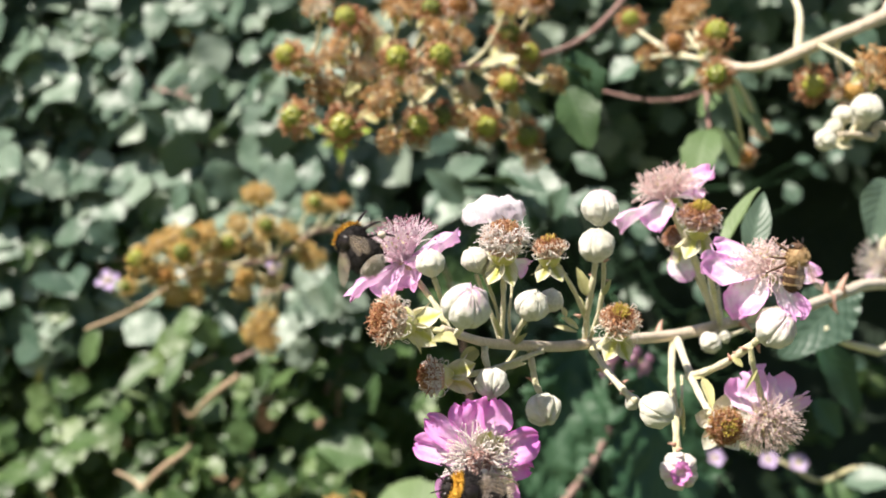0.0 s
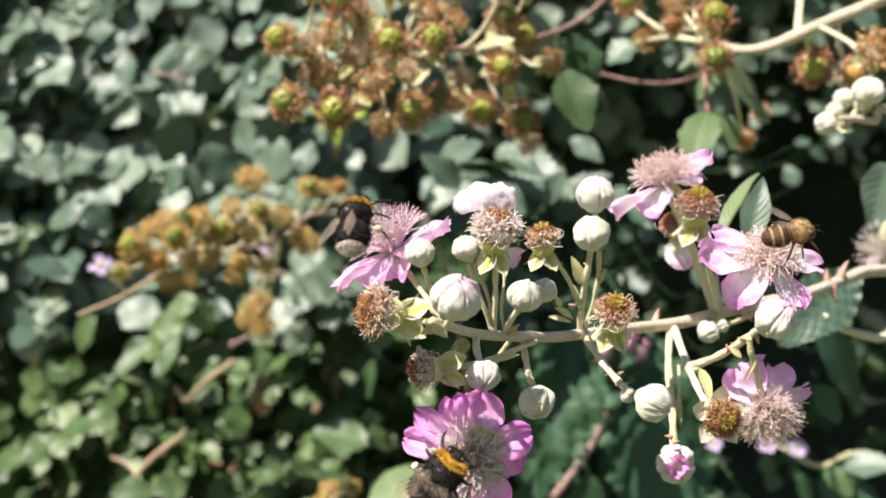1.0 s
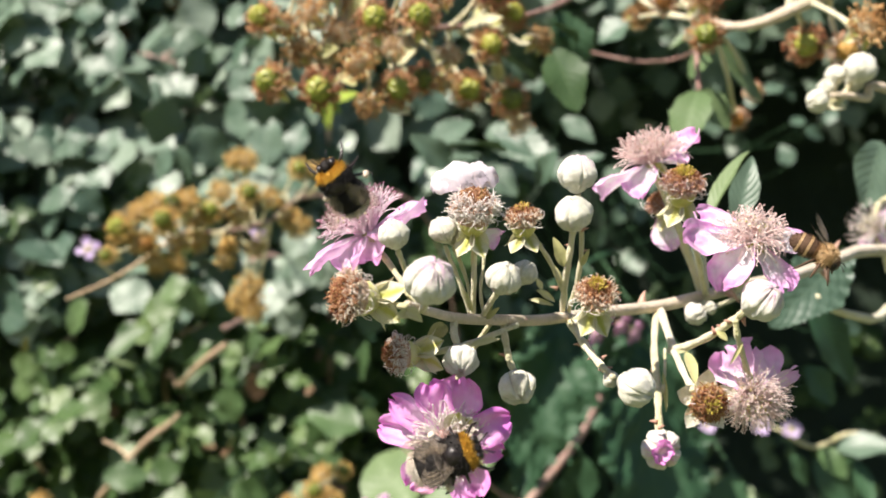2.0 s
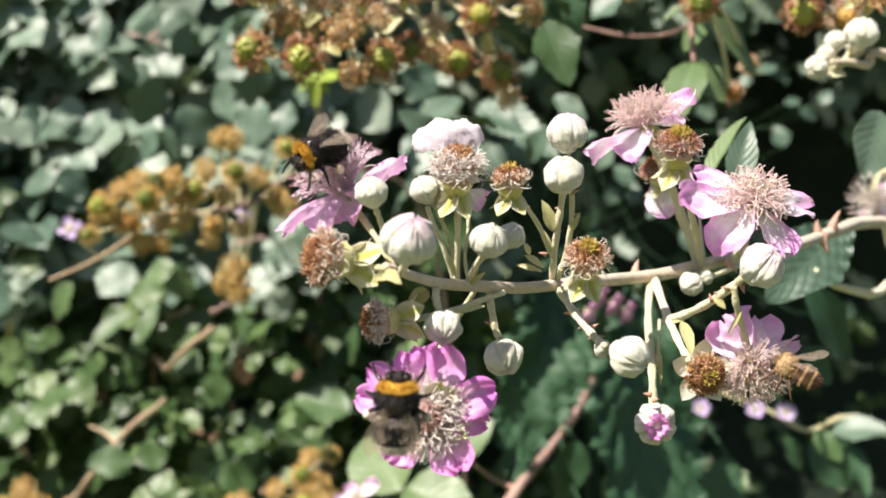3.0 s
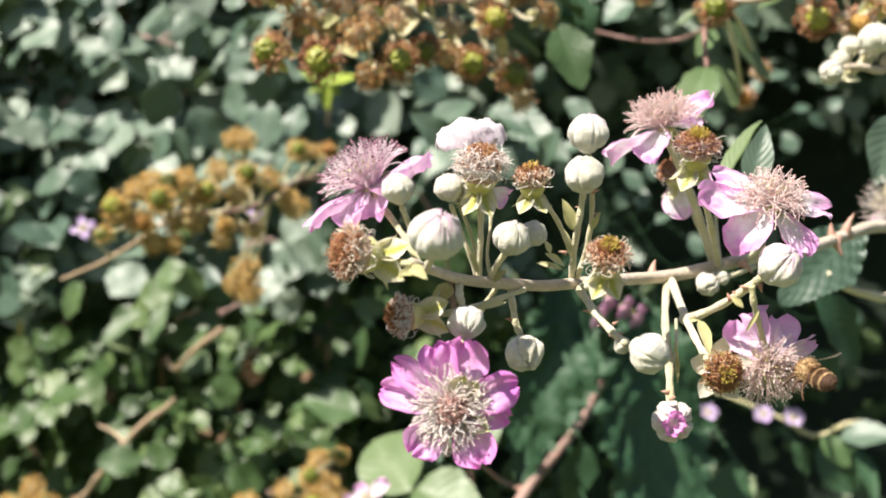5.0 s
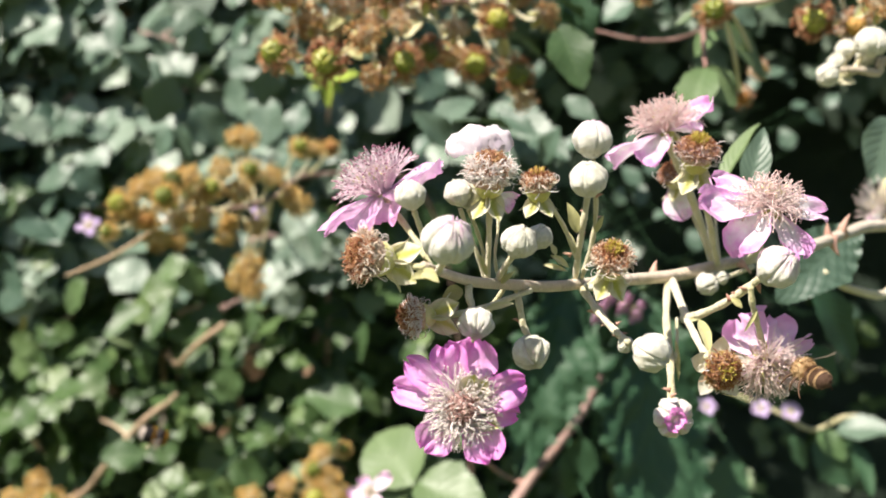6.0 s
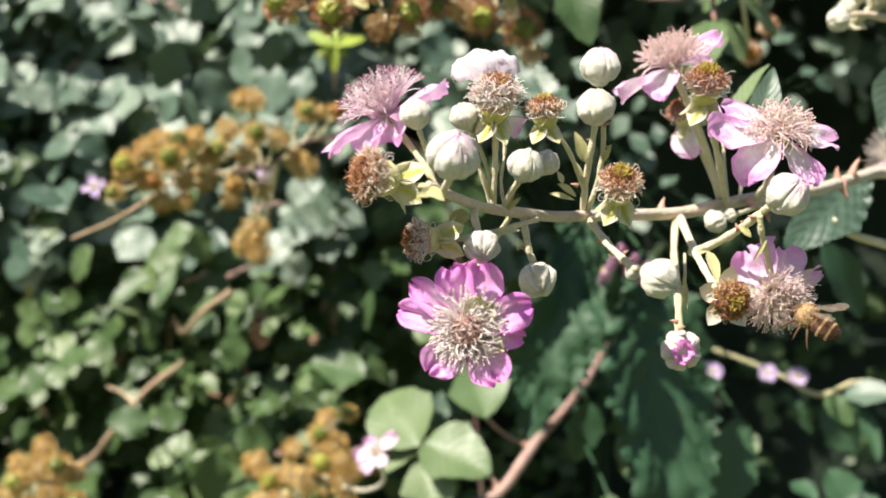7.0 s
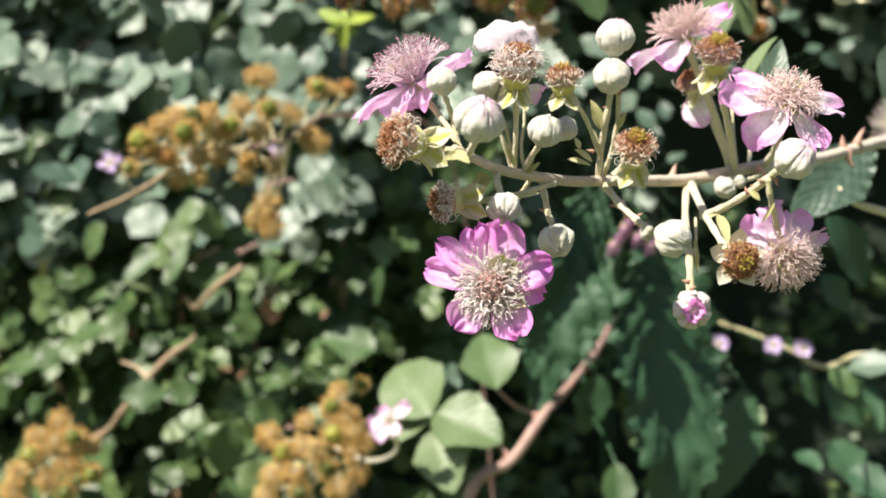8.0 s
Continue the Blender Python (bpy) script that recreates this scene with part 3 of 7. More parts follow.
def bud(parent, place, axis, r, spin=0.0, opening=0.0, label="", rosy=False):
    """A closed bud: five ribbed felt sepals round a pale core; opening parts them at the tip."""
    ob = part("bud", BUD_CORE, parent, local(parent, facing(place, axis, r, spin)), label)
    part("neck", BUD_NECK, ob, pose(0, 0, -0.60))
    for k in range(5):
        me = (ROSY_SEPALS if rosy or opening else BUD_SEPALS)[(k + int(spin)) % 5]
        part("sepal", me, ob, pose(0, 0, 0, 0, 0, k * 72) @ pose(0, 0, 0, 0 - opening, 0, 0))
    if opening > 0:
        for k in range(6):
            part("petal_tip", BUD_TIP, ob, pose(0, 0, 0.50, 0, 0, k * 61) @ pose(0, 0, 0, 38 - 9 * (k % 3), 0, 25) @ Matrix.Scale(0.85, 4))
    return ob


# ---- unripe berries ----
def drupelet_mesh(mat, seed, r=1.0):
    """One berry as a closed skin that bulges over its drupelets."""
    rng = np.random.RandomState(seed)
    i = np.arange(56)
    cz = 1 - 1.75 * (i + 0.5) / 56
    ca = i * 2.39996 + rng.uniform(-0.1, 0.1, 56)
    cs = np.sqrt(1 - cz * cz)
    heads = np.stack([cs * np.cos(ca), cs * np.sin(ca), cz], 1)
    verts, faces = blob_arrays(1.0, 26, 36)
    near = (verts @ heads.T).max(1)
    bulge = np.sqrt(np.clip(1 - (np.arccos(np.clip(near, -1, 1)) / 0.285) ** 2, 0, 1))
    verts = verts * (0.44 + 0.36 * bulge)[:, None] * np.array((1, 1, 1.05))
    return mesh_from("berry", verts * r, faces, mat)


DRUPES = [drupelet_mesh(M_DRUPE, 1), drupelet_mesh(M_DRUPE, 2), drupelet_mesh(M_DRUPE_RUST, 3)]
COLLARS = [tuft_meshes(170, 0.62, 0.95, 26, 100, 0.036, 1.8, 70 + k, (M_RUST_PALE, M_RUST, M_TAN)[k], M_RUST, 1.3, 4, name="withered_tuft", tip_name="tuft_tip") for k in range(3)]
DOMES = [tuft_meshes(120, 0.7, 0.85, 0, 85, 0.034, 2.0, 80 + k, (M_RUST_PALE, M_TAN)[k % 2], M_RUST_PALE, 1.4, 3, name="withered_tuft", tip_name="tuft_tip") for k in range(2)]
GOLDEN_COLLARS = [tuft_meshes(150, 0.62, 0.9, 26, 100, 0.036, 1.8, 90 + k, M_TAWNY, M_TAWNY, 1.4, 4, name="withered_tuft", tip_name="tuft_tip") for k in range(3)]
GOLDEN_DOMES = [tuft_meshes(120, 0.7, 0.85, 0, 85, 0.036, 2.0, 95 + k, M_TAWNY, M_TAWNY, 1.6, 3, name="withered_tuft", tip_name="tuft_tip") for k in range(2)]
BERRY_SEPALS = sepal_mesh(1.3, 0.85, -0.6, M_SEPAL)
NAKED = cup_mesh(0.6, 0.6, M_SEPAL, "dry_head")


def berry(parent, place, axis, r, kind, spin=0.0, golden=False):
    """kind 0 to 2: a green or rusty berry in a collar of withered stamens; 3, 4: a dry head with stamens alone."""
    m = local(parent, facing(place, axis, r, spin))
    if kind < 3:
        ob = part("berry", DRUPES[kind], parent, m)
        th, hd = (GOLDEN_COLLARS if golden else COLLARS)[kind]
        part("withered_tuft", th, ob, pose(0, 0, -0.32))
        part("tuft_tip", hd, ob, pose(0, 0, -0.32))
        z = -0.6
    else:
        ob = part("dry_head", NAKED, parent, m)
        th, hd = (GOLDEN_DOMES if golden else DOMES)[kind - 3]
        part("withered_tuft", th, ob, pose(0, 0, -0.1))
        part("tuft_tip", hd, ob, pose(0, 0, -0.1))
        z = -0.15
    for k in range(5):
        part("sepal", BERRY_SEPALS, ob, turned(k * 72, -35, z) @ Matrix.Translation((0, 0.35, 0)))
    return ob


def thorn(parent, place, way, length, r):
    """A curved prickle with a wide foot."""
    d = Vector(way).normalized()
    bend = Vector((0, 0, -0.35)) if abs(d.z) < 0.8 else Vector((0.35, 0, 0))
    p = Vector(place)
    line = [p - d * r, p + d * length * 0.35, p + d * length * 0.7 + bend * length * 0.15, p + d * length + bend * length * 0.4]
    v, f = tube_arrays(np.array(line) - np.array(parent.location), [r * 1.5, r * 0.8, r * 0.45, r * 0.08], 6)
    return part("thorn", mesh_from("thorn", v, f, M_THORN), parent)


# ---- setting: ground and the body of the hedge ----
def ground_sheet():
    n, half = 60, 300.0
    g = np.linspace(-1, 1, n + 1)
    g = np.sign(g) * np.abs(g) ** 3 * half
    verts = [(x, y, 0.015 * noise.noise((x * 2, y * 2, 0))) for y in g for x in g]
    faces = [(j * (n + 1) + i, j * (n + 1) + i + 1, (j + 1) * (n + 1) + i + 1, (j + 1) * (n + 1) + i) for j in range(n) for i in range(n)]
    tagged(new("ground", mesh_from("ground", verts, faces, M_SOIL)), "grassy bare soil in front of and under the hedge", "ground", kind="structure")


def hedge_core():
    """The inside of the hedge: a closed lumpy bank behind the leaves, deep shade in its colour."""
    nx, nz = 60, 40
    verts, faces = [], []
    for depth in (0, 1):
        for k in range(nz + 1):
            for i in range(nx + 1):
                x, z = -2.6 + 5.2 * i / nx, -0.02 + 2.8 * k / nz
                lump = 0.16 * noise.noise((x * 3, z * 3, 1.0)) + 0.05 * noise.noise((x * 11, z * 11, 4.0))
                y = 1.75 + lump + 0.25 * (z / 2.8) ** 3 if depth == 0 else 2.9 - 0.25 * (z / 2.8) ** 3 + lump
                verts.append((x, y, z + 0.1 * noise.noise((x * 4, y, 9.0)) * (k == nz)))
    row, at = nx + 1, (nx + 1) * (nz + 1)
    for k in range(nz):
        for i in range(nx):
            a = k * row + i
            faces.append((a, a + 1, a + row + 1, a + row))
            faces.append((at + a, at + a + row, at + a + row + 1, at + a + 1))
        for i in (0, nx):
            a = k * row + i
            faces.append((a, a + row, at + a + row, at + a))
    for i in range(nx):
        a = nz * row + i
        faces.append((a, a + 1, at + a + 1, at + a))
    tagged(new("hedge_core", mesh_from("hedge_core", verts, faces, M_CORE_SHADE)), "lumpy bank inside the bramble hedge, deep shade in its near-black colour", "hedge", kind="structure")


def leaf_cloud(name, count, box, size, seed, mat, keep, label, tilt=(-0.28, -0.80, 0.53), loose=0.34, leaflets=3, rows=6, cols=4):
    """Many small three-part leaves in a box; keep(x, y, z) gives the chance that one grows there."""
    rng = np.random.RandomState(seed)
    v0, f0, uv0 = leaf_arrays(1.0, 0.90, rows=rows, cols=cols, teeth=0.02, fold=0.14, droop=0.2, wave=0.06, count=5, round_=0.52, tip=0.46, lump=0.05)
    lo, hi = np.array(box[0]), np.array(box[1])
    centre = rng.uniform(lo, hi, (count, 3))
    centre = centre[[rng.uniform() < keep(*c) for c in centre]]
    verts, uvs, faces = [], [], []
    f0 = np.array(f0)
    for c in centre:
        up = np.array(tilt) + rng.normal(0, loose, 3)
        up /= np.linalg.norm(up)
        ref = rng.normal(0, 1, 3)
        ref[2] -= 0.8
        y = ref - up * (ref @ up)
        y /= np.linalg.norm(y)
        s = rng.uniform(*size)
        for k in range(leaflets):
            a = radians((k - (leaflets - 1) / 2) * 68 + rng.uniform(-10, 10))
            x = np.cross(y, up)
            d = y * math.cos(a) + x * math.sin(a)
            n2 = up + rng.normal(0, 0.22, 3)
            n2 -= d * (n2 @ d)
            n2 /= np.linalg.norm(n2)
            m = np.stack([np.cross(d, n2), d, n2])
            faces.append(f0 + len(verts) * len(v0))
            verts.append((v0 * s * rng.uniform(0.8, 1.1)) @ m + c + d * s * 0.12)
            uvs.append(uv0)
    me = mesh_from(name, np.vstack(verts), np.vstack(faces), mat, np.vstack(uvs))
    return tagged(new(name, me), label, "foliage", kind="stuff")


def hedge_foliage():
    """Front of the hedge: full on one side, hollow and dark where the sprays hang."""
    def inside(x, y, z):
        front = 0.86 + 0.33 * (z - 0.8) + 0.06 * noise.noise((x * 3.0, z * 3.0, 2.0)) + 0.75 * max(0.0, min(1.0, (x - 0.02 + 0.04 * max(0.0, min(1.0, (1.24 - z) / 0.08))) / 0.16)) * max(0.0, min(1.0, 1.6 - max(z - 1.15, (1.15 - z) * 0.6) / 0.30))
        return 0.0 if y < front else (1.0 if y < front + 0.25 else 0.7)
    def upper(x, y, z):
        return inside(x, y, z) * max(0.0, min(1.0, (z - 1.14 + 0.1 * x) / 0.14))

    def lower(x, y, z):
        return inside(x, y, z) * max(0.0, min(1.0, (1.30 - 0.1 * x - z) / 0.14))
    leaf_cloud("hedge_foliage", 2900, ((-0.75, 0.80, 1.0), (0.85, 1.75, 1.70)), (0.030, 0.052), 11, M_HEDGE, upper,
               "dense grey-green bramble leaves of the hedge, glossy in the sun")
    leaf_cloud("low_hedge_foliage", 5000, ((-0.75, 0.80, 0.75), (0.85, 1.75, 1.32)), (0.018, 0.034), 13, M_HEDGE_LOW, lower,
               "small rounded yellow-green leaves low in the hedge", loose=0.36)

    def shell(x, y, z):
        front = 0.80 + 0.33 * (z - 0.8) + 0.06 * noise.noise((x * 3.0, z * 3.0, 2.0))
        return (1.0 if front < y < front + 0.11 else 0.0) * max(0.0, min(1.0, (-0.05 - x) / 0.12))
    leaf_cloud("sunlit_foliage", 2900, ((-0.75, 0.85, 1.17), (-0.02, 1.22, 1.62)), (0.028, 0.044), 14, M_HEDGE, shell,
               "broad pale bramble leaves on the sunny face of the hedge", tilt=(-0.29, -0.80, 0.52), loose=0.24)
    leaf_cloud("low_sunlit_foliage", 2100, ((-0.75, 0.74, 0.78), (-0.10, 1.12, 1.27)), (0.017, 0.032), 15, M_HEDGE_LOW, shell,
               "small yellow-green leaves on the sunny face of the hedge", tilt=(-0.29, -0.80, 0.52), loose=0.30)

    leaf_cloud("small_foliage", 2400, ((-0.75, 0.80, 1.16), (0.05, 1.22, 1.62)), (0.009, 0.017), 19, M_HEDGE, shell,
               "small young leaves scattered over the face of the hedge", loose=0.6, rows=4, cols=2)
    leaf_cloud("dry_leaves", 480, ((-0.6, 0.76, 0.80), (0.0, 1.15, 1.55)), (0.011, 0.024), 16, M_DRY_LEAF, shell,
               "brown withered leaves caught in the hedge", loose=0.7, leaflets=1)

    def rest(x, y, z):
        if -0.75 < x < 0.85 and 0.75 < z < 1.70:
            return 0.0
        return inside(x, y, z)
    leaf_cloud("outer_foliage", 14000, ((-2.5, 0.80, 0.03), (2.5, 2.1, 2.9)), (0.05, 0.08), 12, M_HEDGE, rest,
               "bramble leaves on the rest of the hedge", rows=4, cols=2)
    leaf_cloud("top_foliage", 2600, ((-2.65, 1.85, 2.66), (2.65, 2.95, 2.92)), (0.05, 0.09), 17, M_HEDGE, lambda x, y, z: 1.0,
               "bramble leaves over the top of the hedge", tilt=(-0.1, -0.1, 0.95), loose=0.4, rows=4, cols=2)
    leaf_cloud("back_foliage", 3600, ((-2.65, 2.72, 0.03), (2.65, 3.12, 2.85)), (0.05, 0.09), 18, M_HEDGE, lambda x, y, z: 1.0,
               "bramble leaves on the far side of the hedge", tilt=(0.1, 0.85, 0.4), loose=0.4, rows=4, cols=2)


def hedge_twigs():
    """Thin reddish-brown stems that show here and there between the leaves."""
    rng = np.random.RandomState(31)
    bits = []
    for _ in range(70):
        x, z = rng.uniform(-0.55, -0.12), rng.uniform(0.92, 1.52)
        y = 0.80 + 0.33 * (z - 0.8) + rng.uniform(0.03, 0.11)
        a, length = rng.normal(0.25, 0.6), rng.uniform(0.015, 0.04)
        way = np.array((math.cos(a), rng.uniform(-0.2, 0.4), math.sin(a)))
        line = [np.array((x, y, z)) + way * length * k / 4 + rng.normal(0, 0.0015, 3) for k in range(5)]
        bits.append(tube_arrays(line, np.linspace(rng.uniform(0.0014, 0.0028), 0.0012, 5), 6))
    tagged(new("hedge_twigs", mesh_from("hedge_twigs", *merged(bits), M_TWIG)), "thin reddish-brown bramble stems among the leaves", "foliage", kind="stuff")


ground_sheet()
hedge_core()
hedge_foliage()
hedge_twigs()


# ---- the flowering spray in front ----
def flowering_spray():
    root = (0.62, 0.95, 0.0)
    sp = thing("bramble_spray", root, "flowering bramble spray with pink flowers, felted buds and withered heads", "bramble")
    stalk("stem", sp, [root, (0.60, 0.90, 0.45), (0.48, 0.62, 0.95), (0.26, 0.44, 1.180), (0.185, 0.380, 1.199), (0.145, 0.344, 1.2055), (0.1162, 0.3193, 1.2067), (0.1008, 0.2993, 1.2042), (0.0848, 0.2793, 1.2009), (0.0702, 0.2640, 1.1992),
                       (0.0572, 0.2520, 1.1971), (0.0468, 0.2470, 1.1952), (0.0333, 0.2330, 1.1947), (0.0247, 0.2200, 1.1945), (0.0173, 0.2110, 1.1943), (0.0090, 0.2000, 1.1951),
                       (0.0032, 0.1900, 1.1959), (-0.0012, 0.1810, 1.1974), (-0.0048, 0.1740, 1.1989)], 0.0021, 0.0007, M_STEM, 10, 8, 0.07, "pale fawn stem, faintly downy")
    for at, way, length, r in (((0.0428, 0.2460, 1.1958), (0.12, 0, 1), 0.0028, 0.0009), ((0.0944, 0.2913, 1.2038), (-0.25, -0.1, 1), 0.0034, 0.0010),
                               ((0.0997, 0.2973, 1.2048), (0.22, -0.2, 1), 0.0048, 0.0012), ((0.0953, 0.2913, 1.2025), (0.25, -0.3, -1), 0.0040, 0.0011),
                               ((0.0633, 0.2530, 1.1975), (0.8, -0.3, -0.7), 0.0026, 0.0008), ((0.0259, 0.2130, 1.1897), (-0.9, 0, 0.1), 0.0012, 0.0004),
                               ((0.0273, 0.2100, 1.1883), (0.9, 0, 0.6), 0.0013, 0.0004), ((0.0278, 0.2070, 1.1877), (-0.9, 0, -0.1), 0.0013, 0.0004),
                               ((0.0288, 0.2050, 1.1877), (0.8, 0, 0.6), 0.0014, 0.0004), ((0.0542, 0.2050, 1.1944), (0.2, 0, -1), 0.0012, 0.0004),
                               ((0.0495, 0.2070, 1.1922), (-0.6, 0, 1), 0.0012, 0.0004), ((0.0399, 0.2140, 1.1751), (-0.9, 0, 0.3), 0.0012, 0.0004)):
        thorn(sp, at, way, length, r)
    for at, side in (((0.0254, 0.2160, 1.1920), 1), ((0.0264, 0.2110, 1.1904), 1), ((0.0268, 0.2080, 1.1892), -1), ((0.0288, 0.1980, 1.1866), 1), ((0.0283, 0.1980, 1.1862), -1), ((0.0239, 0.2120, 1.2041), -1), ((0.0241, 0.2100, 1.2079), -1),
                     ((0.0264, 0.2110, 1.2109), 1), ((0.0264, 0.2130, 1.2069), 1), ((0.0486, 0.2100, 1.1909), 1), ((0.0506, 0.2060, 1.1932), -1), ((0.0514, 0.2040, 1.1942), -1), ((0.0464, 0.2180, 1.1887), -1), ((0.0415, 0.2210, 1.1784), 1),
                     ((0.0413, 0.2180, 1.1736), 1), ((0.0424, 0.2280, 1.1831), -1), ((0.0113, 0.2000, 1.1889), -1), ((0.0217, 0.2150, 1.2001), -1)):
        thorn(sp, at, (side, -0.2, 0.35), 0.0012, 0.00035)

    def ped(points, px0, px1, mat=M_PEDICEL, name="pedicel"):
        stalk(name, sp, points, px0 * 0.68, px1 * 0.66, mat, 8, 6, 0.20)

    # stalks
    ped([(-0.0035, 0.1760, 1.1984), (-0.0060, 0.1780, 1.2027), (-0.0095, 0.1810, 1.2075), (-0.0110, 0.1820, 1.2099)], 0.00076, 0.00076)
    ped([(-0.0038, 0.1770, 1.1983), (-0.0050, 0.1780, 1.2034), (-0.0059, 0.1770, 1.2063), (-0.0066, 0.1770, 1.2079)], 0.00066, 0.00066)
    ped([(-0.0045, 0.1740, 1.1986), (-0.0069, 0.1750, 1.1988), (-0.0092, 0.1760, 1.1991)], 0.00074, 0.00090)
    ped([(0.0138, 0.2050, 1.1938), (0.0079, 0.1970, 1.1922), (0.0027, 0.1900, 1.1910), (-0.0021, 0.1840, 1.1905)], 0.00075, 0.00078)
    ped([(-0.0026, 0.1760, 1.1979), (-0.0021, 0.1710, 1.1989), (-0.0016, 0.1670, 1.1999)], 0.00082, 0.00086)
    ped([(0.0057, 0.1960, 1.1957), (0.0059, 0.1930, 1.2019), (0.0059, 0.1920, 1.2064), (0.0057, 0.1910, 1.2090)], 0.00072, 0.00081)
    ped([(0.0053, 0.1960, 1.1961), (0.0038, 0.1940, 1.2010), (0.0020, 0.1930, 1.2055), (0.0011, 0.1920, 1.2080)], 0.00054, 0.00063)
    ped([(0.0060, 0.1960, 1.1961), (0.0049, 0.1960, 1.2015), (0.0035, 0.1950, 1.2056), (0.0025, 0.1950, 1.2078)], 0.00045, 0.00054)
    ped([(0.0078, 0.1980, 1.1955), (0.0072, 0.1990, 1.2001), (0.0078, 0.2000, 1.2048), (0.0077, 0.2000, 1.2085)], 0.00046, 0.00037)
    ped([(0.0234, 0.2160, 1.1989), (0.0203, 0.2090, 1.2048), (0.0175, 0.2040, 1.2085), (0.0158, 0.2010, 1.2104)], 0.00069, 0.00065)
    ped([(0.0233, 0.2190, 1.1950), (0.0234, 0.2140, 1.2011), (0.0239, 0.2100, 1.2068), (0.0244, 0.2090, 1.2108)], 0.00090, 0.00088)
    ped([(0.0243, 0.2190, 1.1950), (0.0259, 0.2150, 1.2021), (0.0263, 0.2120, 1.2090), (0.0255, 0.2100, 1.2175)], 0.00070, 0.00069)
    ped([(0.0072, 0.1980, 1.1953), (0.0085, 0.1940, 1.1981), (0.0098, 0.1910, 1.2001)], 0.00073, 0.00080)
    ped([(0.0253, 0.2200, 1.1942), (0.0246, 0.2030, 1.1944), (0.0253, 0.1920, 1.1956)], 0.00088, 0.00090)
    ped([(0.0025, 0.1890, 1.1957), (0.0024, 0.1860, 1.1938), (0.0029, 0.1840, 1.1919)], 0.00097, 0.00094)
    ped([(0.0112, 0.2040, 1.1946), (0.0116, 0.2000, 1.1908), (0.0121, 0.1990, 1.1880), (0.0128, 0.1980, 1.1864)], 0.00085, 0.00102)
    ped([(0.0244, 0.2200, 1.1942), (0.0261, 0.2100, 1.1903), (0.0279, 0.1990, 1.1871), (0.0294, 0.1930, 1.1855)], 0.00112, 0.00091)
    ped([(0.0461, 0.2470, 1.1946), (0.0433, 0.2340, 1.1870), (0.0418, 0.2220, 1.1794), (0.0413, 0.2180, 1.1718)], 0.00112, 0.00112)
    ped([(0.0458, 0.2360, 1.1869), (0.0439, 0.2260, 1.1832), (0.0427, 0.2220, 1.1794)], 0.00043, 0.00052)
    ped([(0.0468, 0.2470, 1.1946), (0.0454, 0.2260, 1.1885), (0.0447, 0.2120, 1.1847), (0.0454, 0.2060, 1.1816)], 0.00123, 0.00096)
    ped([(0.0448, 0.2240, 1.1876), (0.0470, 0.2160, 1.1892), (0.0497, 0.2080, 1.1919), (0.0529, 0.2030, 1.1952)], 0.00125, 0.00104)
    ped([(0.0529, 0.2030, 1.1952), (0.0539, 0.2020, 1.1963), (0.0546, 0.2010, 1.1973)], 0.00104, 0.00112)
    ped([(0.0523, 0.2030, 1.1946), (0.0529, 0.2040, 1.1915), (0.0546, 0.2070, 1.1876), (0.0566, 0.2110, 1.1836)], 0.00085, 0.00087)
    ped([(0.0652, 0.2560, 1.1987), (0.0621, 0.2350, 1.2012), (0.0570, 0.2110, 1.2066)], 0.00117, 0.00119)
    ped([(0.0567, 0.2520, 1.1978), (0.0534, 0.2500, 1.2071), (0.0491, 0.2460, 1.2162), (0.0447, 0.2420, 1.2236)], 0.00140, 0.00102)
    ped([(0.0572, 0.2500, 1.1975), (0.0535, 0.2400, 1.2057), (0.0492, 0.2280, 1.2118), (0.0470, 0.2220, 1.2156)], 0.00105, 0.00093)
    ped([(0.0586, 0.2540, 1.1980), (0.0588, 0.2580, 1.2049), (0.0592, 0.2620, 1.2124)], 0.00058, 0.00049)
    ped([(0.0567, 0.2540, 1.1987), (0.0535, 0.2560, 1.2073), (0.0502, 0.2560, 1.2145)], 0.00047, 0.00060)
    ped([(0.0569, 0.2510, 1.1957), (0.0553, 0.2480, 1.1950)], 0.00082, 0.00093)
    ped([(0.0662, 0.2550, 1.1970), (0.0608, 0.2500, 1.1954), (0.0586, 0.2480, 1.1950)], 0.00082, 0.00081)
    ped([(0.0005, 0.1960, 1.1745), (0.0015, 0.2050, 1.1810), (0.0054, 0.2050, 1.1886), (0.0090, 0.2010, 1.1945)], 0.00075, 0.00075)

    # closed buds
    bud(sp, (-0.0012, 0.1630, 1.2027), (0.25, -0.55, 0.75), 0.00380, 20, label="large felted bud, rosy at the tip", rosy=True)
    bud(sp, (0.0253, 0.2090, 1.2210), (0.1, -0.25, 1.0), 0.00361, 10, rosy=True)
    bud(sp, (0.0244, 0.2080, 1.2137), (-0.1, -0.45, 0.85), 0.00350, 50)
    bud(sp, (-0.0068, 0.1760, 1.2097), (-0.2, -0.25, 0.9), 0.00246, 33)
    bud(sp, (0.0007, 0.1910, 1.2106), (-0.35, -0.3, 0.9), 0.00241, 5)
    bud(sp, (0.0027, 0.1940, 1.2102), (0.1, -0.3, 0.9), 0.00235, 60)
    bud(sp, (0.0107, 0.1890, 1.2025), (0.3, -0.5, 0.8), 0.00300, 15)
    bud(sp, (0.0147, 0.1960, 1.2033), (0.5, -0.2, 0.85), 0.00229, 42)
    bud(sp, (0.0034, 0.1830, 1.1895), (0.05, -0.75, -0.65), 0.00290, 30)
    bud(sp, (0.0133, 0.1980, 1.1835), (0.2, -0.75, -0.65), 0.00333, 65)
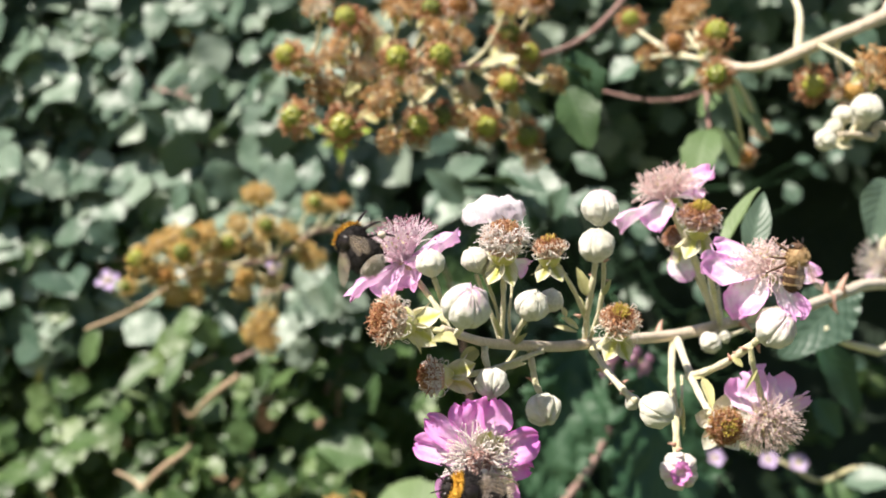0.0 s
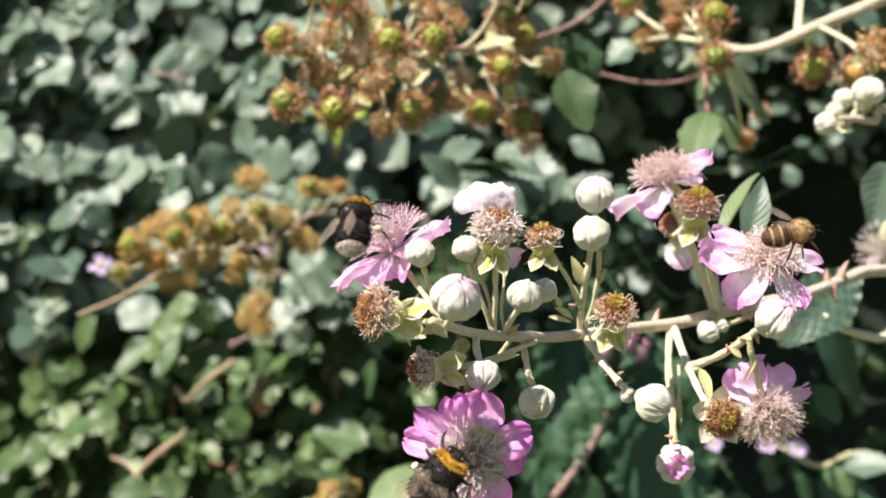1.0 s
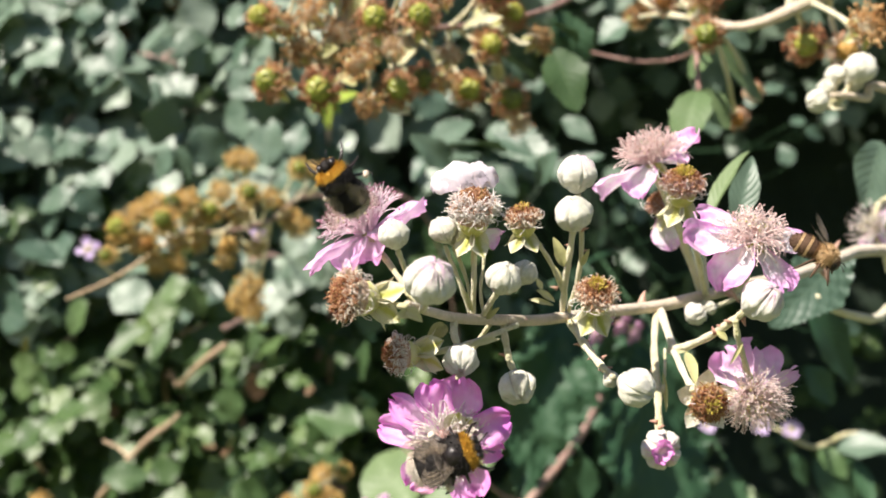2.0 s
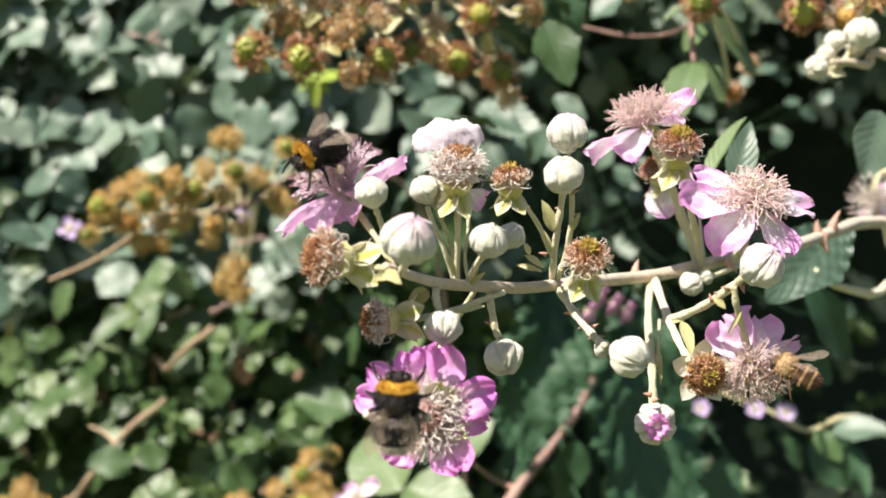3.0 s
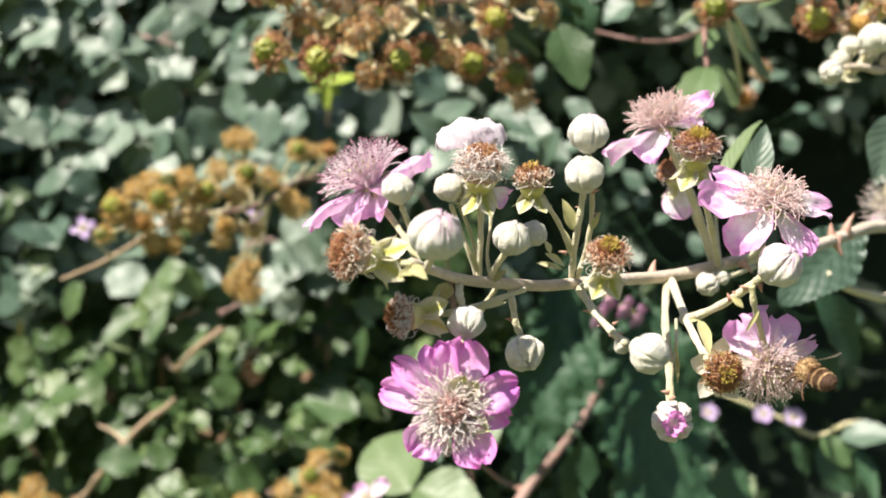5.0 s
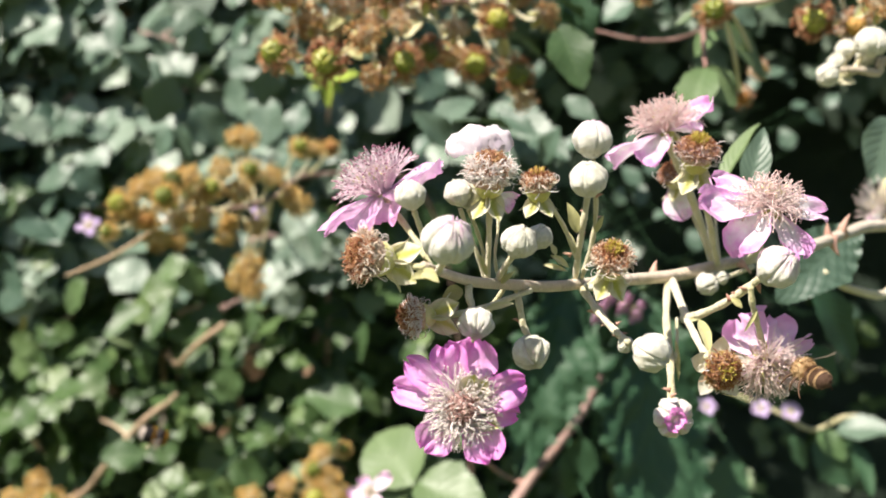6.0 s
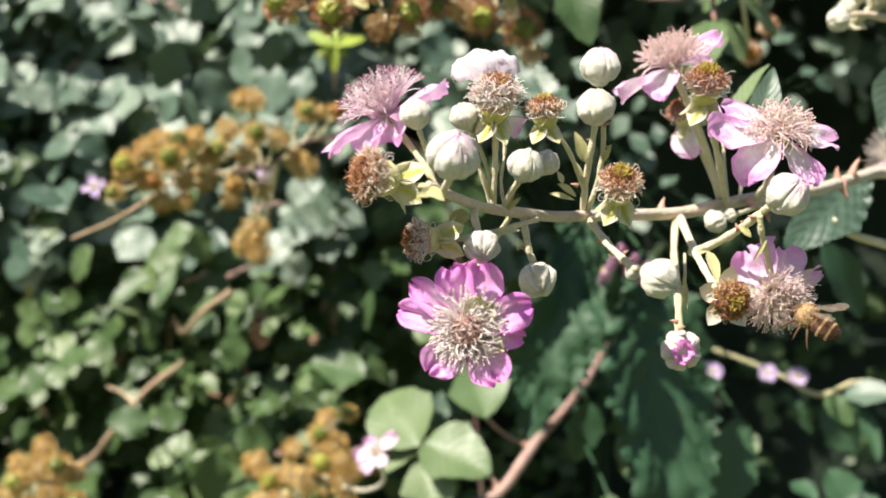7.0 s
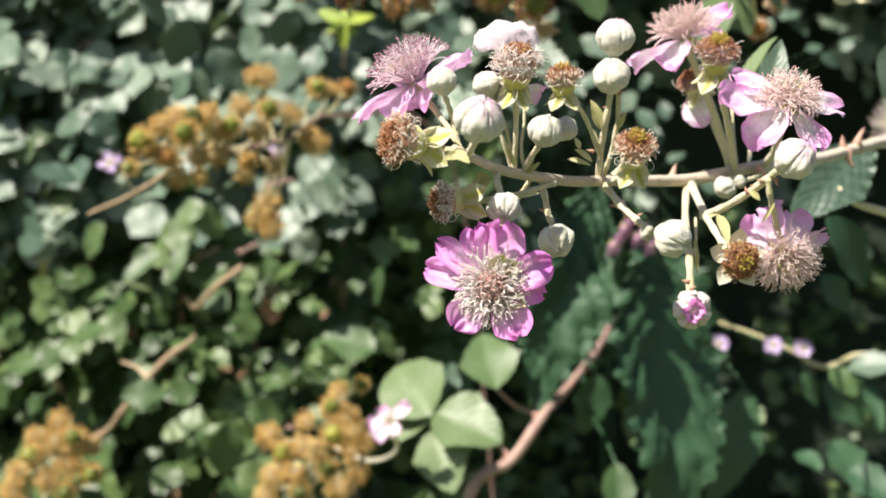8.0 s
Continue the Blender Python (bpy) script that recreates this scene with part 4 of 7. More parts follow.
    bud(sp, (0.0326, 0.1900, 1.1842), (0.75, -0.45, -0.45), 0.00337, 12)
    bud(sp, (0.0291, 0.1950, 1.1850), (0.6, -0.3, -0.6), 0.00146, 12)
    bud(sp, (0.0562, 0.2000, 1.1980), (0.45, -0.6, 0.65), 0.00392, 40, rosy=True)
    bud(sp, (0.0544, 0.2470, 1.1935), (-0.6, -0.3, -0.5), 0.00254, 0)
    bud(sp, (0.0576, 0.2470, 1.1948), (-0.7, -0.2, -0.2), 0.00150, 0)
    bud(sp, (0.0415, 0.2170, 1.1695), (-0.10, -0.98, 0.03), 0.00385, 18, 16.0, "opening bud with furled pink petals")
    # small bracts along the stems
    for b, t, w in (((0.0174, 0.2050, 1.2001), (0.0213, 0.2060, 1.1980), 0.00135), ((0.0183, 0.2050, 1.2001), (0.0175, 0.2040, 1.2022), 0.00114), ((0.0160, 0.2060, 1.1984), (0.0208, 0.2060, 1.1976), 0.00106),
                    ((0.0056, 0.1940, 1.1966), (0.0048, 0.1920, 1.2001), 0.00081), ((0.0081, 0.1970, 1.1959), (0.0093, 0.1950, 1.1994), 0.00110), ((0.0081, 0.1970, 1.1953), (0.0099, 0.1950, 1.1974), 0.00110),
                    ((0.0225, 0.2130, 1.2001), (0.0215, 0.2110, 1.2042), 0.00139), ((0.0228, 0.2110, 1.2040), (0.0213, 0.2090, 1.2094), 0.00255), ((0.0261, 0.2120, 1.2041), (0.0273, 0.2100, 1.2070), 0.00118),
                    ((-0.0050, 0.1720, 1.1982), (-0.0025, 0.1700, 1.1969), 0.00208), ((-0.0043, 0.1720, 1.1977), (-0.0062, 0.1700, 1.1974), 0.00175), ((0.0014, 0.1880, 1.1948), (-0.0019, 0.1860, 1.1931), 0.00297),
                    ((0.0050, 0.1920, 1.1911), (0.0111, 0.1960, 1.1928), 0.00127), ((0.0450, 0.2200, 1.1873), (0.0477, 0.2140, 1.1901), 0.00152), ((0.0460, 0.2160, 1.1880), (0.0468, 0.2080, 1.1834), 0.00235),
                    ((0.0496, 0.2060, 1.1924), (0.0515, 0.2050, 1.1909), 0.00153), ((0.0432, 0.2240, 1.1834), (0.0437, 0.2210, 1.1762), 0.00104), ((0.0539, 0.2040, 1.1906), (0.0515, 0.2040, 1.1863), 0.00076)):
        leaf(sp, b, t, w, (0.1, -0.9, 0.4), M_BRACT, "bract", rows=6, cols=4, teeth=0.0, fold=0.5, droop=0.2)

    # withered heads
    spent_flower(sp, (-0.0127, 0.1750, 1.2001), (-0.86, -0.42, 0.18), 0.00482, 3, 0.9, -62, 1.0, 0.0, "withered rusty flower head with yellow-green sepals")
    spent_flower(sp, (-0.0058, 0.1840, 1.1905), (-0.95, -0.25, -0.02), 0.00369, 4, 1.0, -66, 1.0, fleece=M_FILAMENT, sepal_size=1.25)
    spent_flower(sp, (0.0059, 0.1900, 1.2129), (0.06, -0.30, 0.95), 0.00443, 5, 2.2, -68, 1.35, label="fading flower head with cream stamens and white petals", fleece=M_FILAMENT)
    spent_flower(sp, (0.0148, 0.2010, 1.2121), (-0.04, -0.3, 0.95), 0.00375, 6, 0.9, -58, 0.9, 0.2)
    spent_flower(sp, (0.0259, 0.1890, 1.1990), (0.0, -0.62, 0.75), 0.00415, 7, 0.9, -66, 1.0, 0.8)
    spent_flower(sp, (0.0465, 0.2200, 1.2188), (0.02, -0.5, 0.85), 0.00483, 8, 0.8, -66, 0.9, 1.2, fleece=M_DUSKY)
    spent_flower(sp, (0.0478, 0.2060, 1.1797), (0.15, -0.97, -0.1), 0.00442, 9, 0.3, -8, 0.7, 0.5, fleece=M_TAWNY, sepal=SEPAL_CREAM)
    spent_flower(sp, (0.0492, 0.2560, 1.2168), (-0.5, -0.2, 0.8), 0.00406, 10, 0.9, -40, 0.9, fleece=M_DUSKY)

    # open flowers: petals as angle, length, width, lean, curl
    flower(sp, (0.0012, 0.1800, 1.1767), (0.0, -0.93, 0.05), 0.00800,
           ((79, 1.24, 1.00, -4, 0.0), (106, 1.20, 0.74, -2, 0.0), (140, 1.36, 0.58, 8, 0.25), (164, 1.32, 0.62, 2, 0.3), (228, 1.06, 0.76, 0, 0.3), (300, 1.12, 0.80, 4, 0.0),
            (352, 1.04, 0.52, -4, 0.15), (21, 1.24, 0.76, 8, 0.5)), M_PINK, (400, 0.72, 18, 82, 1.0, 0.00012, 0.55), 21,
           "open pink flower facing out, with cream stamens", tips=M_FILAMENT, dome=0.21, rag=0.75)
    for a, lean in ((70, 24), (48, 20), (330, 10)):
        part("sepal", SEPAL_FLAT, sp, local(sp, facing((0.0012, 0.1800, 1.1767), (0.0, -0.93, 0.05))) @ turned(a, lean) @ Matrix.Translation((0, 0.00252, 0)) @ Matrix.Scale(0.00462, 4))
    flower(sp, (0.0561, 0.2050, 1.2088), (0.02, -0.38, 0.92), 0.00747,
           ((181, 1.6, 1.0, -10, 0.0, -30), (224, 1.42, 1.15, -42, 0.0), (306, 1.42, 0.9, -48, 0.05), (8, 1.40, 0.85, -14, 0.2, 30), (146, 1.4, 0.75, 8, 0.2, -25)), M_PALE, (330, 0.86, 2, 78, 2.0, 0.00011, 0.9), 22,
           "open pale pink flower with a ball of curled stamens", threads=M_FILAMENT_PINK, cup=0.22)
    flower(sp, (0.0447, 0.2420, 1.2254), (-0.26, -0.18, 1.0), 0.00813,
           ((192, 1.6, 1.0, -16, 0.1), (232, 1.2, 0.95, -30, 0.1), (318, 0.9, 0.8, -8, 0.2), (10, 1.3, 0.9, 8, -0.2, 20), (95, 1.2, 0.9, 5, 0.2)), M_PALE, (320, 0.94, 2, 58, 1.2, 0.00011, 0.9), 23,
           "pale flower seen from the side, stamens upright", threads=M_FILAMENT_PINK, cup=0.22)
    flower(sp, (-0.0113, 0.1830, 1.2105), (-0.45, -0.25, 0.86), 0.00683,
           ((192, 1.62, 0.95, -10, 0.0), (232, 1.2, 1.0, -28, 0.05), (266, 1.0, 0.95, -34, 0.1), (312, 0.95, 0.9, -18, 0.0), (4, 1.38, 0.9, -14, -0.15), (110, 1.0, 0.75, 10, 0.2)), M_ROSE,
           (300, 1.06, 2, 55, 0.9, 0.00010, 1.0), 24, "pink flower in profile with a violet tuft of stamens", threads=M_FILAMENT_VIOLET, tips=M_ANTHER_DARK, cup=0.2)
    flower(sp, (0.0571, 0.2100, 1.1806), (0.0, -0.78, -0.52), 0.00746,
           ((134, 1.25, 1.20, -64, 0.0), (66, 1.30, 1.35, -66, 0.0), (10, 1.35, 0.55, -34, 0.1), (205, 0.9, 0.6, -15, 0.2)), M_ROSE,
           (420, 0.86, 2, 74, 0.9, 0.000085, 0.9), 25, "pink flower nodding, with spread cream stamens", threads=M_FILAMENT_PINK, tips=M_FILAMENT_PINK)
    for at, ax, lx, wx, ang, lean, s, mat in (((0.0070, 0.1930, 1.2104), (0.4, -0.6, -0.5), 0.00504, 0.00432, 325, 10, 3, M_PALE), ((0.0491, 0.2580, 1.2155), (-0.3, -0.7, 0.2), 0.00915, 0.00674, 285, 5, 4, M_PALE)):
        part("petal", petal_mesh(lx, wx, 0.1, 0.02, 300 + s, mat, 0.3, 0.5), sp, local(sp, facing(at, ax)) @ turned(ang, lean))
    for at, w, h, s in (((0.0036, 0.1985, 1.2186), 0.00500, 0.00370, 1), ((0.0072, 0.2010, 1.2190), 0.00320, 0.00340, 4)):
        part("petal", cap_mesh(w, 0.00280, h, s, M_WHITE), sp, local(sp, Matrix.Translation(at)) @ pose(0, 0, 0, 14, -10, 0))

    # leaves of the spray
    leaf(sp, (0.0639, 0.2750, 1.2149), (0.0742, 0.2850, 1.2334), 0.00601, (-0.75, -0.55, 0.3), M_LEAF_YOUNG, "leaf", fold=0.55, droop=0.12, count=12)
    leaf(sp, (0.0690, 0.2720, 1.2125), (0.0742, 0.2740, 1.2300), 0.00740, (0.0, -0.9, 0.36), M_LEAF, "leaf", fold=0.3, droop=0.1, count=12, quilt=0.03)
    ped([(0.0617, 0.2560, 1.1983), (0.0650, 0.2680, 1.2051), (0.0672, 0.2780, 1.2138)], 0.00058, 0.00063, M_PEDICEL, "leaf_stalk")
    return sp


flowering_spray()


# ---- canes, fruit clusters and leaves behind the spray ----
UPS = {1: (-0.26, -0.82, 0.50), 0: (0.5, -0.75, -0.45), 2: (-0.40, -0.55, 0.7), 3: (0.3, -0.9, 0.1)}


def leaf_at(parent, centre, length, width, angle, tone, mat, **style):
    """A leaf by its middle; angle: the way of its tip, counter-clockwise from the world's x in the upright plane; tone picks how it turns to the sun."""
    d = Vector((math.cos(radians(angle)), 0.15, math.sin(radians(angle))))
    c = Vector(centre)
    return leaf(parent, c - d * length * 0.5, c + d * length * 0.5, width, UPS[tone], mat, "leaf", **style)


def fruit_cluster(name, root, spine, heads, label, r0=0.0022, mat=M_PEDICEL, seed=1, r1=0.0009, golden=False):
    """A cane with a panicle: spine points from the ground up; heads: rows of place, radius, kind, axis x and z."""
    rng = np.random.RandomState(seed)
    cl = thing("bramble_cane", root, label, "bramble", "fruiting canes")
    stalk("stem", cl, [root, *spine], r0, r1, mat, 8, 6, 0.1)
    line = smooth_line(spine, 8)
    for place, r, kind, ax, az in heads:
        berry(cl, place, (ax, -0.75, az), r, kind, rng.uniform(0, 360), golden)
        p, a = np.array(place), np.array((ax, -0.75, az))
        a /= np.linalg.norm(a)
        foot = line[np.argmin(np.linalg.norm(line - p, axis=1))]
        q = p - a * r * 0.9
        mid = (q + foot) / 2 - a * r * 0.8 + rng.normal(0, 0.0015, 3)
        stalk("pedicel", cl, [foot, mid, q], 0.0009, 0.0008, M_PEDICEL, 6, 4, 0.1)
    return cl


def clusters():
    # heads over the spray, in three short tables
    a = [((-0.0573, 0.3750, 1.2832), 0.00473, 0, -0.5, 0.3), ((-0.0506, 0.3850, 1.2824), 0.00377, 3, 0.1, 0.2), ((-0.0199, 0.3650, 1.2803), 0.00511, 0, 0.0, 0.3), ((-0.0060, 0.3700, 1.2820), 0.00501, 0, 0.1, 0.3),
         ((0.0196, 0.4300, 1.3018), 0.00562, 1, 0.2, 0.5), ((0.0275, 0.4400, 1.2963), 0.00513, 0, 0.4, 0.3), ((0.0187, 0.4300, 1.2830), 0.00522, 0, 0.3, 0.1), ((0.0383, 0.4500, 1.2882), 0.00462, 3, 0.5, 0.2),
         ((-0.0544, 0.3730, 1.2622), 0.00522, 0, -0.4, 0.1), ((-0.0386, 0.3750, 1.2598), 0.00560, 1, -0.1, -0.1), ((-0.0459, 0.3900, 1.2755), 0.00510, 3, -0.2, 0.1), ((-0.0265, 0.3800, 1.2684), 0.00479, 3, 0.0, 0.0)]
    b = [((-0.0138, 0.3850, 1.2611), 0.00485, 0, 0.0, 0.0), ((-0.0059, 0.4000, 1.2666), 0.00467, 1, 0.1, 0.0), ((-0.0232, 0.3800, 1.2552), 0.00408, 3, -0.1, -0.4), ((0.0106, 0.4300, 1.2668), 0.00522, 0, 0.2, -0.1),
         ((0.0266, 0.4420, 1.2649), 0.00578, 0, 0.3, -0.1), ((-0.0387, 0.3900, 1.2989), 0.00528, 1, -0.3, 0.4), ((-0.0340, 0.4000, 1.2986), 0.00448, 3, 0.1, 0.4), ((-0.0425, 0.3850, 1.2870), 0.00431, 3, -0.3, 0.3),
         ((-0.0201, 0.3800, 1.3004), 0.00479, 3, 0.0, 0.5), ((-0.0080, 0.3850, 1.2938), 0.00395, 3, 0.1, 0.4), ((0.0007, 0.3900, 1.2918), 0.00364, 3, 0.1, 0.4), ((-0.0488, 0.3900, 1.3042), 0.00473, 4, -0.3, 0.5)]
    c = [((-0.0096, 0.3900, 1.3022), 0.00437, 0, 0.1, 0.5), ((0.0002, 0.4000, 1.3055), 0.00485, 2, 0.1, 0.5), ((0.0187, 0.4200, 1.3112), 0.00510, 3, 0.1, 0.5), ((0.0299, 0.4300, 1.3147), 0.00482, 2, 0.2, 0.5),
         ((0.0033, 0.4000, 1.2745), 0.00392, 4, 0.2, 0.1), ((-0.0337, 0.3950, 1.2827), 0.00479, 4, 0.0, 0.2), ((-0.0376, 0.3950, 1.2748), 0.00442, 4, 0.0, 0.0), ((-0.0217, 0.3900, 1.2758), 0.00437, 4, 0.0, 0.1),
         ((-0.0130, 0.3900, 1.2758), 0.00437, 4, 0.1, 0.1), ((-0.0300, 0.4000, 1.2936), 0.00448, 4, 0.0, 0.3), ((0.0019, 0.4200, 1.2684), 0.00392, 3, 0.1, -0.1), ((0.0303, 0.4550, 1.2565), 0.00425, 4, 0.2, -0.4)]
    root = (0.20, 1.92, 0.0)
    cl = fruit_cluster("top", root, [(0.22, 1.90, 1.3), (0.20, 1.40, 1.56), (0.135, 0.80, 1.43), (0.075, 0.55, 1.338), (0.0498, 0.5000, 1.3118), (0.0207, 0.4600, 1.2968), (-0.0021, 0.4250, 1.2881), (-0.0225, 0.4100, 1.2834), (-0.0384, 0.4050, 1.2845), (-0.0539, 0.4000, 1.2856)],
                       a + b + c, "fruiting bramble cane with a crowded head of unripe berries", seed=4, r0=0.0016, mat=M_CANE)
    for k, (px) in enumerate((((0.0082, 0.4200, 1.2872), (0.0212, 0.4100, 1.2904)), ((-0.0333, 0.3900, 1.2681), (-0.0276, 0.3850, 1.2625)), ((-0.0149, 0.3900, 1.2700), (-0.0081, 0.3850, 1.2749)), ((0.0196, 0.4400, 1.2777), (0.0231, 0.4450, 1.2708)),
                              ((-0.0178, 0.3900, 1.2564), (-0.0100, 0.3850, 1.2534)), ((-0.0287, 0.3950, 1.2876), (-0.0240, 0.3900, 1.2934)), ((-0.0391, 0.3900, 1.2730), (-0.0339, 0.3850, 1.2750)))):
        leaf(cl, px[0], px[1], 0.006, (0.0, -0.9, 0.4), M_BRACT, "bract", rows=6, cols=4, teeth=0.0, fold=0.4)
    leaf(cl, (0.0212, 0.4500, 1.2827), (0.0396, 0.4700, 1.2789), 0.00966, (-0.2, -0.6, 0.8), M_LEAF, "leaf")
    leaf(cl, (0.0461, 0.4800, 1.2896), (0.0553, 0.4707, 1.2639), 0.02000, (0.05, -0.9, 0.2), M_LEAF_LOW, "leaf", quilt=0.04)
    leaf(cl, (0.0500, 0.5000, 1.3090), (0.0610, 0.5000, 1.2800), 0.02100, (0.25, -0.85, -0.1), M_LEAF_SHADE, "leaf", quilt=0.04)
    leaf(cl, (0.0429, 0.4800, 1.3006), (0.0595, 0.5000, 1.2994), 0.01372, (-0.2, -0.6, 0.7), M_LEAF, "leaf")

    # heads at the upper right
    d = [((0.0907, 0.4000, 1.2956), 0.00560, 0, 0.1, 0.4), ((0.0872, 0.3850, 1.2781), 0.00467, 0, 0.0, 0.0), ((0.0697, 0.4600, 1.3138), 0.00472, 0, -0.1, 0.2), ((0.0773, 0.4600, 1.2989), 0.00429, 3, 0.1, 0.0),
         ((0.0830, 0.4300, 1.3070), 0.00442, 3, -0.4, 0.3), ((0.0877, 0.4300, 1.3119), 0.00482, 3, -0.2, 0.5), ((0.0819, 0.4300, 1.2984), 0.00401, 2, -0.4, 0.0), ((0.1179, 0.3780, 1.2730), 0.00512, 1, -0.2, -0.2),
         ((0.1212, 0.3300, 1.2704), 0.00524, 3, 0.1, 0.2), ((0.1283, 0.3700, 1.2701), 0.00449, 2, 0.1, -0.2), ((0.1277, 0.4807, 1.2718), 0.00340, 2, 0.1, -0.1), ((0.1207, 0.4810, 1.2606), 0.00380, 2, 0.0, -0.2)]
    root = (0.55, 1.15, 0.0)
    cr = fruit_cluster("right", root, [(0.50, 1.0, 0.7), (0.42, 0.75, 1.15), (0.28, 0.50, 1.33), (0.1600, 0.3950, 1.3060), (0.1388, 0.3720, 1.2945), (0.1139, 0.3680, 1.2838), (0.1027, 0.3730, 1.2795), (0.0960, 0.3830, 1.2801), (0.0925, 0.4000, 1.2850)],
                       d, "fruiting bramble cane with scattered unripe berries and broad leaves", seed=5, r0=0.0036, r1=0.0012, mat=M_STEM)
    for base, tip, w, up, mat in (((0.1024, 0.4504, 1.2828), (0.1331, 0.4708, 1.2693), 0.02100, (-0.2, -0.8, 0.5), M_LEAF_YOUNG), ((0.1133, 0.5000, 1.2918), (0.1017, 0.4800, 1.2802), 0.00915, (-0.1, -0.8, 0.6), M_LEAF_YOUNG),
                                  ((0.0948, 0.4320, 1.2660), (0.0832, 0.4112, 1.2446), 0.01650, (-0.3, -0.7, 0.6), M_LEAF_YOUNG), ((0.0948, 0.4320, 1.2660), (0.1071, 0.4311, 1.2520), 0.01300, (-0.2, -0.75, 0.6), M_LEAF_YOUNG),
                                  ((0.0997, 0.4700, 1.2938), (0.0905, 0.4700, 1.2887), 0.00527, (-0.2, -0.6, 0.8), M_LEAF_YOUNG), ((0.1112, 0.4600, 1.2943), (0.1213, 0.4600, 1.2863), 0.01074, (-0.3, -0.8, 0.6), M_LEAF),
                                  ((0.1177, 0.4500, 1.2902), (0.1289, 0.4500, 1.2968), 0.00546, (-0.3, -0.5, 0.8), M_LEAF_YOUNG), ((0.0950, 0.6000, 1.3232), (0.0789, 0.6000, 1.3145), 0.01960, (-0.2, -0.7, 0.65), M_LEAF),
                                  ((0.1088, 0.5000, 1.3239), (0.1074, 0.5000, 1.3140), 0.00700, (-0.2, -0.7, 0.65), M_LEAF), ((0.1700, 0.5000, 1.3188), (0.1865, 0.5000, 1.3089), 0.01634, (-0.2, -0.7, 0.65), M_LEAF)):
        leaf(cr, base, tip, w, up, mat)
    stalk("leaf_stalk", cr, [(0.0960, 0.3830, 1.2801), (0.1032, 0.4700, 1.2892), (0.0990, 0.4550, 1.2799), (0.0950, 0.4330, 1.2660)], 0.0012, 0.0009, M_CANE)
    stalk("twig", cr, [(0.0960, 0.3830, 1.2801), (0.1104, 0.5400, 1.2958), (0.0923, 0.5500, 1.2954), (0.0695, 0.5600, 1.3020)], 0.0009, 0.0006, M_CANE)
    stalk("twig", cr, [(0.1100, 0.3690, 1.2822), (0.1125, 0.3750, 1.2969), (0.1133, 0.3900, 1.3086)], 0.0014, 0.0009, M_PEDICEL)

    # pale bud cluster at the edge
    root = (0.62, 0.80, 0.0)
    cb = thing("bramble_spray", root, "bramble spray tip with closed white felted buds", "bramble")
    stalk("stem", cb, [root, (0.58, 0.72, 0.6), (0.42, 0.52, 1.08), (0.24, 0.38, 1.21), (0.1319, 0.3300, 1.2498), (0.1189, 0.3250, 1.2490), (0.1121, 0.3220, 1.2494), (0.1072, 0.3200, 1.2491)], 0.0022, 0.0008, M_STEM)
    for at, ax, r in (((0.1027, 0.3180, 1.2474), (-0.7, -0.4, -0.2), 0.00329), ((0.1153, 0.3200, 1.2566), (0.1, -0.4, 0.8), 0.00448), ((0.1101, 0.3250, 1.2555), (-0.1, -0.3, 0.9), 0.00299),
                      ((0.1074, 0.3250, 1.2520), (-0.5, -0.4, 0.5), 0.00269), ((0.1165, 0.3280, 1.2537), (-0.1, -0.4, 0.8), 0.00269)):
        bud(cb, at, ax, r)
        foot = Vector((0.1106, 0.3220, 1.2485))
        stalk("pedicel", cb, [foot, (foot + Vector(at)) / 2 + Vector((0, 0.003, -0.001)), at], 0.0008, 0.0008, M_PEDICEL)
    leaf(cb, (0.1025, 0.3200, 1.2462), (0.1129, 0.3220, 1.2470), 0.00448, (0.0, -0.8, 0.5), M_BRACT, "bract", teeth=0.0, fold=0.5)
    leaf(cb, (0.1350, 0.3600, 1.2405), (0.1275, 0.3500, 1.2200), 0.01760, (0.15, -0.95, 0.1), M_LEAF, "leaf", count=14)
    flower(cb, (0.1302, 0.3500, 1.2128), (-0.75, -0.5, 0.42), 0.00850, ((200, 0.8, 0.6, -10, 0.2), (300, 0.8, 0.6, -10, 0.2), (30, 0.8, 0.6, 0, 0.2)), M_PALE, (110, 1.0, 8, 60, 0.5, 0.00008, 0.9), 41, "", -35)
    stalk("pedicel", cb, [(0.1371, 0.3600, 1.2002), (0.1340, 0.3550, 1.2068), (0.1308, 0.3504, 1.2122)], 0.001, 0.001, M_PEDICEL)
    stalk("pedicel", cb, [(0.24, 0.38, 1.21), (0.1444, 0.3700, 1.2244), (0.1371, 0.3600, 1.2002)], 0.0012, 0.001, M_PEDICEL)

    # toothed leaf beside the spray's stem
    root = (0.50, 0.85, 0.0)
    sh = thing("bramble_shoot", root, "leafy bramble shoot with a ribbed dark green leaf", "bramble")
    stalk("stem", sh, [root, (0.46, 0.75, 0.6), (0.33, 0.55, 1.05), (0.1710, 0.4000, 1.1778), (0.1263, 0.3450, 1.1865), (0.1120, 0.3350, 1.1900), (0.1057, 0.3300, 1.1940)], 0.0024, 0.0008, M_PEDICEL)
    leaf(sh, (0.1167, 0.3350, 1.2064), (0.0922, 0.3250, 1.1865), 0.01900, (0.14, -0.88, 0.32), M_LEAF, "leaf", rows=70, teeth=0.03, fold=0.18, count=18, quilt=0.05, lump=0.03)
    stalk("leaf_stalk", sh, [(0.1120, 0.3350, 1.1900), (0.1177, 0.3380, 1.1986), (0.1167, 0.3350, 1.2061)], 0.0007, 0.0006, M_PEDICEL)
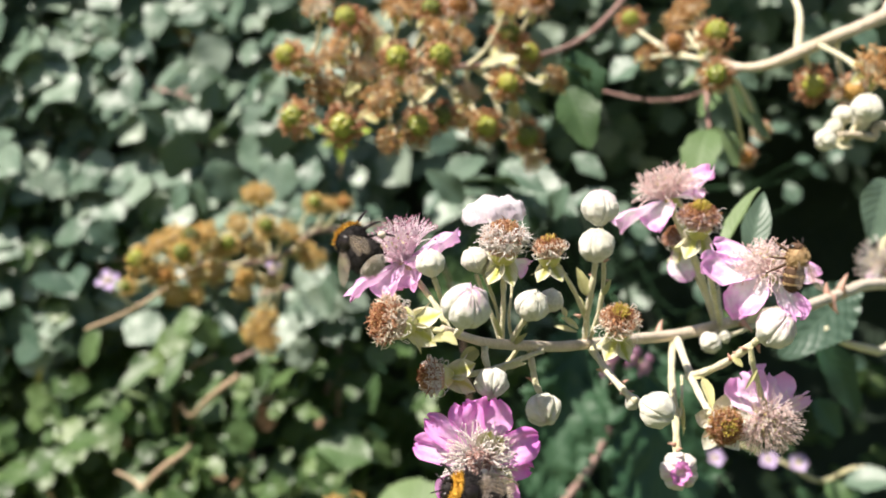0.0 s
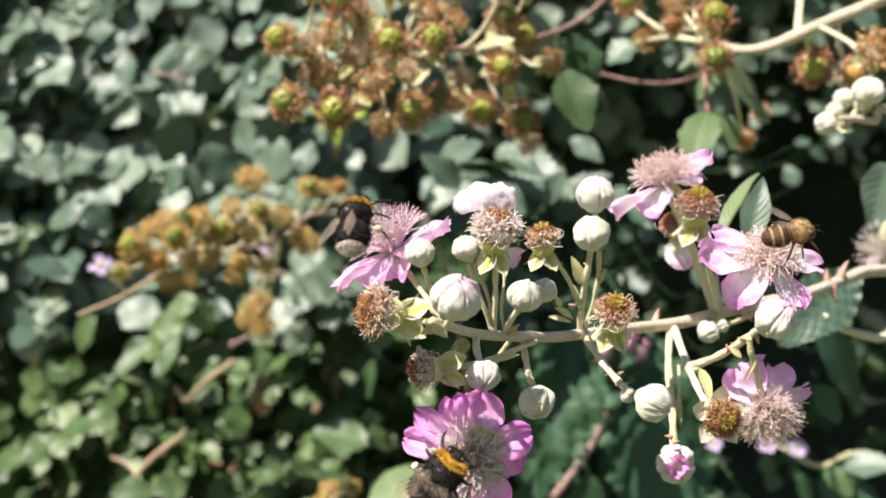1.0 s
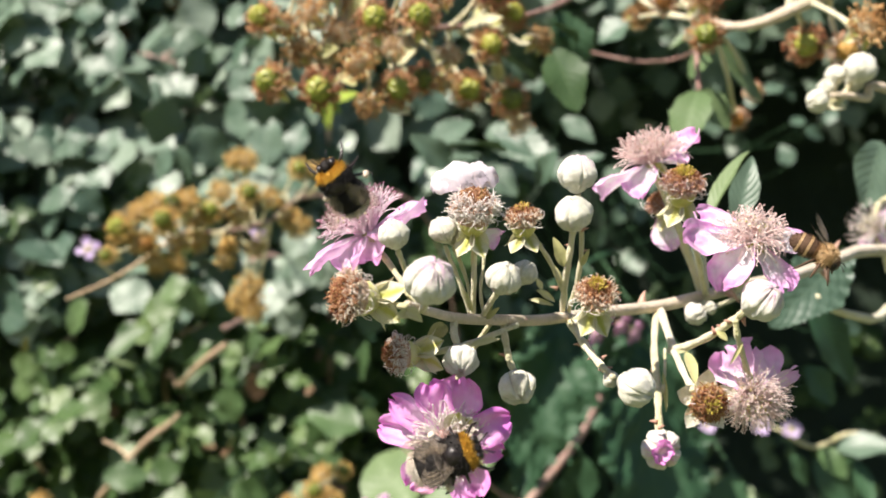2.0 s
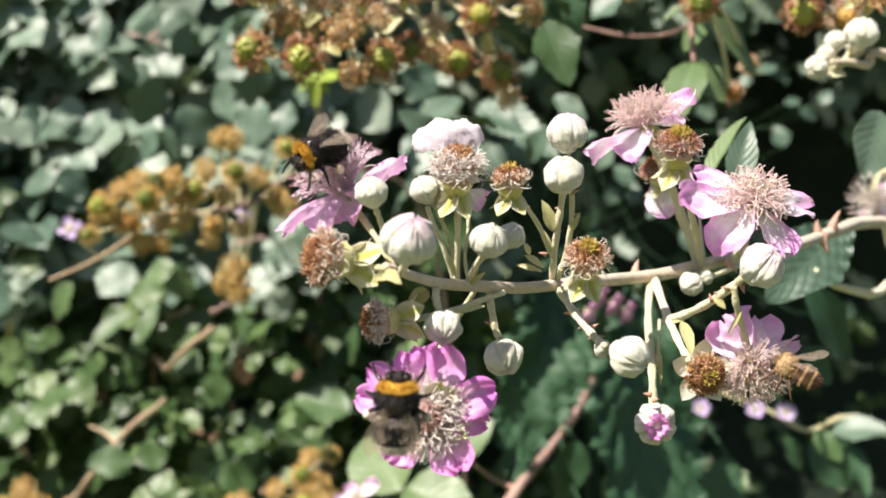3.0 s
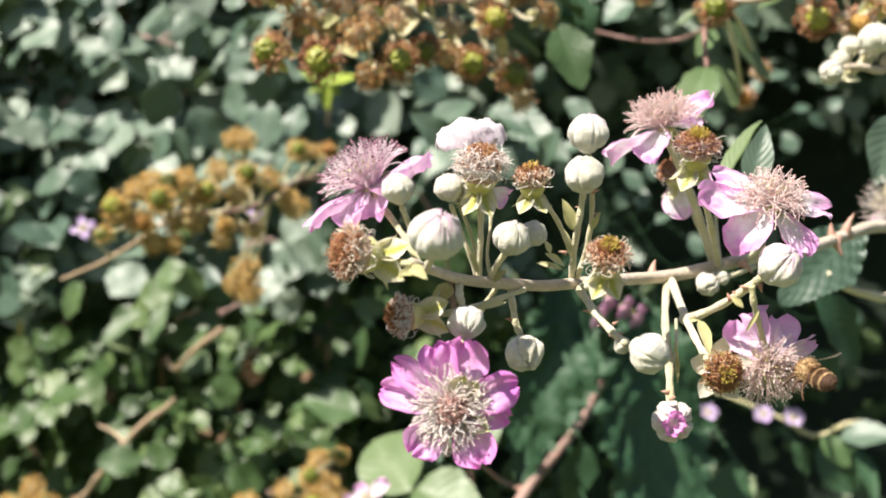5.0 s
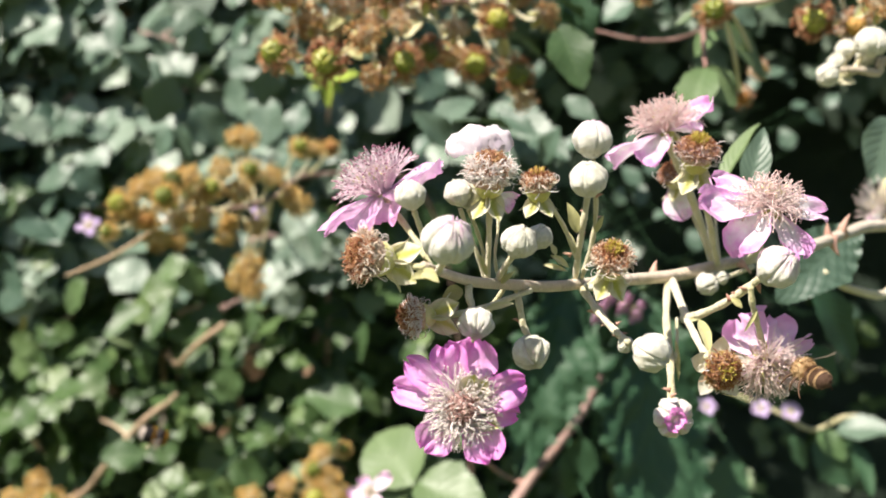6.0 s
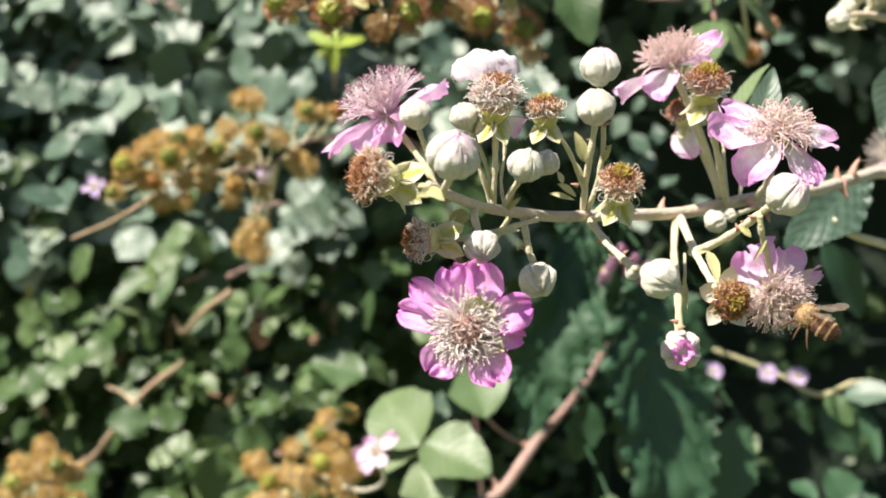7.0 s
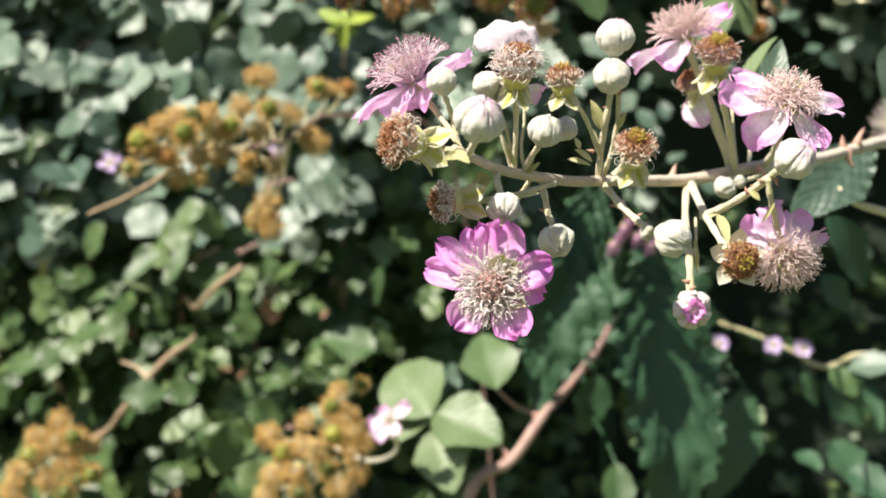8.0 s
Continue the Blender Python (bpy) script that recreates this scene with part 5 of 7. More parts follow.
    # Two leaves further back, their shade painted as a darker green.
    leaf(sh, (0.1399, 0.4500, 1.1845), (0.1634, 0.4600, 1.1551), 0.01890, (0.3, -0.7, 0.1), M_LEAF_SHADE, "leaf")
    leaf(sh, (0.1470, 0.4800, 1.1599), (0.1604, 0.4800, 1.1442), 0.01344, (0.2, -0.8, 0.2), M_LEAF_SHADE, "leaf")


def left_cluster():
    e = [((-0.1364, 0.6000, 1.2333), 0.00644, 0, -0.1, 0.5), ((-0.1448, 0.6000, 1.2342), 0.00560, 3, -0.2, 0.5), ((-0.1532, 0.6000, 1.2300), 0.00504, 3, -0.3, 0.4), ((-0.1309, 0.6100, 1.2361), 0.00569, 3, 0.0, 0.5),
         ((-0.1376, 0.5850, 1.2251), 0.00601, 0, -0.1, 0.2), ((-0.1625, 0.5950, 1.2219), 0.00639, 0, -0.4, 0.2), ((-0.1695, 0.6000, 1.2081), 0.00420, 0, -0.4, 0.1), ((-0.1498, 0.6000, 1.2131), 0.00504, 2, -0.1, 0.0),
         ((-0.1206, 0.6200, 1.2309), 0.00550, 0, 0.1, 0.4), ((-0.1172, 0.6300, 1.2418), 0.00529, 3, 0.1, 0.4), ((-0.1092, 0.6600, 1.2607), 0.00616, 3, 0.2, 0.5), ((-0.1153, 0.6600, 1.2607), 0.00462, 3, 0.0, 0.5)]
    f = [((-0.1051, 0.6500, 1.2416), 0.00576, 0, 0.2, 0.3), ((-0.0944, 0.6600, 1.2391), 0.00524, 4, 0.3, 0.3), ((-0.0837, 0.7000, 1.2585), 0.00555, 0, 0.2, 0.3), ((-0.0762, 0.7100, 1.2580), 0.00398, 3, 0.3, 0.3),
         ((-0.0820, 0.6800, 1.2238), 0.00635, 3, 0.3, 0.0), ((-0.0877, 0.6800, 1.2292), 0.00508, 4, 0.3, 0.1), ((-0.1279, 0.6200, 1.2150), 0.00521, 4, 0.1, 0.0), ((-0.1358, 0.6100, 1.2134), 0.00484, 4, 0.0, 0.0),
         ((-0.1155, 0.6400, 1.2125), 0.00448, 2, 0.1, -0.1), ((-0.1170, 0.6400, 1.2051), 0.00448, 3, 0.1, -0.2), ((-0.1021, 0.6500, 1.2112), 0.00455, 4, 0.1, 0.0), ((-0.1546, 0.6000, 1.2146), 0.00476, 4, -0.2, 0.0)]
    g = [((-0.1472, 0.6100, 1.2034), 0.00484, 4, -0.1, -0.2), ((-0.1358, 0.6100, 1.2034), 0.00427, 4, 0.0, -0.2), ((-0.1278, 0.6200, 1.2266), 0.00492, 4, 0.1, 0.1), ((-0.1095, 0.6400, 1.2290), 0.00508, 4, 0.1, 0.1),
         ((-0.1132, 0.7000, 1.1876), 0.00719, 4, 0.1, -0.1), ((-0.1116, 0.7000, 1.1745), 0.00653, 3, 0.1, -0.3), ((-0.1197, 0.7000, 1.1794), 0.00588, 4, 0.1, -0.3), ((-0.0675, 0.7200, 1.2595), 0.00471, 2, 0.2, 0.2)]
    root = (0.05, 1.1, 0.0)
    cl = fruit_cluster("left", root, [(0.05, 1.05, 0.6), (0.02, 0.92, 1.05), (-0.01, 0.82, 1.23), (-0.0780, 0.7400, 1.2439), (-0.0972, 0.6800, 1.2276), (-0.1182, 0.6550, 1.2205), (-0.1373, 0.6300, 1.2197), (-0.1570, 0.6150, 1.2178)], e + f + g,
                       "fruiting bramble cane with a long head of yellow-green berries", seed=6, r0=0.0013, mat=M_CANE, golden=True)
    stalk("twig", cl, [(-0.1373, 0.6300, 1.2197), (-0.1753, 0.6400, 1.1962), (-0.2085, 0.6600, 1.1838)], 0.0012, 0.0008, M_DRY)
    flower(cl, (-0.1843, 0.6200, 1.2108), (-0.1, -0.8, 0.5), 0.00637, ((20, 1, 0.8, 5, 0), (110, 1, 0.8, 5, 0), (200, 1, 0.8, 5, 0), (290, 1, 0.8, 5, 0)), M_LILAC, (30, 0.5, 10, 60, 0.5, 0.00008, 0.9), 51)
    flower(cl, (-0.1021, 0.6600, 1.2182), (-0.1, -0.8, 0.5), 0.00462, ((20, 1, 0.8, 5, 0), (140, 1, 0.8, 5, 0), (260, 1, 0.8, 5, 0)), M_LILAC, (30, 0.5, 10, 60, 0.5, 0.00008, 0.9), 52)
    stalk("pedicel", cl, [(-0.1753, 0.6400, 1.1962), (-0.1829, 0.6300, 1.2050), (-0.1849, 0.6220, 1.2102)], 0.0007, 0.0006, M_PEDICEL)
    stalk("pedicel", cl, [(-0.1024, 0.6620, 1.2170), (-0.1075, 0.6650, 1.2202), (-0.1115, 0.6700, 1.2225)], 0.0007, 0.0006, M_PEDICEL)


def low_clusters():
    a = [((-0.0780, 0.7200, 1.0648), 0.00672, 0, 0.0, 0.4), ((-0.0697, 0.7200, 1.0595), 0.00672, 3, 0.1, 0.4), ((-0.0764, 0.7100, 1.0500), 0.00729, 0, 0.0, 0.2), ((-0.0627, 0.7100, 1.0527), 0.00663, 3, 0.2, 0.2),
         ((-0.0756, 0.7400, 1.0721), 0.00553, 3, 0.0, 0.5), ((-0.0978, 0.7300, 1.0383), 0.00681, 3, -0.2, 0.2), ((-0.1101, 0.7300, 1.0348), 0.00647, 0, -0.2, 0.1), ((-0.1204, 0.7400, 1.0435), 0.00691, 4, -0.3, 0.3),
         ((-0.0879, 0.7200, 1.0368), 0.00605, 3, 0.0, 0.1), ((-0.0810, 0.7200, 1.0264), 0.00639, 0, 0.0, 0.0), ((-0.0645, 0.7100, 1.0389), 0.00663, 3, 0.2, 0.1), ((-0.0611, 0.7100, 1.0268), 0.00597, 4, 0.2, 0.0)]
    b = [((-0.1019, 0.7200, 1.0229), 0.00672, 4, -0.1, 0.0), ((-0.1173, 0.7300, 1.0188), 0.00681, 3, -0.2, 0.0), ((-0.0984, 0.7200, 1.0123), 0.00639, 0, -0.1, -0.1), ((-0.0732, 0.7100, 1.0165), 0.00663, 4, 0.0, -0.1),
         ((-0.0971, 0.7400, 1.0524), 0.00518, 4, -0.1, 0.4), ((-0.0559, 0.7100, 1.0458), 0.00497, 4, 0.3, 0.2), ((-0.0555, 0.6600, 1.0878), 0.00431, 0, 0.2, 0.4), ((-0.1209, 0.7300, 1.0064), 0.00681, 3, -0.2, -0.1)]
    root = (-0.05, 1.05, 0.0)
    cl = fruit_cluster("low", root, [(-0.05, 1.0, 0.5), (-0.055, 0.9, 0.85), (-0.0948, 0.7800, 0.9865), (-0.0924, 0.7600, 1.0101), (-0.0876, 0.7500, 1.0342), (-0.0802, 0.7500, 1.0560)], a + b,
                       "fruiting bramble cane with orange-brown heads low in the hedge", seed=7, golden=True)
    flower(cl, (-0.0331, 0.5300, 1.0907), (-0.2, -0.8, 0.5), 0.00700, ((35, 1.6, 1.0, 5, 0.2), (190, 1.4, 1.0, 5, 0.2), (240, 1.5, 1.0, 5, 0.2), (300, 1.3, 0.9, 5, 0), (120, 1.0, 0.9, 5, 0)), M_PALE, (50, 0.7, 10, 60, 0.5, 0.00008, 0.9), 53)
    stalk("pedicel", cl, [(-0.0804, 0.7500, 1.0342), (-0.0539, 0.6800, 1.0402), (-0.0319, 0.5600, 1.0702), (-0.0327, 0.5320, 1.0885)], 0.0012, 0.0009, M_PEDICEL)
    c = [((-0.2719, 0.8000, 1.0416), 0.00672, 4, 0.0, 0.4), ((-0.2726, 0.7900, 1.0300), 0.00774, 3, -0.1, 0.3), ((-0.2593, 0.7900, 1.0319), 0.00737, 0, 0.1, 0.3), ((-0.2880, 0.7900, 1.0204), 0.00701, 0, -0.2, 0.2),
         ((-0.2978, 0.7900, 1.0070), 0.00811, 3, -0.3, 0.1), ((-0.2633, 0.7900, 1.0146), 0.00811, 4, 0.0, 0.1), ((-0.2482, 0.7900, 1.0070), 0.00664, 0, 0.2, 0.0), ((-0.2787, 0.7900, 1.0031), 0.00737, 4, -0.1, 0.0),
         ((-0.3018, 0.7900, 0.9935), 0.00811, 3, -0.3, -0.1), ((-0.2655, 0.7900, 0.9955), 0.00664, 0, 0.0, -0.1), ((-0.2509, 0.8000, 1.0241), 0.00597, 4, 0.2, 0.2), ((-0.2894, 0.8000, 1.0319), 0.00560, 3, -0.2, 0.3)]
    root = (-0.26, 1.1, 0.0)
    cl = fruit_cluster("lower", root, [(-0.26, 1.05, 0.5), (-0.26, 0.95, 0.85), (-0.2920, 0.8400, 0.9629), (-0.2883, 0.8300, 0.9898), (-0.2807, 0.8200, 1.0161)], c,
                       "fruiting bramble cane with a tuft of tawny heads", seed=8, golden=True)


def low_cane():
    """The thorny reddish cane with the round leaves, and the long toothed leaves that hang by it."""
    root = (-0.06, 0.66, 0.0)
    cn = thing("bramble_cane", root, "thorny reddish bramble cane with rounded bright leaves", "bramble")
    stalk("stem", cn, [root, (-0.05, 0.62, 0.6), (-0.01, 0.60, 0.95), (0.0038, 0.5871, 1.0416), (0.0257, 0.5979, 1.0579), (0.0429, 0.6089, 1.0792), (0.0645, 0.6843, 1.084), (0.0896, 0.7698, 1.0925), (0.1182, 0.9004, 1.1008)],
          0.0035, 0.0022, M_CANE, 10, 6, 0.1)
    for at, way in (((0.0140, 0.5920, 1.0500), (-0.6, 0, 0.8)), ((0.0257, 0.5979, 1.0590), (-0.9, 0, 0.3)), ((0.0420, 0.6089, 1.0790), (-0.9, 0, 0.2)), ((0.0573, 0.6591, 1.0821), (-0.7, 0, 0.4)), ((0.0613, 0.6742, 1.083), (0.6, 0, 0.7)), ((0.0045, 0.5875, 1.0430), (-0.5, 0, 0.9))):
        thorn(cn, at, way, 0.006, 0.0018)
    for base, tip, w, up, mat in (((-0.0142, 0.5600, 1.0879), (-0.0360, 0.5900, 1.1099), 0.03991, (-0.3, -0.75, 0.55), M_LEAF_YOUNG), ((-0.0129, 0.5600, 1.0893), (0.0183, 0.5400, 1.0809), 0.03466, (-0.05, -0.75, 0.65), M_LEAF_YOUNG),
                                  ((-0.0134, 0.5600, 1.0811), (-0.0048, 0.5400, 1.0553), 0.02824, (-0.2, -0.75, 0.6), M_LEAF_YOUNG), ((-0.0130, 0.5650, 1.0871), (-0.0454, 0.5800, 1.0844), 0.03193, (-0.3, -0.75, 0.6), M_LEAF_YOUNG),
                                  ((0.0185, 0.6000, 1.0939), (0.0106, 0.6300, 1.1228), 0.03132, (-0.1, -0.75, 0.65), M_LEAF_YOUNG), ((0.0812, 0.7000, 1.0884), (0.0746, 0.7000, 1.0494), 0.02549, (0.3, -0.85, 0.1), M_LEAF_SHADE),
                                  ((-0.0075, 0.5800, 1.0943), (-0.0047, 0.5800, 1.1112), 0.01354, (0.0, -0.75, 0.6), M_LEAF)):
        leaf(cn, base, tip, w, up, mat, teeth=0.03, round_=0.42, droop=0.1)
    stalk("leaf_stalk", cn, [(0.0262, 0.5985, 1.0585), (0.0098, 0.6000, 1.0735), (-0.0135, 0.5620, 1.0876)], 0.0012, 0.0008, M_CANE)
    stalk("leaf_stalk", cn, [(0.0420, 0.6085, 1.0785), (0.0297, 0.6200, 1.0818), (0.0186, 0.6020, 1.0936)], 0.0010, 0.0008, M_CANE)
    stalk("leaf_stalk", cn, [(0.0749, 0.7195, 1.0874), (0.0771, 0.7000, 1.0945), (0.0812, 0.7000, 1.0877)], 0.0010, 0.0008, M_LEAF_SHADE)

    root = (0.18, 1.52, 0.0)
    nt = thing("bramble_shoot", root, "shoot with long coarsely toothed leaves hanging down, shade in their colour", "bramble")
    # Stem, stalks and hanging leaves take the green with shade painted in.
    stalk("stem", nt, [root, (0.18, 1.50, 0.6), (0.165, 1.30, 1.0), (0.135, 0.95, 1.17), (0.1080, 0.7300, 1.1989), (0.0980, 0.6850, 1.2071), (0.0768, 0.6589, 1.2003)], 0.003, 0.0012, M_LEAF_SHADE)
    leaf(nt, (0.0768, 0.6589, 1.2003), (0.0374, 0.6137, 1.0763), 0.05400, (0.30, -0.93, 0.10), M_LEAF_SHADE, "leaf", "hanging leaf with coarse teeth, shade in its dark colour", rows=96, cols=12, teeth=0.09, count=16, fold=0.30, droop=0.04, wave=0.07, quilt=0.10, lump=0.10)
    leaf(nt, (0.1028, 0.6400, 1.1770), (0.1145, 0.6000, 1.0149), 0.07700, (0.46, -0.87, -0.08), M_LEAF_SHADE, "leaf", "hanging leaf with coarse teeth, shade in its dark colour", rows=108, cols=12, teeth=0.075, count=18, fold=0.24, droop=0.03, wave=0.06, quilt=0.085, lump=0.08)
    leaf(nt, (0.1605, 0.6600, 1.0845), (0.1407, 0.6400, 1.0223), 0.03641, (0.3, -0.9, 0.1), M_LEAF_SHADE, "leaf", rows=60, teeth=0.05, count=12)
    leaf(nt, (0.0822, 0.6200, 1.0516), (0.0825, 0.6000, 1.0237), 0.01960, (0.1, -0.85, 0.35), M_LEAF_LOW, "leaf")
    for a in ((0.1028, 0.6400, 1.1770), (0.1605, 0.6600, 1.0845), (0.0822, 0.6200, 1.0516)):
        stalk("leaf_stalk", nt, [(0.135, 0.95, 1.17), Vector(a) + Vector((0, 0.16, 0.03)), a], 0.0009, 0.0007, M_LEAF_SHADE)
    # toothed leaves under the fruit cluster
    for base, tip, w, tone in (((0.0298, 0.5500, 1.2542), (0.0039, 0.5200, 1.2609), 0.01732, 2), ((0.0042, 0.5600, 1.2473), (-0.0126, 0.5500, 1.2632), 0.01540, 1), ((0.0460, 0.5600, 1.2395), (0.0516, 0.5500, 1.2555), 0.01284, 1), ((0.0251, 0.5600, 1.2630), (0.0426, 0.5500, 1.2542), 0.01284, 2)):
        leaf(nt, base, tip, w, UPS[tone], M_LEAF, "leaf", rows=50, teeth=0.08, count=10)
    for base, tip, w, tone in (((0.0237, 0.6000, 1.2703), (0.0531, 0.5700, 1.2534), 0.02328, 1), ((0.0423, 0.6200, 1.2610), (0.0628, 0.6000, 1.2462), 0.01765, 2), ((0.0150, 0.6000, 1.2738), (-0.0085, 0.5800, 1.2600), 0.01763, 1),
                               ((0.0641, 0.6600, 1.2533), (0.0881, 0.6500, 1.2634), 0.01578, 2), ((0.0230, 0.6600, 1.2550), (0.0412, 0.6500, 1.2402), 0.01820, 1), ((0.0674, 0.6600, 1.2818), (0.0838, 0.6500, 1.2691), 0.01335, 1),
                               ((-0.0023, 0.6600, 1.2646), (-0.0179, 0.6500, 1.2498), 0.01517, 2)):
        leaf(nt, base, tip, w, UPS[tone], M_LEAF, "leaf", rows=50, teeth=0.08, count=10, quilt=0.03)
        stalk("leaf_stalk", nt, [(0.15, 0.95, 1.10), Vector(base) + Vector((0.02, 0.25, -0.01)), base], 0.0004, 0.0004, M_LEAF_SHADE, 5, 3)

    root = (0.42, 0.95, 0.0)
    rt = thing("bramble_shoot", root, "leafy shoot with small lilac flowers low in the hedge", "bramble")
    stalk("stem", rt, [root, (0.40, 0.90, 0.6), (0.34, 0.80, 1.0), (0.2577, 0.7200, 1.0923), (0.2202, 0.7100, 1.0903), (0.1983, 0.7050, 1.1012), (0.1758, 0.7100, 1.1108), (0.1473, 0.7200, 1.1201)], 0.002, 0.0008, M_PEDICEL)
    for px in ((0.1858, 0.7000, 1.1045), (0.2036, 0.7000, 1.1025), (0.1562, 0.7100, 1.1040), (0.0822, 0.5500, 1.1741), (0.0701, 0.5450, 1.1706), (0.0758, 0.5500, 1.1784), (0.0888, 0.5550, 1.1702)):
        # The nearer flowers get the mauve that has shade painted in.
        flower(rt, px, (0.0, -0.85, 0.4) if px[1] > 0.6 else (0.7, -0.5, -0.6), 0.00555, ((60, 1, 0.9, 5, 0), (140, 1, 0.9, 5, 0), (215, 1, 0.9, 5, 0), (290, 1, 0.9, 5, 0), (0, 1, 0.9, 5, 0)), M_LILAC if px[1] > 0.6 else M_MAUVE_SHADE, (30, 0.5, 10, 60, 0.5, 0.00008, 0.9), 60)
        foot = Vector((0.1656, 0.7100, 1.1143)) if px[0] < 0.2 else Vector((0.1983, 0.7050, 1.1005))
        stalk("pedicel", rt, [foot, (foot + Vector(px)) / 2 + Vector((0, 0.02, 0)), Vector(px) + Vector((0, 0.001, 0))], 0.0004, 0.0004, M_LEAF_SHADE)
    # Most of these leaves carry their shade in the darker colour.
    for base, tip, w, up, mat in (((0.2272, 0.6900, 1.0930), (0.2527, 0.6700, 1.0990), 0.01968, (-0.1, -0.7, 0.7), M_LEAF), ((0.2372, 0.6900, 1.0864), (0.2436, 0.6700, 1.0601), 0.01270, (0.2, -0.8, 0.3), M_LEAF_SHADE),
                                  ((0.2173, 0.6900, 1.0930), (0.2307, 0.6800, 1.0780), 0.01651, (0.0, -0.8, 0.5), M_LEAF_LOW), ((0.2067, 0.7100, 1.0869), (0.2171, 0.7100, 1.0663), 0.01326, (0.3, -0.8, 0.1), M_LEAF_SHADE),
                                  ((0.2234, 0.7200, 1.0820), (0.2513, 0.7200, 1.0541), 0.03025, (0.3, -0.8, 0.0), M_LEAF_SHADE), ((0.2009, 0.7000, 1.0409), (0.2099, 0.6800, 1.0368), 0.01438, (0.3, -0.85, 0.1), M_LEAF_SHADE),
                                  ((0.2273, 0.7200, 1.0437), (0.2448, 0.7000, 1.0171), 0.03267, (0.5, -0.8, -0.1), M_LEAF_SHADE), ((0.2246, 0.6800, 1.0352), (0.2436, 0.6600, 1.0236), 0.02502, (0.5, -0.8, -0.1), M_LEAF_SHADE),
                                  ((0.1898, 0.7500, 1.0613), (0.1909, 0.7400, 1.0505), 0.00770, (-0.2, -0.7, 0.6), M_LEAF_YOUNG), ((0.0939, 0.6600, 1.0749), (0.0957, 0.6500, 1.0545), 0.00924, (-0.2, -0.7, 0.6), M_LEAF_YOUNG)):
        leaf(rt, base, tip, w, up, mat)


def left_leaves():
    """Single leaves that stand out of the hedge's front, on leafy canes; rows: middle, length, width, angle, tone."""
    upper = [((-0.1962, 0.8400, 1.3011), 0.03725, 0.03372, 250, 0), ((-0.1645, 0.8400, 1.2830), 0.03450, 0.03137, 300, 0), ((-0.1916, 0.8200, 1.2696), 0.02373, 0.01914, 240, 1), ((-0.1774, 0.8200, 1.2703), 0.02526, 0.01454, 280, 1),
             ((-0.0973, 0.8000, 1.2857), 0.02465, 0.02016, 80, 1), ((-0.0992, 0.8000, 1.2550), 0.02913, 0.01792, 10, 2), ((-0.3547, 1.0000, 1.2973), 0.04434, 0.03361, 30, 1), ((-0.3065, 0.9800, 1.2976), 0.03842, 0.02379, 200, 1),
             ((-0.2767, 0.9800, 1.2916), 0.03019, 0.01830, 10, 1), ((-0.3083, 0.9500, 1.2524), 0.03370, 0.02661, 200, 1), ((-0.2808, 0.9500, 1.2515), 0.02927, 0.02483, 320, 1), ((-0.3040, 0.9000, 1.2118), 0.03529, 0.02605, 350, 2)]
    star = [((-0.2648, 0.9700, 1.3758), 0.03622, 0.02173, 95, 1), ((-0.2806, 0.9700, 1.3631), 0.03441, 0.01992, 160, 1), ((-0.2444, 0.9700, 1.3644), 0.03622, 0.02083, 20, 1), ((-0.2739, 0.9700, 1.3509), 0.03260, 0.01992, 220, 1),
            ((-0.2467, 0.9700, 1.3486), 0.03803, 0.02083, 310, 1), ((-0.2331, 0.9700, 1.3848), 0.03350, 0.02264, 60, 2), ((-0.3476, 1.0000, 1.3603), 0.03734, 0.02801, 220, 2), ((-0.1294, 0.8800, 1.3161), 0.03122, 0.02465, 260, 0),
            ((-0.3257, 1.0500, 1.4002), 0.04411, 0.02941, 250, 0), ((-0.0905, 0.8600, 1.2038), 0.03372, 0.02248, 260, 2), ((-0.1950, 0.9500, 1.3632), 0.03104, 0.02217, 60, 0), ((-0.1618, 0.9500, 1.3676), 0.02927, 0.01951, 240, 2)]
    lower = [((-0.2202, 0.8265, 1.0558), 0.03200, 0.02300, 5, 1), ((-0.1500, 0.8400, 1.1020), 0.02700, 0.02400, 270, 1), ((-0.1995, 0.8800, 1.1827), 0.02711, 0.02300, 200, 1), ((-0.1831, 0.8800, 1.1744), 0.02875, 0.02465, 300, 2), ((-0.2916, 0.9500, 1.1593), 0.03370, 0.02483, 240, 1), ((-0.2451, 0.9200, 1.1424), 0.03865, 0.01632, 45, 1),
             ((-0.2171, 0.9200, 1.1454), 0.03693, 0.01546, 70, 1), ((-0.1715, 1.0400, 1.0824), 0.03301, 0.02913, 160, 1), ((-0.2017, 1.0300, 1.0716), 0.04038, 0.02885, 100, 2), ((-0.1853, 1.0300, 1.0547), 0.04231, 0.02981, 330, 2),
             ((-0.0831, 0.9000, 1.0846), 0.04411, 0.03529, 160, 2), ((-0.2585, 0.9700, 1.0361), 0.03803, 0.02083, 355, 1), ((-0.2999, 0.9800, 1.0701), 0.03477, 0.01830, 10, 2), ((-0.2120, 0.9800, 1.1007), 0.02196, 0.01830, 300, 2)]
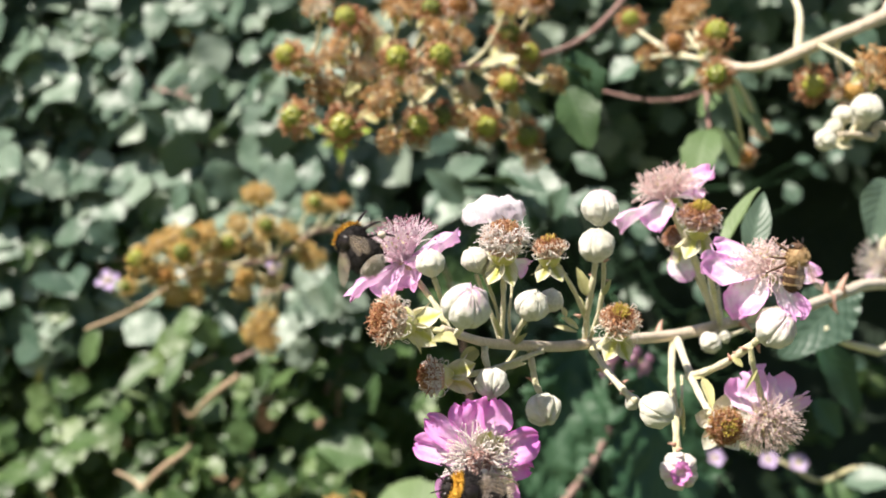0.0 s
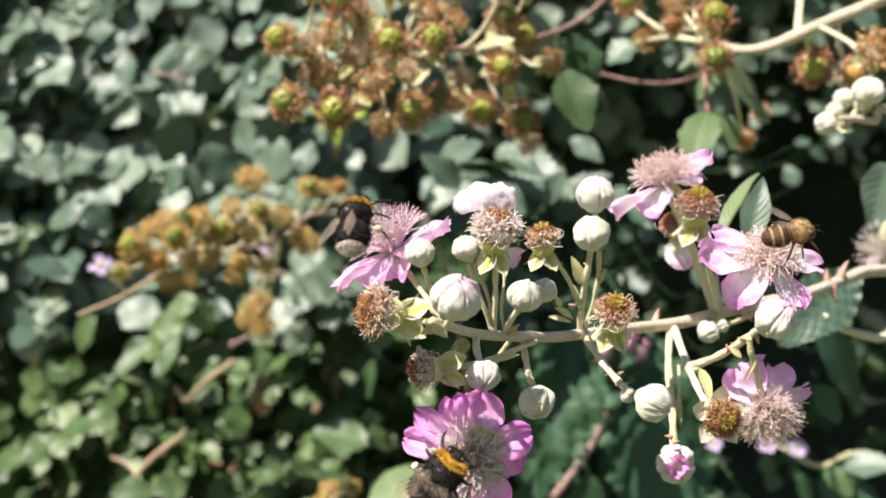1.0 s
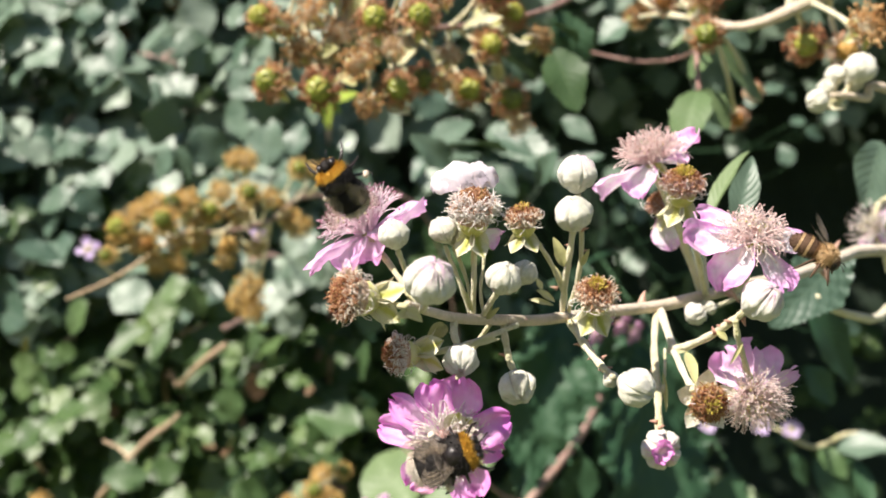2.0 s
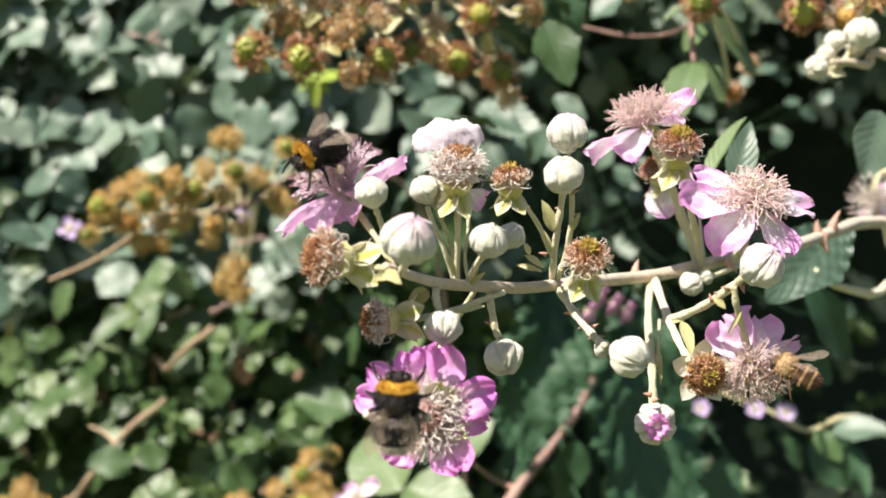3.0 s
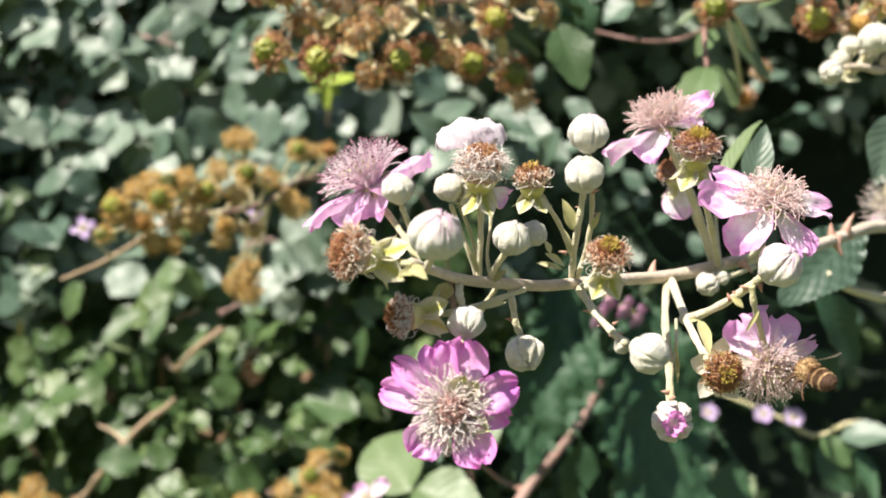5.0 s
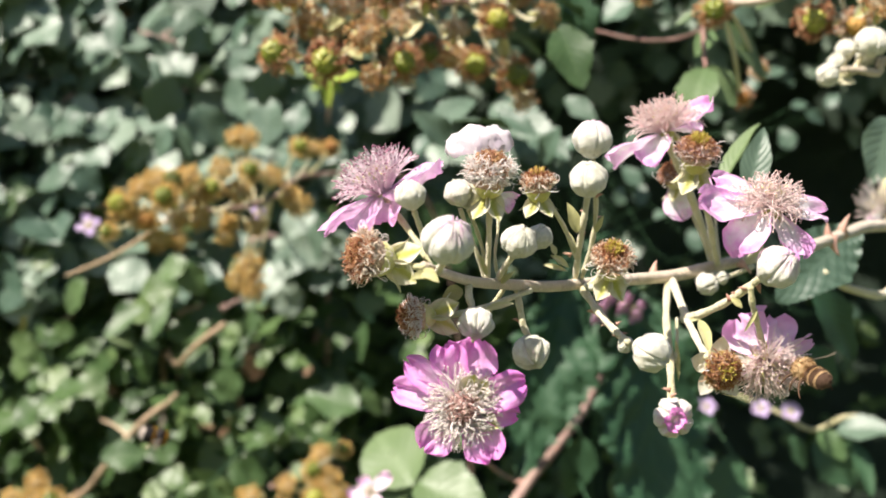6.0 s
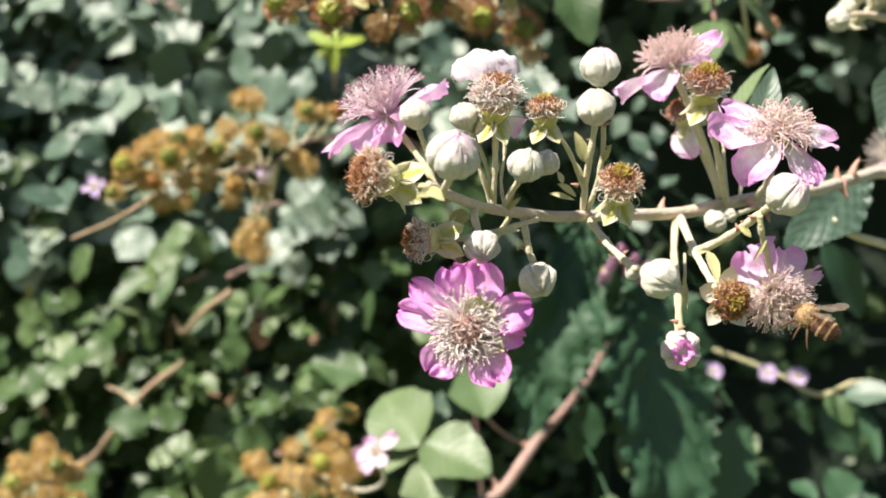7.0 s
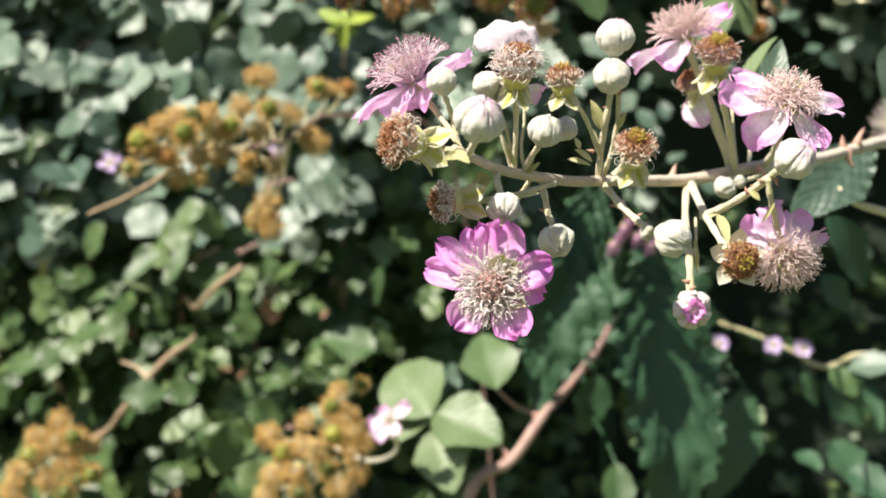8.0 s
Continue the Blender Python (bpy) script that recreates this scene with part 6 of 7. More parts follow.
    more = [((-0.0625, 0.9200, 1.1250), 0.03350, 0.01718, 255, 2), ((-0.2085, 1.0500, 1.0814), 0.02549, 0.02156, 90, 2), ((-0.0528, 0.9000, 1.0812), 0.02521, 0.01260, 300, 2), ((-0.1449, 1.0000, 1.0659), 0.02334, 0.01680, 200, 1),
            ((-0.2496, 0.9800, 1.1076), 0.02745, 0.01830, 130, 2), ((-0.2862, 0.9800, 1.1076), 0.02745, 0.01647, 30, 2), ((-0.2222, 0.9800, 1.0481), 0.02287, 0.01830, 250, 2), ((-0.1584, 0.8000, 1.0202), 0.04108, 0.02838, 265, 3)]
    for root, rows, top, mat in (((-0.22, 1.35, 0.0), upper, (-0.2, 1.25, 1.34), M_LEAF), ((-0.33, 1.40, 0.0), star, (-0.26, 1.30, 1.45), M_LEAF),
                                 ((-0.18, 1.38, 0.0), lower, (-0.22, 1.30, 1.20), M_LEAF_LOW), ((-0.08, 1.35, 0.0), more, (-0.12, 1.28, 1.15), M_LEAF_LOW)):
        cn = thing("bramble_cane", root, "leafy bramble cane at the front of the hedge", "bramble", "leafy canes")
        stem = [root, (root[0] + 0.02, root[1], 0.6), Vector(top) - Vector((0.02, 0, 0.15)), top]
        stalk("stem", cn, stem, 0.0035, 0.0018, M_CANE, 8, 6, 0.1)
        line = smooth_line(stem, 8)
        for place, length, width, angle, tone in rows:
            leaf_at(cn, place, length, width, angle, tone, mat, teeth=0.05, droop=0.12, fold=0.18)
            d = Vector((math.cos(radians(angle)), 0.15, math.sin(radians(angle))))
            q = Vector(place) - d * length * 0.5
            foot = Vector(line[np.argmin(np.linalg.norm(line - np.array(q), axis=1))])
            stalk("leaf_stalk", cn, [foot, q + Vector((0, 0.06, 0.0)), q], 0.0009, 0.0006, M_LEAF_SHADE, 5, 3)

    # small leaves in the hollow behind the spray
    root = (0.22, 1.66, 0.0)
    cn = thing("bramble_cane", root, "thin bramble cane with small scattered leaves in the shade", "bramble", "leafy canes")
    stem = [root, (0.22, 1.64, 0.6), (0.21, 1.62, 1.1), (0.20, 1.58, 1.34)]
    # Stem and stalks painted as if in shade, so they sink into the hollow.
    stalk("stem", cn, stem, 0.003, 0.0012, M_LEAF_SHADE, 8, 6, 0.1)
    line = smooth_line(stem, 8)
    rng = np.random.RandomState(77)
    for place in ((0.1220, 0.8600, 1.2614), (0.1341, 0.8500, 1.2496), (0.1429, 0.8600, 1.2365), (0.1291, 0.8700, 1.2361), (0.1528, 0.8800, 1.2579), (0.1814, 0.8600, 1.2044), (0.2629, 0.8800, 1.3031), (0.2744, 0.8800, 1.2941), (0.2932, 0.9000, 1.3088), (0.1618, 0.8800, 1.2234),
                  (0.1412, 0.9000, 1.2802), (0.1134, 0.8800, 1.2168), (0.2588, 0.9000, 1.2802), (0.2120, 0.8800, 1.1388), (0.2748, 0.8000, 1.1556), (0.2232, 0.8600, 1.3168), (0.2392, 0.8600, 1.3248)):
        length, angle = rng.uniform(0.013, 0.020), rng.uniform(0, 360)
        leaf_at(cn, place, length, length * rng.uniform(0.6, 0.85), angle, int(rng.choice([1, 1, 2, 3])), M_LEAF, rows=10, cols=4, fold=0.2)
        q = Vector(place) - Vector((math.cos(radians(angle)), 0.15, math.sin(radians(angle)))) * length * 0.5
        foot = Vector(line[np.argmin(np.linalg.norm(line - np.array(q), axis=1))])
        stalk("leaf_stalk", cn, [foot, q + Vector((0, 0.20, 0.0)), q], 0.0003, 0.0003, M_LEAF_SHADE, 5, 3)

    root = (-0.45, 1.3, 0.0)
    tw = thing("dry_twig", root, "bare dry pale twig leaning in the hedge", "twig")
    stalk("twig", tw, [root, (-0.42, 1.2, 0.7), (-0.3420, 0.9500, 0.9660), (-0.2780, 0.9200, 1.0086), (-0.2513, 0.8800, 1.0333), (-0.2236, 0.8500, 1.0640), (-0.2079, 0.8500, 1.0795), (-0.1978, 0.8600, 1.0865), (-0.2001, 0.9000, 1.0878)], 0.0024, 0.0020, M_DRY, 8, 6, 0.15)
    stalk("side_twig", tw, [(-0.2236, 0.8500, 1.0640), (-0.2377, 0.8700, 1.0686), (-0.2563, 0.9000, 1.0688)], 0.0012, 0.0008, M_DRY, 6)
    root = (-0.26, 1.4, 0.0)
    tw = thing("dry_twig", root, "short broken pale twig in the hedge", "twig")
    stalk("twig", tw, [root, (-0.26, 1.35, 0.7), (-0.2545, 1.1000, 1.0686), (-0.2040, 0.9300, 1.1072), (-0.1786, 0.8800, 1.1284), (-0.1596, 0.8800, 1.1423)], 0.0024, 0.0022, M_DRY, 8, 6, 0.15)
    # bright young shoot
    root = (-0.12, 1.32, 0.0)
    ys = thing("young_shoot", root, "fresh yellow-green leaf tuft in the hedge", "bramble")
    stalk("stem", ys, [root, (-0.12, 1.28, 0.8), (-0.11, 1.15, 1.25), (-0.0840, 0.9000, 1.3104), (-0.0787, 0.8200, 1.3116)], 0.003, 0.001, M_CANE)
    for a, s in ((20, 60), (85, 40), (150, 60), (200, 40), (265, 52), (320, 34)):
        leaf_at(ys, Vector((-0.0779, 0.8200, 1.3127)) + Vector((math.cos(radians(a)), -0.1, math.sin(radians(a)))) * s * 0.00018, s * 0.00038, s * 0.00018, a, 1, M_SHOOT)


clusters()
left_cluster()
low_clusters()
low_cane()
left_leaves()


# ---- bees ----
def fur_look(dark, light, rough=0.8):
    return island_look([(0.1, dark), (0.9, light)], rough, 0.0, 0.25)


def wing_look(n):
    uv = n.add("SeparateXYZ", {0: n.add("UVMap").outputs[0]})
    vein = n.math("LESS_THAN", n.math("ABSOLUTE", n.math("SUBTRACT", n.math("FRACT", n.math("MULTIPLY", n.math("ADD", uv.outputs[0], n.math("MULTIPLY", uv.outputs[1], 0.6)), 4.0)), 0.5)), 0.06)
    clear = n.add("BsdfTransparent", {0: (0.88, 0.83, 0.76, 1)})
    film = n.add("BsdfPrincipled", {"Base Color": (0.40, 0.33, 0.26, 1), "Roughness": 0.3})
    fac = n.math("MULTIPLY_ADD", vein, 0.30, n.spread(n.noise(300.0), 0.12, 0.26))
    out = n.add("MixShader", {0: fac, 1: clear.outputs[0], 2: film.outputs[0]})
    n.tree.links.new(out.outputs[0], n.add("OutputMaterial").inputs[0])


M_BLACK_FUR = material("black_fur", fur_look((0.006, 0.005, 0.005), (0.03, 0.026, 0.024)))
M_ORANGE_FUR = material("orange_fur", fur_look((0.32, 0.15, 0.012), (0.62, 0.36, 0.05)))
M_WHITE_FUR = material("white_fur", fur_look((0.50, 0.43, 0.38), (0.74, 0.68, 0.60)))
M_GREY_FUR = material("grey_fur", fur_look((0.16, 0.13, 0.11), (0.42, 0.36, 0.31)))
M_TAN_FUR = material("tan_fur", fur_look((0.28, 0.17, 0.075), (0.56, 0.40, 0.22)))
M_BROWN_FUR = material("brown_fur", fur_look((0.04, 0.022, 0.014), (0.13, 0.075, 0.045)))
M_CHITIN = material("dark_shell", plain_look([(0.3, (0.010, 0.008, 0.008)), (0.7, (0.03, 0.022, 0.02))], 600.0, 0.3, 0.2, 0.0001))
M_AMBER = material("amber_shell", plain_look([(0.3, (0.18, 0.09, 0.04)), (0.7, (0.30, 0.17, 0.08))], 700.0, 0.45, 0.2, 0.0001))
M_POLLEN = material("pollen", plain_look([(0.3, (0.62, 0.50, 0.38)), (0.7, (0.80, 0.70, 0.58))], 900.0, 0.9, 0.6, 0.0002))
M_WING = material("wing", wing_look)


def furry(name, parent, middle, radii, mat, count, hair, seed, span=(-1.0, 1.0)):
    """An ellipsoid, or the slice of it between two heights along y, covered in short hairs."""
    rng = np.random.RandomState(seed)
    middle, radii = np.array(middle), np.array(radii)
    rings, sides = 9, 14
    verts, faces = [], []
    for i in range(rings + 1):
        c = span[0] + (span[1] - span[0]) * i / rings
        s = math.sqrt(max(0.0, 1 - c * c))
        for j in range(sides):
            a = 2 * math.pi * j / sides
            verts.append(middle + radii * np.array((s * math.cos(a), c, s * math.sin(a))))
    for i in range(rings):
        for j in range(sides):
            k = (j + 1) % sides
            faces.append((i * sides + j, i * sides + k, (i + 1) * sides + k, (i + 1) * sides + j))
    bits = [(np.array(verts), faces)]
    for _ in range(count):
        c, a = rng.uniform(*span), rng.uniform(0, 6.283)
        s = math.sqrt(max(0.0, 1 - c * c))
        nrm = np.array((s * math.cos(a), c, s * math.sin(a)))
        p = middle + radii * nrm
        way = nrm / radii
        way = way / np.linalg.norm(way) + np.array((0, -0.45, 0)) + rng.normal(0, 0.38, 3)
        way /= np.linalg.norm(way)
        side = np.cross(way, rng.normal(0, 1, 3))
        side *= 0.00005 / np.linalg.norm(side)
        q = p + way * hair * rng.uniform(0.6, 1.2)
        bits.append((np.array([p - side, p + side, q]), [(0, 1, 2)]))
    return part(name, mesh_from(name, *merged(bits), mat), parent)


def wing_mesh(length, width):
    verts, uvs, faces = [], [], []
    rows, cols = 8, 4
    for i in range(rows + 1):
        v = i / rows
        half = width * (0.12 + 0.88 * math.sin(math.pi * min(1.0, v * 0.62 + 0.02)) ** 1.2) * math.sqrt(max(0.02, 1 - max(0, (v - 0.75) / 0.25) ** 2)) * 0.5
        for j in range(cols + 1):
            u = -1 + 2 * j / cols
            verts.append((length * v, u * half - 0.12 * width * v, 0.06 * width * math.sin(v * 7 + u)))
            uvs.append((0.5 + u / 2, v))
    for i in range(rows):
        for j in range(cols):
            a = i * (cols + 1) + j
            faces.append((a, a + 1, a + cols + 2, a + cols + 1))
    return mesh_from("wing", verts, faces, M_WING, uvs)


def limb(name, parent, points, r0, r1, mat):
    line = smooth_line(points, 3)
    v, f = tube_arrays(line, np.linspace(r0, r1, len(line)), 5)
    return part(name, mesh_from(name, v, f, mat), parent)


def bee(name, label, size, honey, wings, seed, band=None):
    """A bee along +y with its back to +z. size: body length. wings: sweep of the pairs in degrees and their lift."""
    k = size / 13.0
    ob = thing(name, (0, 0, 0), label, "bee")
    ob.location = (0, 0, 0)
    if honey:
        furry("thorax", ob, (0, 2.0 * k, 0.2 * k), (2.6 * k, 2.5 * k, 2.5 * k), M_TAN_FUR, 1500, 0.9 * k, seed)
        cuts = [1.0, 0.55, 0.22, 0.06, -0.34, -0.48, -1.0]
        for i in range(6):
            furry("ring", ob, (0, -2.9 * k, 0), (2.6 * k, 3.9 * k, 2.4 * k), (M_AMBER, M_BROWN_FUR, M_TAN_FUR, M_BROWN_FUR, M_TAN_FUR, M_BROWN_FUR)[i], 220, 0.5 * k, seed + i, (cuts[i + 1], cuts[i]))
        furry("head", ob, (0, 4.4 * k, -0.5 * k), (1.9 * k, 1.2 * k, 1.7 * k), M_BROWN_FUR, 160, 0.4 * k, seed + 9)
        legs = M_BROWN_FUR
    else:
        furry("thorax", ob, (0, 1.5 * k, 0.2 * k), (3.1 * k, 2.7 * k, 2.9 * k), M_BLACK_FUR, 1300, 0.75 * k, seed, (-1.0, 0.55))
        part("thorax_shield", mesh_from("thorax_shield", *blob_arrays(2.0 * k, 8, 12, 0.9), M_CHITIN), ob, Matrix.Translation((0, 1.2 * k, 1.45 * k)))
        furry("collar", ob, (0, 1.5 * k, 0.2 * k), (3.15 * k, 2.75 * k, 2.95 * k), M_ORANGE_FUR, 1000, 0.95 * k, seed + 1, (0.50, 0.92))
        furry("abdomen", ob, (0, -2.7 * k, 0), (3.35 * k, 3.5 * k, 3.0 * k), M_BLACK_FUR, 1400, 0.75 * k, seed + 2, (-0.55, 1.0))
        if band:
            furry("band", ob, (0, -2.7 * k, 0), (3.40 * k, 3.55 * k, 3.05 * k), band, 800, 0.95 * k, seed + 3, (0.30, 0.55))
        furry("tail", ob, (0, -2.7 * k, 0), (3.37 * k, 3.6 * k, 3.02 * k), M_WHITE_FUR, 900, 0.85 * k, seed + 4, (-1.0, -0.62))
        furry("head", ob, (0, 4.2 * k, -0.9 * k), (1.5 * k, 1.1 * k, 1.4 * k), M_BLACK_FUR, 220, 0.5 * k, seed + 9)
        legs = M_CHITIN
    for side in (-1, 1):
        part("eye", mesh_from("eye", *blob_arrays(0.75 * k, 6, 8, 1.5), M_CHITIN), ob, Matrix.Translation((side * 1.25 * k, 4.5 * k, -0.6 * k)))
        limb("antenna", ob, [(side * 0.4 * k, 4.9 * k, -0.2 * k), (side * 1.0 * k, 5.9 * k, 0.2 * k), (side * 1.6 * k, 6.9 * k, -0.6 * k)], 0.14 * k, 0.12 * k, M_CHITIN)
        for i, (y, out, back) in enumerate(((3.2, 3.6, 2.2), (1.6, 4.4, -0.4), (0.2, 4.6, -3.2))):
            leg = limb("leg", ob, [(side * 1.4 * k, y * k, -1.4 * k), (side * out * 0.75 * k, (y + back * 0.3) * k, -1.6 * k), (side * out * k, (y + back * 0.7) * k, -3.2 * k), (side * out * 1.05 * k, (y + back) * k, -4.4 * k)], 0.42 * k, 0.16 * k, legs)
            if i == 2 and not honey:
                part("pollen_basket", mesh_from("pollen_basket", *blob_arrays(0.7 * k, 7, 9, 1.4), M_POLLEN), leg, Matrix.Translation((side * out * 0.92 * k, (y + back * 0.6) * k, -2.4 * k)))
        sweep, lift = wings
        for long, wide, extra in ((8.0, 2.8, 0), (5.8, 2.1, -16)):
            m = pose(side * 1.2 * k, 1.6 * k, 2.2 * k) @ (pose(0, 0, 0, 0, 0, 180) if side < 0 else Matrix()) @ pose(0, 0, 0, 0, 0, side * (-sweep + extra)) @ pose(0, 0, 0, 0, -lift, 0)
            part("wing", wing_mesh(long * k, wide * k), ob, m)
    return ob


def bee_pose(place, ahead, back):
    """A pose with the head along ahead and the back towards back."""
    y = Vector(ahead).normalized()
    z = Vector(back)
    z = (z - y * z.dot(y)).normalized()
    return Matrix.Translation(place) @ Matrix((y.cross(z), y, z)).transposed().to_4x4()


visitor_a = bee("bumblebee", "black bumblebee with orange bands and white tail on a pink flower", 0.0104, False, (62, 12), 500)
visitor_b = bee("bumblebee", "black bumblebee with an orange collar, leaving the big pink flower", 0.0124, False, (74, 8), 520, M_GREY_FUR)
visitor_c = bee("honeybee", "brown striped honeybee with folded wings on a pale flower", 0.0094, True, (68, 32), 540)
visitor_d = bee("bumblebee", "dark bumblebee flying low along the hedge", 0.0120, False, (15, 15), 560, M_ORANGE_FUR)


def motions():
    walk(visitor_a, [(t, bee_pose(p, a, b)) for t, p, a, b in (
        (0, (-0.0173, 0.155, 1.2117), (-0.5, 0.35, 0.6), (-0.6, -0.6, 0.0)),
        (0.3, (-0.0173, 0.1578, 1.2125), (-0.35, 0.40, 0.75), (-0.6, -0.6, 0.0)),
        (0.6, (-0.0168, 0.1599, 1.2134), (0.0, 0.40, 0.85), (-0.6, -0.6, 0.0)),
        (1.0, (-0.0159, 0.1599, 1.2139), (0.1, 0.40, 0.85), (-0.6, -0.6, 0.0)),
        (1.3, (-0.0154, 0.1609, 1.2152), (-0.05, 0.40, 0.85), (-0.6, -0.6, 0.0)),
        (1.6, (-0.0143, 0.1626, 1.215), (0.15, 0.40, 0.85), (-0.6, -0.6, 0.0)),
        (2.0, (-0.0138, 0.1620, 1.2165), (-0.45, -0.4, 0.6), (-0.3, -0.7, 0.2)), (2.4, (-0.0136, 0.1690, 1.2172), (-0.75, -0.4, 0.15), (-0.1, -0.7, 0.4)),
        (2.8, (-0.0134, 0.1750, 1.2168), (-0.70, -0.45, -0.25), (-0.1, -0.6, 0.6)), (2.9, (-0.0133, 0.1760, 1.2165), (-0.65, -0.45, -0.3), (-0.1, -0.6, 0.6)),
        (3.0, (-0.0145, 0.1760, 1.2156), (-0.60, -0.45, -0.3), (-0.1, -0.6, 0.6)), (3.1, (-0.0159, 0.1755, 1.2154), (-0.7, -0.4, -0.1), (-0.1, -0.6, 0.6)),
        (3.2, (-0.0162, 0.1740, 1.2147), (-0.8, -0.2, 0.2), (-0.1, -0.6, 0.7)),         (3.3, (-0.0135, 0.1690, 1.2145), (-0.8, 0.0, 0.4), (-0.1, -0.6, 0.7)), (3.4, (-0.0234, 0.1740, 1.2215), (-0.75, 0.1, 0.5), (-0.1, -0.6, 0.7)),
        (3.5, (-0.0414, 0.1800, 1.2362), (-0.85, 0.1, 0.4), (0.0, -0.4, 0.9)), (3.7, (-0.0912, 0.2200, 1.2611), (-0.9, 0.1, 0.2), (0.0, -0.3, 0.9)),
        (4.4, (-0.55, 0.50, 1.50), (-0.9, 0.3, 0.1), (0.0, -0.1, 1.0)), (8.0, (-1.6, 0.80, 1.80), (-0.9, 0.3, 0.1), (0.0, -0.1, 1.0)))])
    walk(visitor_b, [(t, bee_pose(p, a, b)) for t, p, a, b in (
        (0.0, (-0.0001, 0.1660, 1.1735), (-0.75, -0.2, 0.25), (0.2, -0.95, 0.2)), (0.5, (-0.0019, 0.1660, 1.1748), (0.0, -0.1, 0.95), (0.0, -0.95, 0.2)),
        (1.0, (-0.0037, 0.1660, 1.1756), (0.45, -0.1, 0.6), (0.0, -0.95, 0.2)), (1.5, (-0.0024, 0.1660, 1.1767), (0.95, -0.1, 0.08), (0.0, -0.95, 0.2)),
        (1.8, (-0.0010, 0.1660, 1.1772), (0.95, -0.1, 0.1), (0.0, -0.95, 0.2)), (2.2, (0.0028, 0.1660, 1.1763), (0.65, -0.1, 0.7), (0.0, -0.95, 0.2)),
        (2.8, (0.0022, 0.1650, 1.1795), (0.02, -0.1, 0.95), (0.0, -0.95, 0.2)), (3.0, (-0.0030, 0.1630, 1.1800), (0.05, -0.15, 0.95), (0.0, -0.95, 0.2)),
        (3.1, (-0.0061, 0.1600, 1.1888), (0.25, -0.15, 0.9), (0.0, -0.9, 0.3)), (3.2, (-0.0302, 0.1650, 1.1972), (0.8, 0.1, 0.25), (-0.1, -0.75, 0.6)),
        (3.3, (-0.0439, 0.1750, 1.2069), (0.75, 0.1, 0.45), (-0.1, -0.6, 0.7)), (3.4, (-0.0427, 0.1900, 1.2123), (0.95, 0.1, 0.0), (0.0, -0.5, 0.85)),
        (3.5, (-0.0289, 0.2120, 1.2097), (0.85, 0.1, 0.35), (-0.2, -0.5, 0.85)), (3.6, (-0.0175, 0.2300, 1.2148), (0.7, 0.1, 0.6), (-0.4, -0.5, 0.7)),
        (3.7, (-0.0171, 0.2550, 1.2299), (0.8, 0.1, 0.4), (-0.3, -0.5, 0.8)), (3.8, (-0.0058, 0.2680, 1.2314), (0.9, 0.0, 0.1), (-0.1, -0.5, 0.85)),
        (3.9, (0.0132, 0.2720, 1.2319), (0.95, 0.0, 0.1), (-0.1, -0.5, 0.85)), (4.0, (0.0333, 0.2750, 1.2361), (0.9, -0.1, 0.2), (-0.2, -0.5, 0.8)),
        (4.1, (0.0468, 0.2750, 1.2399), (0.9, 0.0, 0.3), (-0.2, -0.5, 0.8)), (4.2, (0.0631, 0.2750, 1.2448), (0.9, 0.0, 0.2), (-0.1, -0.5, 0.8)),
        (4.4, (0.0947, 0.2750, 1.2458), (0.95, 0.0, 0.1), (-0.1, -0.5, 0.8)), (4.7, (0.1511, 0.2900, 1.2543), (0.9, 0.2, 0.2), (-0.1, -0.4, 0.9)),
        (5.4, (0.60, 0.50, 1.45), (0.9, 0.3, 0.2), (-0.1, -0.2, 0.9)), (8.0, (1.7, 0.90, 1.85), (0.9, 0.3, 0.2), (-0.1, -0.2, 0.9)))])
